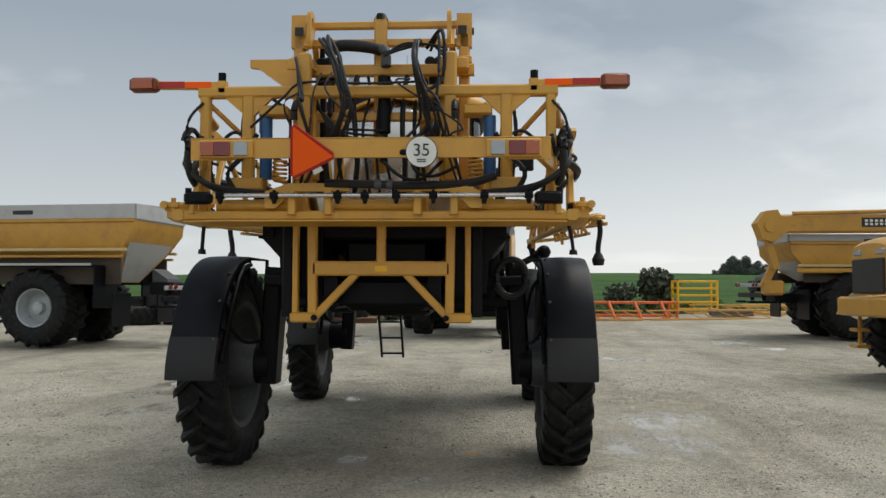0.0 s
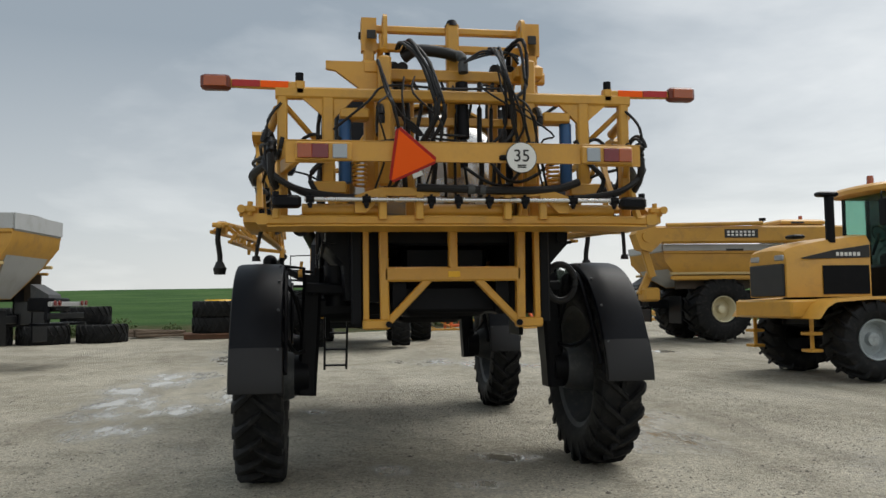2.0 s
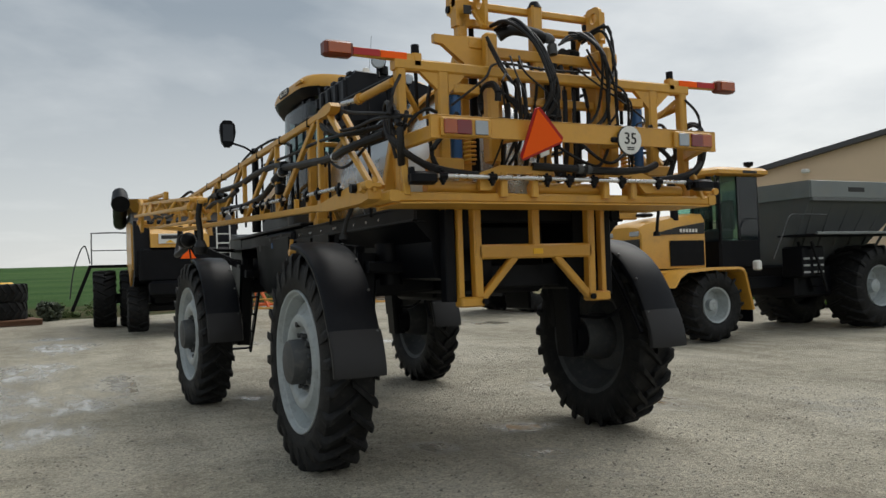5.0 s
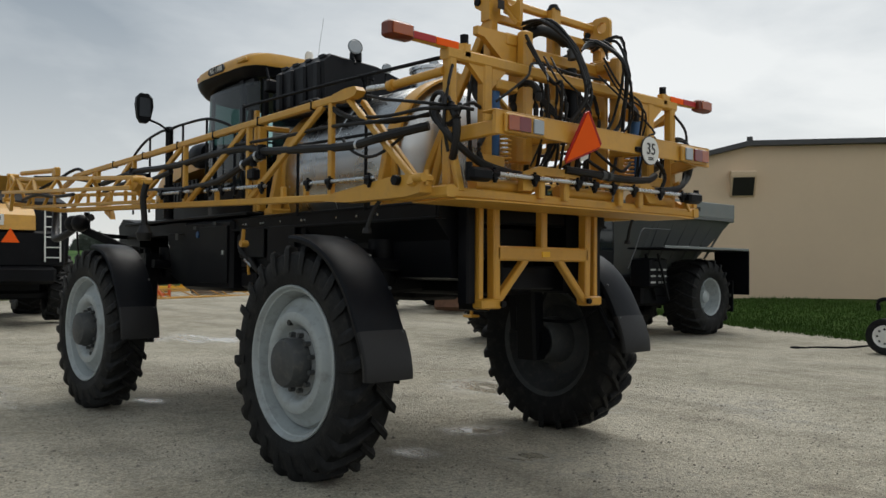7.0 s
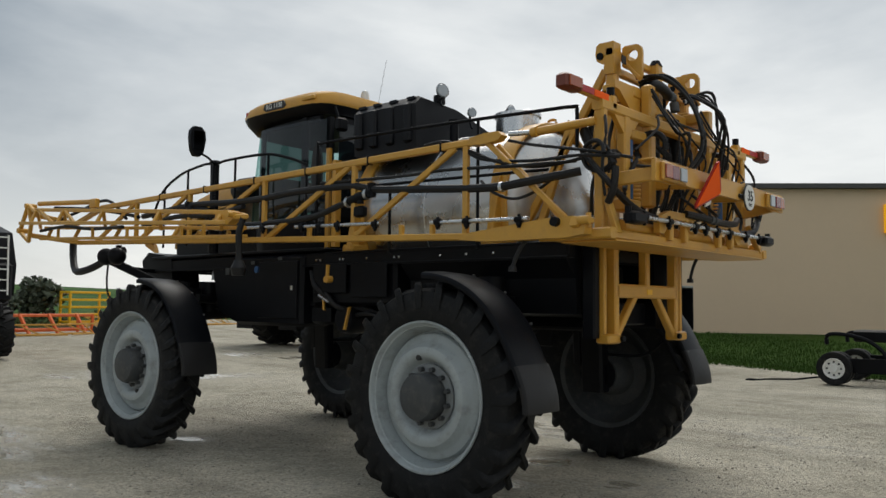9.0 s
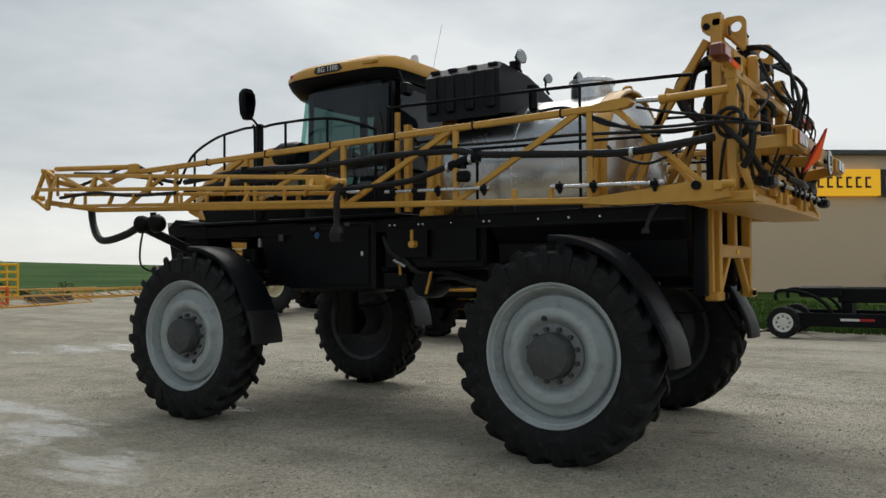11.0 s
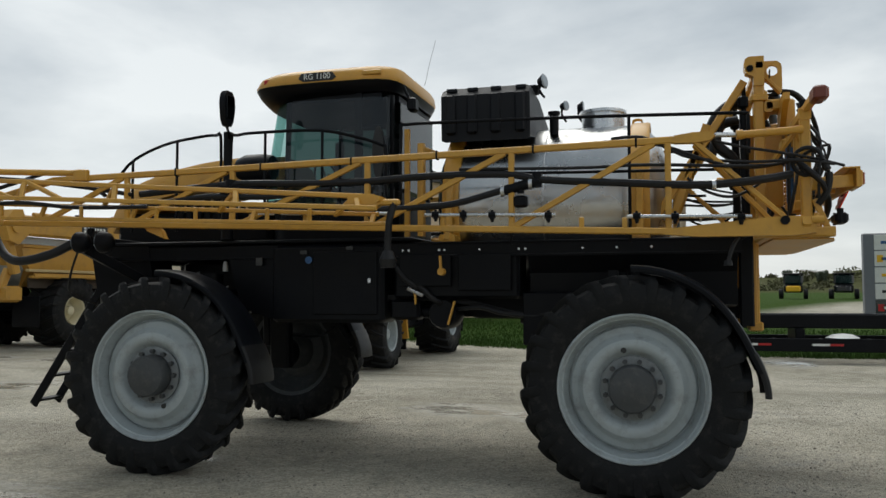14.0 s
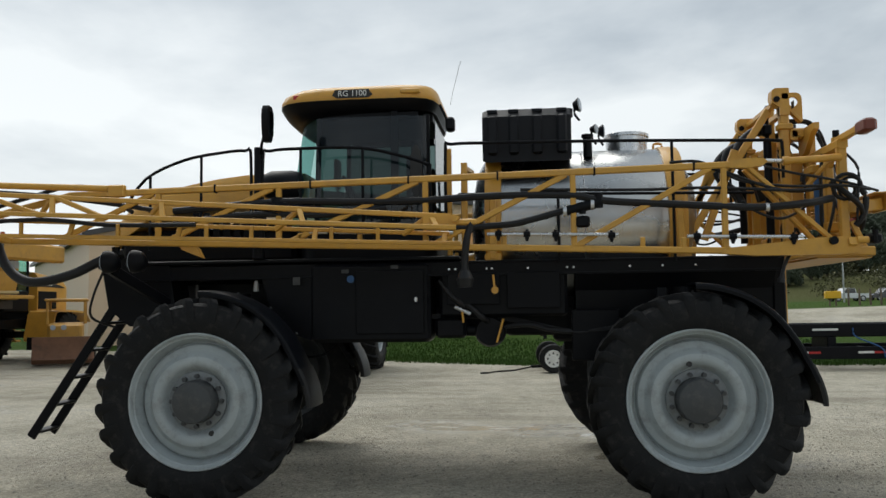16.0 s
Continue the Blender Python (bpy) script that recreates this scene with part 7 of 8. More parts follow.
            bx = Shape().box((1.5, s * 0.9 - 0.3, 1.2), (2.2, s * 0.9 + 0.3, 1.9), 0.04)
            part("battery_box", bx, BLACK, t)
            for row in range(3):
                for k, w in enumerate((0.16, 0.11, 0.2)):
                    part("pale_bar", Shape().box((1.56 + 0.22 * k, s * 1.204 - 0.004, 1.30 + 0.15 * row), (1.56 + 0.22 * k + w, s * 1.204 + 0.004, 1.345 + 0.15 * row), 0.001), GALV, t, "short pale bar of lettering")
            part("grab_rail", Shape().tube([(3.3, s * 1.35, 1.64), (3.02, s * 1.35, 2.1), (2.76, s * 1.35, 2.54), (2.4, s * 1.35, 2.58), (1.6, s * 1.35, 2.58)], 0.016, 6), HUB, t, "dark grey grab rail")
    if beam:
        bm_ = part("boom_beam", Shape().beam((-2.1, -1.45, 3.11), (3.9, -1.45, 3.14), 0.34, 0.50), OLD_YELLOW, t, "long yellow box boom along the top")
        hd_ = Shape().plate([(-2.6, 2.7), (-2.75, 3.12), (-2.5, 3.45), (-2.2, 3.48), (-1.9, 2.85), (-1.95, 2.9), (-2.3, 2.6)], "y", -1.7, -1.2).rod((-2.4, -1.75, 3.05), (-2.4, -1.15, 3.05), 0.16, 14)
        hd_.beam((-2.45, -1.45, 2.85), (-2.2, -1.5, 1.9), 0.24, 0.2).beam((-2.2, -1.3, 2.0), (-2.5, -1.3, 1.4), 0.16, 0.2).box((-2.5, -1.6, 1.2), (-2.0, -1.1, 1.6), 0.06)
        part("boom_head", hd_, OLD_YELLOW, bm_, "worn yellow boom head")
        part("name_plate", Shape().box((0.0, -1.632, 3.02), (1.05, -1.622, 3.27), 0.004), INK, bm_, "black name plate")
        letters = Shape()
        for row in (3.07, 3.16):
            for k in range(7):
                letters.box((0.08 + 0.13 * k, -1.637, row), (0.16 + 0.13 * k, -1.632, row + 0.06), 0.001)
        part("plate_print", letters, WHITE, bm_, "pale bars of lettering")
        rm = Shape().rod((-1.8, -1.66, 3.38), (1.2, -1.6, 3.45), 0.06, 10)
        part("boom_ram", rm, OLD_YELLOW, bm_)
        part("step_rail", Shape().box((-1.7, -1.66, 1.82), (2.4, -1.60, 1.92), 0.01), OLD_YELLOW, t)
    if not tractor:
        return t
    # tractor unit
    Y_ = YELLOW
    for s in (-1, 1):
        fat_wheel(t, pose(F, s * 1.12, 0.74), 0.74, 0.34, 0.36, RIM, s, 16)
        fd, rings = Shape(), []
        for x, z in ((F + 1.12, 1.18), (F + 0.98, 1.36), (F + 0.80, 1.46), (F + 0.1, 1.50), (F - 0.62, 1.50), (F - 0.74, 1.46), (F - 0.80, 1.36), (F - 0.98, 0.66)):
            rings.append([Vector((x, s * 0.62, z)), Vector((x, s * 1.48, z)), Vector((x + 0.01, s * 1.5, z - 0.05)), Vector((x + 0.04, s * 1.48, z - 0.06)), Vector((x + 0.04, s * 0.62, z - 0.06))])
        fd.loft(rings)
        part("front_fender", fd, Y_, t, "yellow front fender")
        part("mud_flap", Shape().box((F - 1.0, s * 1.08 - 0.35, 0.35), (F - 0.96, s * 1.08 + 0.35, 0.72), 0.01), BLACK, t)
        part("footstep", Shape().beam((F + 0.95, s * 0.95, 0.55), (F + 0.95, s * 0.95, 1.2), 0.06, 0.06, Y).box((F + 0.83, s * 0.95 - 0.15, 0.52), (F + 1.08, s * 0.95 + 0.15, 0.58), 0.01).box((F + 0.83, s * 0.95 - 0.15, 0.82), (F + 1.08, s * 0.95 + 0.15, 0.88), 0.01), Y_, t, "yellow footstep")
    hd = Shape()
    rings = []
    for x, w, z in ((F - 0.46, 0.70, 2.68), (F + 0.3, 0.70, 2.60), (F + 0.9, 0.68, 2.50), (F + 1.12, 0.66, 2.44), (F + 1.2, 0.64, 2.38)):
        rings.append([Vector((x, -w, 1.5)), Vector((x, w, 1.5)), Vector((x, w, z - 0.18)), Vector((x, w * 0.86, z - 0.04)), Vector((x, w * 0.4, z)), Vector((x, -w * 0.4, z)), Vector((x, -w * 0.86, z - 0.04)), Vector((x, -w, z - 0.18))])
    hood_ = part("hood", hd.loft(rings), Y_, t, "yellow engine hood")
    part("grille", Shape().box((F + 1.18, -0.58, 1.52), (F + 1.24, 0.58, 2.12), 0.02), INK, hood_, "black grille")
    for s in (-1, 1):
        part("head_lamp", Shape().box((F + 1.16, s * 0.42 - 0.15, 2.18), (F + 1.225, s * 0.42 + 0.15, 2.29), 0.02), CLEARLENS, hood_, "clear head lamp")
        part("side_panel", Shape().box((F - 0.42, s * 0.71 - 0.01, 1.55), (F + 0.52, s * 0.71 + 0.01, 2.08), 0.01), BLACK, hood_, "black engine side opening")
        part("stripe", Shape().plate([(F - 0.44, 2.22), (F - 0.44, 2.46), (F + 0.3, 2.36), (F + 0.95, 2.22), (F + 0.9, 2.2)], "y", s * 0.702, s * 0.716), INK, hood_, "black hood stripe")
        bars = Shape()
        for k in range(6):
            bars.box((F - 0.24 + 0.085 * k, s * 0.719 - 0.003, 2.25), (F - 0.18 + 0.085 * k, s * 0.719 + 0.003, 2.32), 0.001)
        part("stripe_print", bars, WHITE, hood_, "pale bars of lettering")
    part("bumper", Shape().box((F + 0.75, -0.98, 1.12), (F + 1.35, 0.98, 1.46), 0.04), Y_, t, "yellow front bumper")
    part("engine_base", Shape().box((F - 0.4, -0.6, 0.95), (F + 0.6, 0.6, 1.5), 0.04), BLACK, t)
    a, b, w = F - 2.1, F - 0.88, 0.72
    cb_ = part("cab", Shape().box((a, -w, 1.45), (b, w, 2.1), 0.05), BLACK, t, "dark glass cab with a yellow roof")
    for x in (a + 0.05, a + 0.62, b - 0.05):
        for s in (-1, 1):
            part("pillar", Shape().beam((x, s * (w - 0.03), 2.0), (x, s * (w - 0.05), 3.5), 0.06, 0.06, Y), BLACK, cb_)
    for s in (-1, 1):
        part("side_glass", Shape().box((a + 0.06, s * (w - 0.01) - 0.006, 2.0), (a + 0.66, s * (w - 0.01) + 0.006, 3.46), 0.002), DARKGLASS, cb_, "smoked door glass")
        part("side_glass", Shape().box((a + 0.66, s * (w - 0.04) - 0.006, 2.08), (b - 0.06, s * (w - 0.04) + 0.006, 3.46), 0.002), CLEARGLASS, cb_, "greenish side glass")
    part("windscreen", Shape().box((b - 0.035, 0.05 - w, 2.5), (b - 0.02, w - 0.05, 3.46), 0.002), CLEARGLASS, cb_, "greenish windscreen")
    part("rear_glass", Shape().box((a + 0.01, 0.05 - w, 2.1), (a + 0.025, w - 0.05, 3.46), 0.002), CLEARGLASS, cb_)
    part("operator_seat", Shape().box((a + 0.3, -0.26, 2.05), (a + 0.75, 0.26, 2.35), 0.05).box((a + 0.22, -0.25, 2.3), (a + 0.38, 0.25, 3.0), 0.05), SEAT, cb_)
    roof_ = Shape().loft([[Vector((x, y, z)) for x, y in ((a - 0.14 + k, -0.86 + k), (b + 0.12 - k, -0.86 + k), (b + 0.24 - k, -0.5), (b + 0.28 - k, 0.0), (b + 0.24 - k, 0.5), (b + 0.12 - k, 0.86 - k), (a - 0.14 + k, 0.86 - k))] for z, k in ((3.46, 0.08), (3.5, 0.0), (3.58, 0.0), (3.64, 0.07), (3.66, 0.3))])
    part("steering_wheel", Shape().tube([(b - 0.32 + 0.06 * math.sin(q), 0.19 * math.cos(q), 2.72 + 0.15 * math.sin(q)) for q in [0.52 * k for k in range(13)]], 0.014, 6, 2).rod((b - 0.32, 0, 2.72), (b - 0.15, 0, 2.3), 0.03, 8), BLACK, cb_, "black steering wheel")
    rf_ = part("roof", roof_, Y_, cb_, "yellow cab roof")
    for s in (-1, 1):
        part("roof_plate", Shape().box((a + 0.2, s * 0.862 - 0.005, 3.51), (a + 0.62, s * 0.862 + 0.005, 3.57), 0.004), INK, rf_, "dark roof plate")
    part("beacon", Shape().rod((b - 0.1, near * 0.1, 3.64), (b - 0.1, near * 0.1, 3.84), 0.07, 14, 0.06), AMBER, rf_, "amber beacon")
    part("roof_lamp", Shape().lathe([(0.0, 0.0), (0.03, 0.0), (0.03, 0.06), (0.1, 0.09), (0.11, 0.17), (0.0, 0.18)], 14, (a + 0.05, near * 0.5, 3.64), "z"), BLACK, rf_, "black roof lamp")
    part("roof_lamp", Shape().lathe([(0.0, 0.0), (0.1, 0.0), (0.1, 0.05), (0.0, 0.08)], 14, (b - 0.75, near * 0.3, 3.65), "z"), BLACK, rf_, "low black aerial dome")
    part("fluid_tank", Shape().box((F - 1.78, near * 0.95 - 0.08, 1.40), (F - 1.62, near * 0.95 + 0.08, 1.62), 0.03), WHITE, t, "white plastic fluid tank")
    part("exhaust_pipe", Shape().rod((F + 0.25, near * 0.58, 2.5), (F + 0.25, near * 0.58, 3.38), 0.085, 14).box((F + 0.10, near * 0.58 - 0.1, 3.36), (F + 0.5, near * 0.58 + 0.1, 3.45), 0.03), BLACK, t, "black exhaust pipe")
    part("mirror", Shape().box((F - 0.62, near * 0.95 - 0.1, 2.8), (F - 0.56, near * 0.95 + 0.1, 3.3), 0.02).tube([(b - 0.05, near * 0.72, 3.4), (F - 0.6, near * 0.9, 3.42), (F - 0.59, near * 0.95, 3.2)], 0.015), BLACK, t, "black mirror")
    part("exhaust_tip", Shape().box((F + 0.6, near * 0.2 - 0.15, 2.6), (F + 0.85, near * 0.2 + 0.15, 2.68), 0.03), BLACK, hood_, "black hood scoop")
    return t


def stand(x, y, turn):
    return pose(x, y, ground_z(x, y), 0, 0, turn)


DARKBOX = surface("dark_grey_hopper", (0.13, 0.14, 0.14), 0.5, metal=0.2, vary=0.15, scale=1.0, dirt=(0.2, 0.18, 0.15), dirt_amount=0.3)
spreader_truck("yellow field spreader truck with a grey steel hopper", stand(13.7, 6.95, 180), DARKBOX, surface("dull_grey_steel", (0.20, 0.22, 0.22), 0.5, metal=0.3, vary=0.12, scale=1.2, dirt=(0.26, 0.24, 0.2), dirt_amount=0.3), RIM, front_axle=5.04, x0=-1.45, x1=1.95, top=(3.35, 2.97, 2.28), shelf_z=2.13)
spreader_truck("worn yellow spreader truck with a long boom laid along its top", stand(11.32, 17.48, 0) @ Matrix.Scale(1.05, 4), OLD_YELLOW, GALV, surface("cream_rim_paint", (0.62, 0.56, 0.38), 0.5, vary=0.1), beam=True, front_axle=4.5, x1=2.2, top=(2.86, 2.66, 2.1), ledge_z=2.02, shelf=False, rear_rim=0.38)
spreader_truck("yellow spreader truck with a stainless hopper top", stand(-10.0, 13.42, 173.6), OLD_YELLOW, GALV, RIM, 0.97, x0=-2.5, x1=1.9)


def build_combine(place):
    """A combine harvester: forward is +x, front axle at x = 0."""
    c = thing("combine_harvester", "yellow and black combine harvester parked with its rear turned out", "combine", at=place)
    body = Shape().plate([(-4.4, 1.5), (-4.5, 2.2), (-4.1, 3.0), (-2.6, 3.35), (0.6, 3.4), (0.9, 2.6), (0.6, 1.5), (-1.0, 1.2), (-3.4, 1.2)], "y", -1.35, 1.35)
    b = part("body", body, BLACK, c, "black machine body")
    for s in (-1, 1):
        part("side_panel", Shape().plate([(-4.0, 1.7), (-3.8, 2.9), (-2.2, 3.1), (-0.6, 3.1), (-0.6, 1.9), (-1.9, 1.6), (-2.6, 1.25)], "y", s * 1.352, s * 1.40), YELLOW, b, "yellow hinged side panel")
        part("side_window", Shape().plate([(-0.5, 2.0), (-0.5, 3.1), (0.45, 3.1), (0.6, 2.3)], "y", s * 1.352, s * 1.37), BLACK, b)
        fat_wheel(c, pose(0, s * 1.25, 0.88), 0.88, 0.34, 0.44, SIGNYELLOW, s, 18)
        fat_wheel(c, pose(0, s * 2.05, 0.88), 0.88, 0.32, 0.44, SIGNYELLOW, s, 18)
        fat_wheel(c, pose(-3.6, s * 1.25, 0.62), 0.62, 0.26, 0.30, SIGNYELLOW, s, 16)
    rear = Shape().box((-4.62, -1.25, 1.35), (-4.38, 1.25, 2.25), 0.06)
    rr = part("rear_cover", rear, BLACK, c, "black rear cover")
    part("straw_chute", Shape().box((-4.9, -1.0, 0.95), (-4.2, 1.0, 1.38), 0.08), BLACK, c, "black straw chute")
    part("rear_hood", Shape().plate([(-4.66, 2.26), (-4.6, 2.62), (-4.2, 2.9), (-4.0, 2.9), (-4.0, 2.26)], "y", -0.55, 0.95), YELLOW, c, "yellow rear hood")
    part("triangle", Shape().plate([(-0.2, 1.95), (0.2, 1.95), (0.0, 2.3)], "x", -4.66, -4.64), REFLECT_O, rr, "fluorescent orange triangle")
    part("logo_plate", Shape().box((-4.69, 0.15, 2.36), (-4.665, 0.75, 2.62), 0.004), WHITE, c, "white badge plate")
    part("badge_bar", Shape().box((-4.697, 0.22, 2.48), (-4.691, 0.68, 2.58), 0.002), INK, c)
    part("logo_shape", Shape().plate([(0.34, 2.38), (0.58, 2.38), (0.46, 2.46)], "x", -4.70, -4.691), SIGNYELLOW, c)
    part("axle", Shape().beam((0, -1.9, 0.88), (0, 1.9, 0.88), 0.3, 0.3).beam((-3.6, -1.1, 0.65), (-3.6, 1.1, 0.65), 0.2, 0.2).box((-3.8, -0.9, 0.7), (0.4, 0.9, 1.3), 0.08), BLACK, c, "black axles and underside")
    aug = Shape().rod((0.6, 1.55, 3.25), (-3.6, 1.65, 3.75), 0.20, 16).rod((-3.6, 1.65, 3.75), (-4.1, 1.65, 3.45), 0.20, 16, 0.24)
    part("unloading_auger", aug, BLACK, c, "dark unloading auger tube folded back")
    cab_ = part("cab", Shape().box((0.9, -0.85, 1.9), (2.3, 0.85, 3.3), 0.1), BLACK, c, "dark glass cab")
    part("cab_roof", Shape().box((0.8, -0.95, 3.3), (2.5, 0.95, 3.5), 0.08), YELLOW, cab_, "yellow cab roof")
    part("side_glass", Shape().box((1.0, -0.86, 2.1), (2.2, -0.85, 3.2), 0.003), GLASS, cab_)
    st_ = Shape()
    for x in (0.9, 1.5):
        st_.beam((x, 3.0, 0.5), (x, 2.45, 1.9), 0.05, 0.10)
    for k in range(5):
        st_.beam((0.9, 2.96 - 0.11 * k, 0.6 + 0.28 * k), (1.5, 2.96 - 0.11 * k, 0.6 + 0.28 * k), 0.12, 0.03)
    part("steps", st_, BLACK, c, "black cab steps")
    part("platform", Shape().box((0.6, 1.2, 1.86), (1.7, 2.5, 1.94), 0.02), BLACK, c, "black cab platform")
    rl = Shape().tube([(0.7, 2.4, 1.95), (0.7, 2.4, 2.85), (0.7, 2.3, 2.95), (0.7, 1.4, 2.95), (0.7, 1.3, 2.85), (0.7, 1.3, 1.95)], 0.022, 6).tube([(0.7, 2.4, 2.4), (0.7, 1.3, 2.4)], 0.018, 6, 0)
    rl.tube([(0.85, 3.05, 0.9), (0.85, 2.95, 1.7), (0.85, 2.75, 2.35), (0.85, 2.62, 2.55), (0.85, 2.55, 2.45), (0.85, 2.45, 2.0)], 0.022, 6)
    part("handrail", rl, HUB, c, "dark grey handrail")
    rl = Shape()
    for y in (-1.1, -0.75):
        rl.beam((-4.75, y, 1.5), (-4.65, y, 2.9), 0.035, 0.035, Y)
    for k in range(6):
        rl.beam((-4.74 + 0.018 * k, -1.1, 1.6 + 0.25 * k), (-4.74 + 0.018 * k, -0.75, 1.6 + 0.25 * k), 0.03, 0.03)
    part("rear_ladder", rl, WHITE, c, "pale rear ladder")
    part("grain_tank", Shape().hull([[(-2.2, -1.2, 3.3), (0.5, -1.2, 3.3), (0.5, 1.2, 3.3), (-2.2, 1.2, 3.3)], [(-2.5, -1.5, 3.75), (0.8, -1.5, 3.75), (0.8, 1.5, 3.75), (-2.5, 1.5, 3.75)]]), OLD_YELLOW, c, "flared yellow grain tank")


build_combine(stand(0.5, 20.6, 86))


def loose_tyre(x, y, z, r, half, label, group, rim=None):
    t = thing("loose_tyre", label, "tyre", group, pose(x, y, ground_z(x, y) + z))
    o = part("tyre", tyre_shape(r, 0.04, half, r * 0.55), RUBBER, t)
    add_lugs(o, r, r - 0.04, half, 20)
    o.matrix_basis = pose(0, 0, half, 0, 90, 0)
    if rim:
        q = part("rim", Shape().lathe([(0, 0.06), (r * 0.5, 0.06), (r * 0.56, 0.0), (r * 0.56, -0.2), (0, -0.2)], 24, (0, 0, half * 2), "z"), rim, t, "yellow rim")
    return t


pallet = thing("pallet", "red steel pallet on the gravel under stacked tyres", "pallet", at=stand(-4.6, 24.2, 8))
for k in range(5):
    part("slat", Shape().box((-1.2, -0.95 + 0.42 * k, 0.14), (1.25, -0.70 + 0.42 * k, 0.20), 0.01), RUST, pallet)
for y in (-0.8, 0.0, 0.8):
    part("runner", Shape().box((-1.2, y - 0.06, 0.0), (1.25, y + 0.06, 0.14), 0.01), RUST, pallet)
loose_tyre(-4.6, 24.2, 0.20, 0.93, 0.29, "large black tractor tyre laid flat on a pallet", "stacked tyres")
loose_tyre(-4.58, 24.2, 0.79, 0.93, 0.29, "large black tractor tyre with a yellow rim atop another", "stacked tyres", SIGNYELLOW)
for x, y, z in ((-8.4, 23.0, 0), (-10.2, 22.5, 0), (-11.9, 22.0, 0), (-9.1, 23.6, 0.62), (-10.9, 22.6, 0.62)):
    loose_tyre(x, y, z, 0.86, 0.31, "used black farm tyre lying flat in a pile", "pile of tyres")


def build_rack(name, label, x, y, turn, mat, w, d, h, bars):
    r = thing(name, label, "rack", at=stand(x, y, turn))
    for sx in (-w / 2, w / 2):
        for sy in (-d / 2, d / 2):
            part("post", Shape().beam((sx, sy, 0), (sx, sy, h), 0.1, 0.1, Y), mat, r)
    for k in range(bars):
        z = 0.15 + (h - 0.2) * k / max(1, bars - 1)
        for sy in (-d / 2, d / 2):
            part("bar", Shape().beam((-w / 2, sy, z), (w / 2, sy, z), 0.08, 0.1), mat, r)
        for sx in (-w / 2, w / 2):
            part("bar", Shape().beam((sx, -d / 2, z), (sx, d / 2, z), 0.08, 0.1), mat, r)
    return r


build_rack("steel_rack", "yellow welded steel rack at the edge of the field", 10.75, 31.8, 8, SIGNYELLOW, 1.9, 0.7, 1.5, 5)
low_rack = build_rack("blade_frame", "orange welded frame lying at the edge of the field", 6.7, 27.4, 6, ORANGE, 4.2, 1.0, 0.75, 2)
for k in range(4):
    part("shank", Shape().beam((-1.9 + 1.1 * k, -0.5, 0.75), (-1.7 + 1.1 * k, -0.9, 0.0), 0.12, 0.1), ORANGE, low_rack)


def loose_boom(x, y, turn, length):
    b = thing("spare_boom", "yellow truss boom lying on the gravel", "boom", "spare booms", stand(x, y, turn))
    for yy, zz in ((0, 0.42), (-0.3, 0.06), (0.3, 0.06)):
        part("chord", Shape().beam((0, yy, zz), (length, yy, zz), 0.06, 0.06), YELLOW_B, b)
    n = int(length / 0.8)
    for k in range(n):
        a = length * k / n
        part("brace", Shape().beam((a, 0, 0.42), (a + length / n, 0.3 if k % 2 else -0.3, 0.06), 0.04, 0.04), YELLOW_B, b)


loose_boom(11.6, 29.6, 14, 7.0)
loose_boom(12.6, 30.6, 2, 6.0)
loose_boom(10.2, 30.6, 20, 6.5)
loose_boom(3.2, 26.2, -6, 4.0)
loose_boom(7.4, 26.2, 22, 6.0)
for k, (x, y) in enumerate(((11.6, 29.0), (-6.8, 25.0), (-7.6, 25.4))):
    d = thing("timber_pile", "dark weathered timber heap beside the gravel", "timber", "timber heaps", stand(x, y, 20 * k))
    for j in range(6):
        part("plank", Shape().beam((-0.9, -0.3 + 0.13 * j, 0.1 + 0.1 * (j % 3)), (0.9, -0.25 + 0.1 * j, 0.1 + 0.12 * (j % 2)), 0.14, 0.1), WOOD, d)


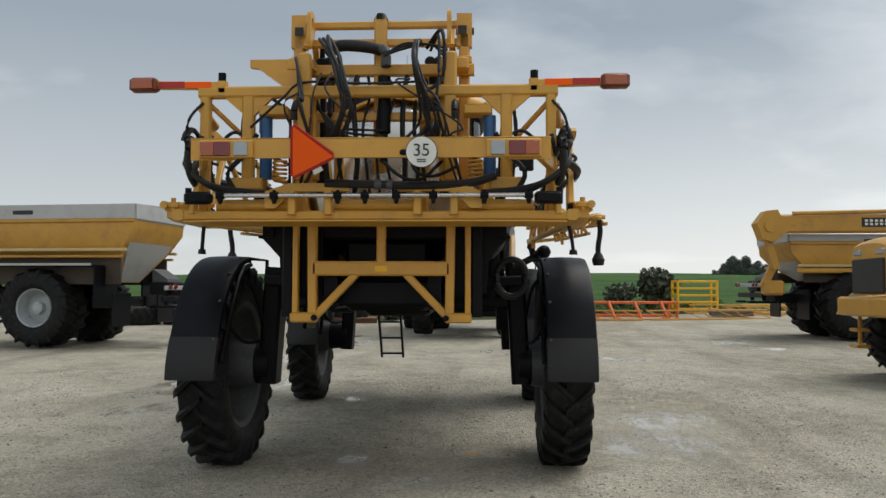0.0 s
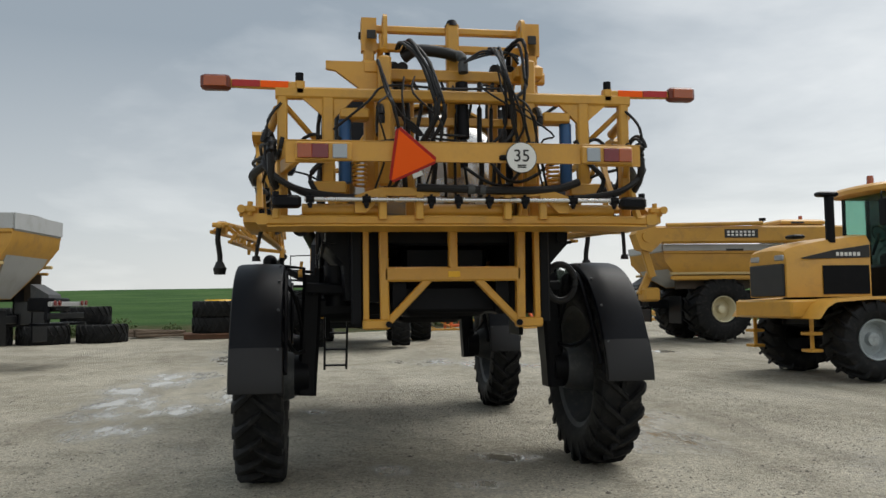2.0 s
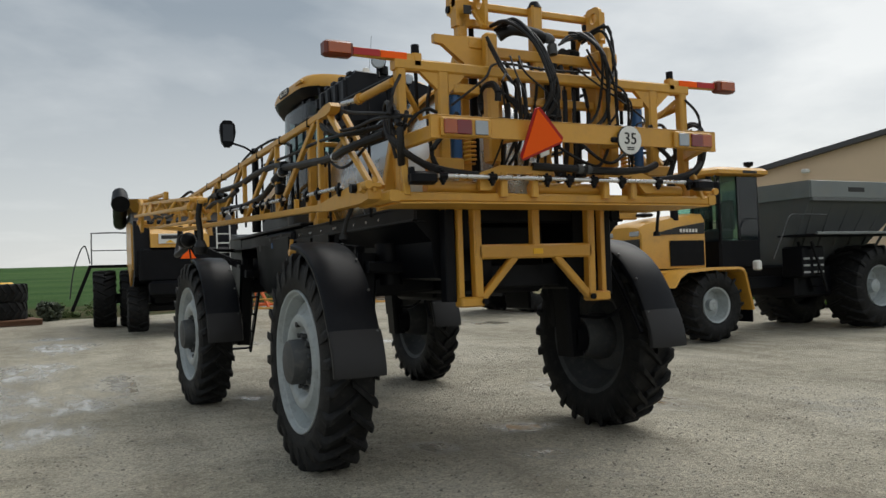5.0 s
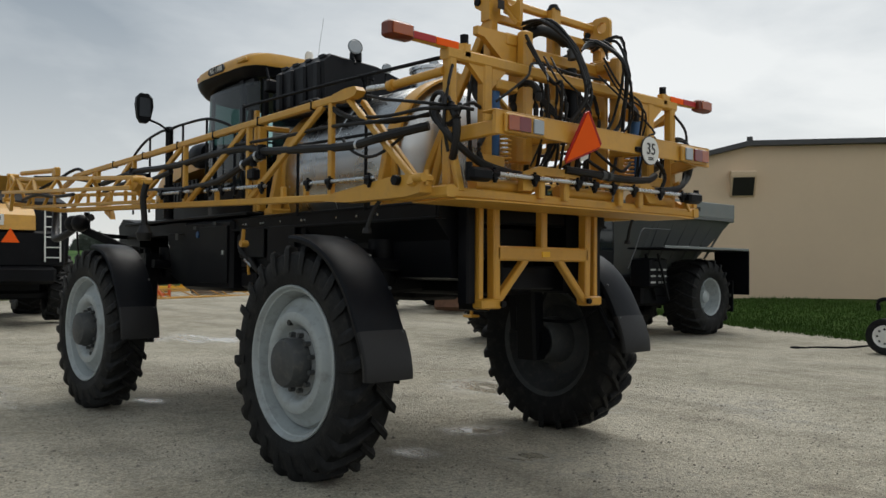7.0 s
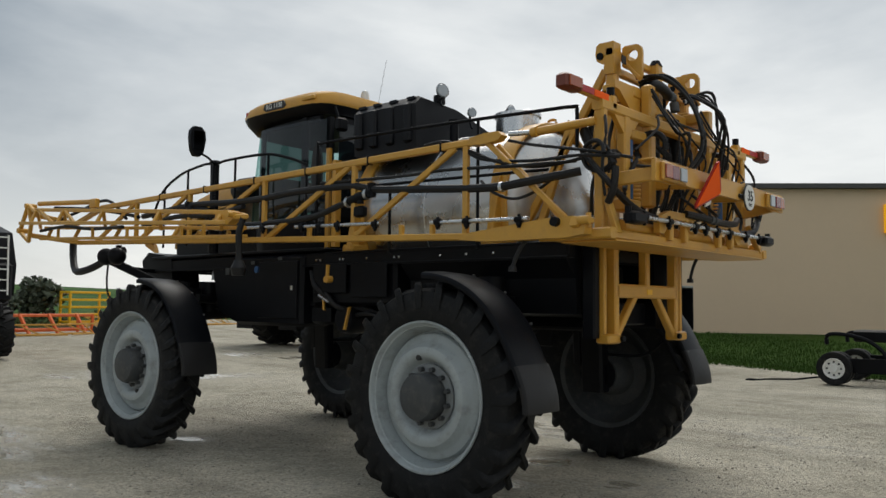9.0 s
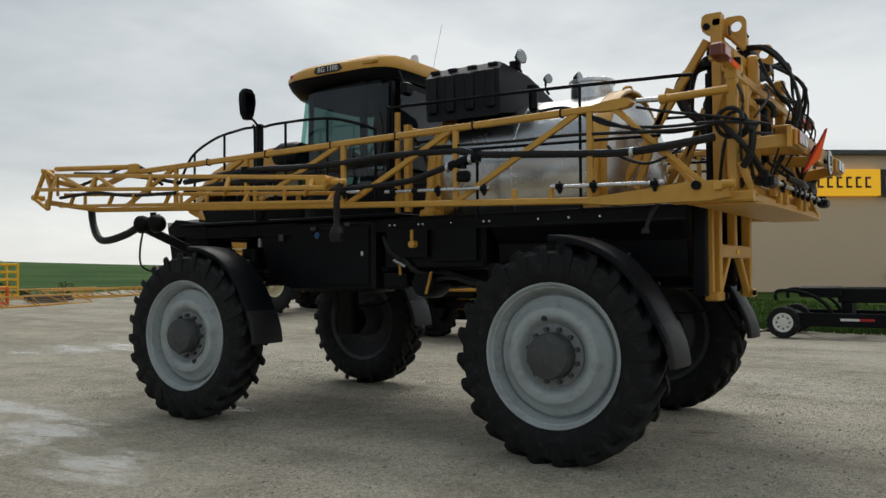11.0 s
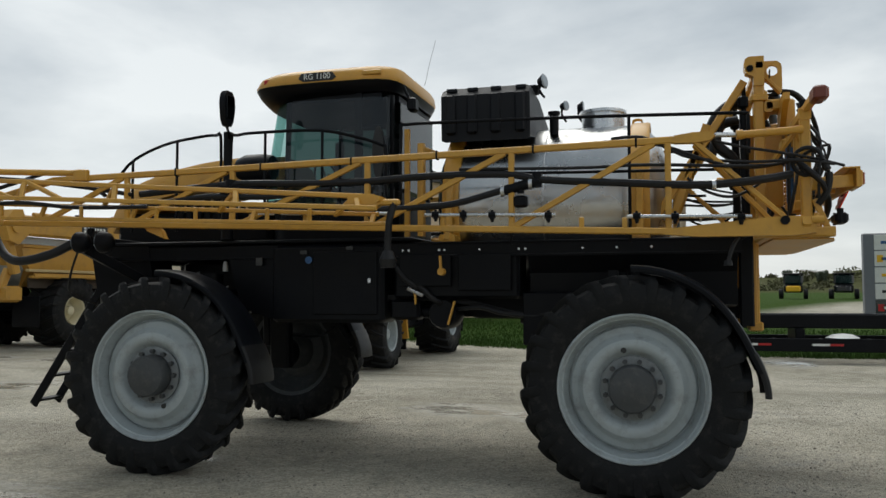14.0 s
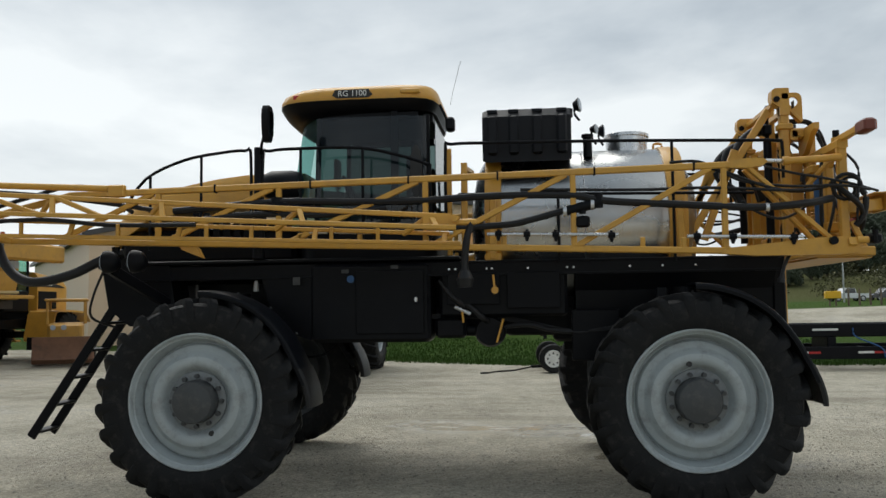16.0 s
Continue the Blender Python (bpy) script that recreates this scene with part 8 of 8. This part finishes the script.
def build_trailer():
    t = thing("flatbed_trailer", "long black steel trailer with dual wheels and reflective tape", "trailer", at=stand(13.2, 1.0, -88) @ Matrix.Scale(0.9, 4))
    for s in (-1, 1):
        rail_ = part("side_rail", Shape().beam((0.4, s * 1.05, 0.48), (21.0, s * 1.05, 0.47), 0.09, 0.34), BLACK, t, "black side rail")
        for k in range(11):
            x = 1.5 + 1.75 * k
            part("tape", Shape().box((x, s * 1.098 - 0.004, 0.46), (x + 0.42, s * 1.098 + 0.004, 0.52), 0.001), WHITE, rail_, "white reflective tape")
            part("tape", Shape().box((x + 0.43, s * 1.098 - 0.004, 0.46), (x + 0.75, s * 1.098 + 0.004, 0.52), 0.001), REFLECT_R, rail_, "red reflective tape")
        for xx in (0.0,):
            for off in (0.0, -0.27):
                w_ = part("wheel", tyre_shape(0.40, 0.012, 0.11, 0.24), RUBBER, t, "black trailer tyre")
                w_.matrix_basis = pose(xx + 0.2, s * (1.18 + off), 0.40, 0, 0, 90)
                r_ = part("rim", Shape().lathe([(0.245, s * 0.09), (0.23, s * 0.10), (0.21, s * 0.06), (0.10, s * 0.05), (0.09, s * 0.09), (0, s * 0.09)], 20), WHITE, w_, "white steel rim")
                for j in range(8):
                    a = 0.785 * j
                    part("rim_hole", Shape().rod((s * 0.052, 0.155 * math.cos(a), 0.155 * math.sin(a)), (s * 0.06, 0.155 * math.cos(a), 0.155 * math.sin(a)), 0.026, 8), INK, r_)
        part("mudguard", Shape().tube([(0.0, s * 1.0, 0.95), (0.02, s * 1.0, 1.17), (0.35, s * 1.0, 1.20), (0.85, s * 1.0, 1.08), (1.2, s * 1.0, 0.82), (1.35, s * 1.0, 0.5)], 0.05, 6), BLACK, t)
    for k in range(17):
        part("cross_member", Shape().beam((0.6 + 1.25 * k, -1.05, 0.5), (0.6 + 1.25 * k, 1.05, 0.5), 0.08, 0.12), BLACK, t)
    up_ = part("upper_beam", Shape().beam((1.4, -0.45, 1.08), (20.5, -0.45, 1.08), 0.2, 0.38), BLACK, t, "black upper deck beam")
    part("upper_beam", Shape().beam((1.4, 0.45, 1.08), (20.5, 0.45, 1.08), 0.2, 0.38), BLACK, t)
    for x in (1.6, 4.8, 8.0, 11.2, 14.4, 17.6):
        part("upright", Shape().box((x - 0.12, -0.6, 0.5), (x + 0.12, 0.6, 0.90), 0.02), BLACK, t)
    part("name_bars", Shape().box((7.5, -0.556, 1.07), (8.2, -0.551, 1.13), 0.001), WHITE, t, "short pale bars of lettering")
    part("fender_cap", Shape().lathe([(0.0, 0.12), (0.25, 0.09), (0.42, 0.0)], 20, (5.8, -0.75, 0.66), "z"), WHITE, t, "white dome cap")
    part("toolbox", Shape().box((0.5, -0.7, 1.02), (1.5, 0.1, 1.3), 0.04), BLACK, t)
    for x in (8.6, 9.8):
        part("blue_strap", Shape().tube([(x, -0.56, 1.14), (x + 0.05, -0.62, 0.9), (x + 0.5, -1.1, 0.62), (x + 0.6, -1.12, 0.36)], 0.022, 5), BLUE, t, "blue ratchet strap")


build_trailer()
tow = thing("tow_bar", "black tow bar and chain lying on the gravel", "tow bar", at=stand(12.7, 1.75, -50) @ Matrix.Scale(0.66, 4))
part("bar", Shape().beam((-0.9, 0, 0.05), (0.0, 0.03, 0.05), 0.06, 0.06).beam((0.0, 0.03, 0.05), (0.9, 0.02, 0.15), 0.06, 0.06), BLACK, tow)
part("chain", Shape().tube([(-0.9, 0, 0.05), (-1.1, 0.12, 0.03), (-1.3, -0.1, 0.035), (-1.5, 0.16, 0.03), (-1.7, -0.05, 0.03), (-1.45, -0.16, 0.03)], 0.028, 6), BLACK, tow)
part("hitch", Shape().plate([(0.85, -0.08), (1.3, -0.12), (1.3, 0.16), (0.85, 0.1)], "z", 0.1, 0.2), BLACK, tow)


def small_tractor(x, y, turn, label, body):
    t = thing("compact_loader", label, "loader", "loaders on the far lot", stand(x, y, turn))
    part("body", Shape().box((-1.2, -0.75, 0.55), (1.1, 0.75, 1.25), 0.1), BLACK, t)
    part("nose", Shape().box((0.9, -0.6, 0.6), (1.35, 0.6, 1.15), 0.1), body, t, "coloured nose panel")
    part("cab", Shape().box((-0.7, -0.8, 1.25), (0.7, 0.8, 2.15), 0.12), CAR_DARK, t, "dark glazed cab")
    part("cab_roof", Shape().box((-0.8, -0.9, 2.13), (0.85, 0.9, 2.27), 0.05), BLACK, t)
    part("windscreen", Shape().box((0.70, -0.62, 1.35), (0.715, 0.62, 2.05), 0.003), GLASS, t)
    for s in (-1, 1):
        for xx in (-0.75, 0.8):
            w_ = part("wheel", tyre_shape(0.45, 0.02, 0.18, 0.24), RUBBER, t, "black lug tyre")
            w_.matrix_basis = pose(xx, s * 1.0, 0.45, 0, 0, 90)


small_tractor(70, -6.3, 184, "orange and black compact loader on the wet grass", OLD_YELLOW)
small_tractor(70, -10.9, 172, "black compact loader with a yellow nose on the grass", SIGNYELLOW)
small_tractor(70, -15.0, 168, "black compact loader parked on the grass", CAR_DARK)
small_tractor(44, 1.6, 190, "black compact loader half hidden behind the building", CAR_DARK)


def build_car(name, label, x, y, turn, paint, bed):
    c = thing(name, label, "car" if not bed else "pickup", "parked cars", stand(x, y, turn))
    low_ = [(-2.75, 0.45), (-2.8, 0.95), (-2.7, 1.05), (1.0, 1.08), (2.5, 1.0), (2.75, 0.8), (2.75, 0.42)]
    b = part("body", Shape().plate(low_, "y", -0.95, 0.95), paint, c, "painted car body")
    top_ = [(-0.9, 1.06), (-0.7, 1.78), (0.55, 1.80), (1.25, 1.06)] if bed else [(-2.6, 1.05), (-2.3, 1.72), (0.5, 1.76), (1.3, 1.06)]
    part("cabin", Shape().plate(top_, "y", -0.84, 0.84), paint, c)
    for s in (-1, 1):
        part("side_window", Shape().plate([(a * 0.88 + 0.0, 1.12 + (z - 1.06) * 0.86) for a, z in top_], "y", s * 0.842, s * 0.852), CAR_DARK, c, "dark side windows")
        for xx in (-1.7, 1.75):
            w_ = part("wheel", tyre_shape(0.40, 0.01, 0.12, 0.25), RUBBER, c, "black tyre")
            w_.matrix_basis = pose(xx, s * 0.86, 0.40, 0, 0, 90)
            part("rim", Shape().lathe([(0.25, s * 0.1), (0.1, s * 0.06), (0, s * 0.07)], 16), GALV, w_)
        part("lamp", Shape().box((-2.82, s * 0.8 - 0.1, 0.75), (-2.76, s * 0.8 + 0.1, 1.0), 0.01), REDLENS, c)
    if bed:
        part("bed_floor", Shape().box((-2.6, -0.8, 1.055), (-1.0, 0.8, 1.075), 0.003), INK, c, "dark pickup bed")


build_car("pickup_truck", "white pickup truck parked beyond the lot", 108, -41.5, 100, CAR_WHITE, True)
build_car("parked_car", "dark estate car parked beside a white pickup", 110, -47.5, 104, CAR_DARK, False)
pole = thing("light_pole", "pale light pole beside the far road", "pole", at=stand(100, -38.2, 0))
part("pole", Shape().rod((0, 0, -0.2), (0, 0, 8.5), 0.12, 10, 0.07).beam((0, 0, 8.4), (1.5, 0, 8.7), 0.08, 0.08), GALV, pole)
box_ = thing("utility_box", "orange utility marker box on a post", "marker", at=stand(78, -29.1, 0))
part("box", Shape().box((-0.3, -0.75, 0.75), (0.3, 0.75, 1.5), 0.04), SIGNYELLOW, box_)
part("post", Shape().beam((0, 0.3, 0), (0, 0.3, 0.8), 0.14, 0.14, Y).beam((0, -0.3, 0), (0, -0.3, 0.8), 0.14, 0.14, Y), WOOD, box_)
for k in range(6):
    x, y = 79 + 0.6 * k, -31.0 - 1.3 * k
    p_ = thing("fence_post", "dark wooden fence post by the lot", "post", "lot posts", stand(x, y, 0))
    part("post", Shape().rod((0, 0, -0.1), (0, 0, 1.7), 0.12, 8, 0.1), WOOD, p_)
# dozer blade machine beyond the front of the sprayer
dz = thing("crawler_dozer", "small yellow dozer with a rusty blade beside the spreader", "dozer", at=stand(14.6, 15.2, 208) @ Matrix.Scale(0.85, 4))
part("body", Shape().box((-1.6, -0.55, 0.7), (0.9, 0.55, 1.45), 0.1), OLD_YELLOW, dz, "worn yellow engine cover")
part("blade", Shape().plate([(1.5, 0.1), (1.75, 0.25), (1.62, 0.6), (1.7, 1.0), (1.55, 1.0), (1.45, 0.55)], "y", -0.95, 0.95), RUST, dz, "rusty dozer blade")
for s in (-1, 1):
    part("track", Shape().plate([(-1.6, 0.1), (-1.8, 0.4), (-1.6, 0.7), (1.0, 0.7), (1.2, 0.4), (1.0, 0.08)], "y", s * 0.57, s * 0.98), BLACK, dz, "black crawler track")
    part("push_arm", Shape().beam((-0.5, s * 0.86, 0.78), (1.5, s * 0.86, 0.5), 0.1, 0.14), RUST, dz)
    part("head_lamp", Shape().rod((0.9, s * 0.17 - 0.2, 1.3), (0.96, s * 0.17 - 0.2, 1.3), 0.09, 12), CLEARLENS, dz, "round head lamp")
part("canopy", Shape().box((-1.5, -0.7, 2.2), (0.2, 0.7, 2.3), 0.03).beam((-1.4, -0.6, 1.4), (-1.4, -0.6, 2.2), 0.08, 0.08, Y).beam((-1.4, 0.6, 1.4), (-1.4, 0.6, 2.2), 0.08, 0.08, Y).beam((0.1, -0.6, 1.4), (0.1, -0.6, 2.2), 0.08, 0.08, Y).beam((0.1, 0.6, 1.4), (0.1, 0.6, 2.2), 0.08, 0.08, Y), OLD_YELLOW, dz, "yellow canopy")
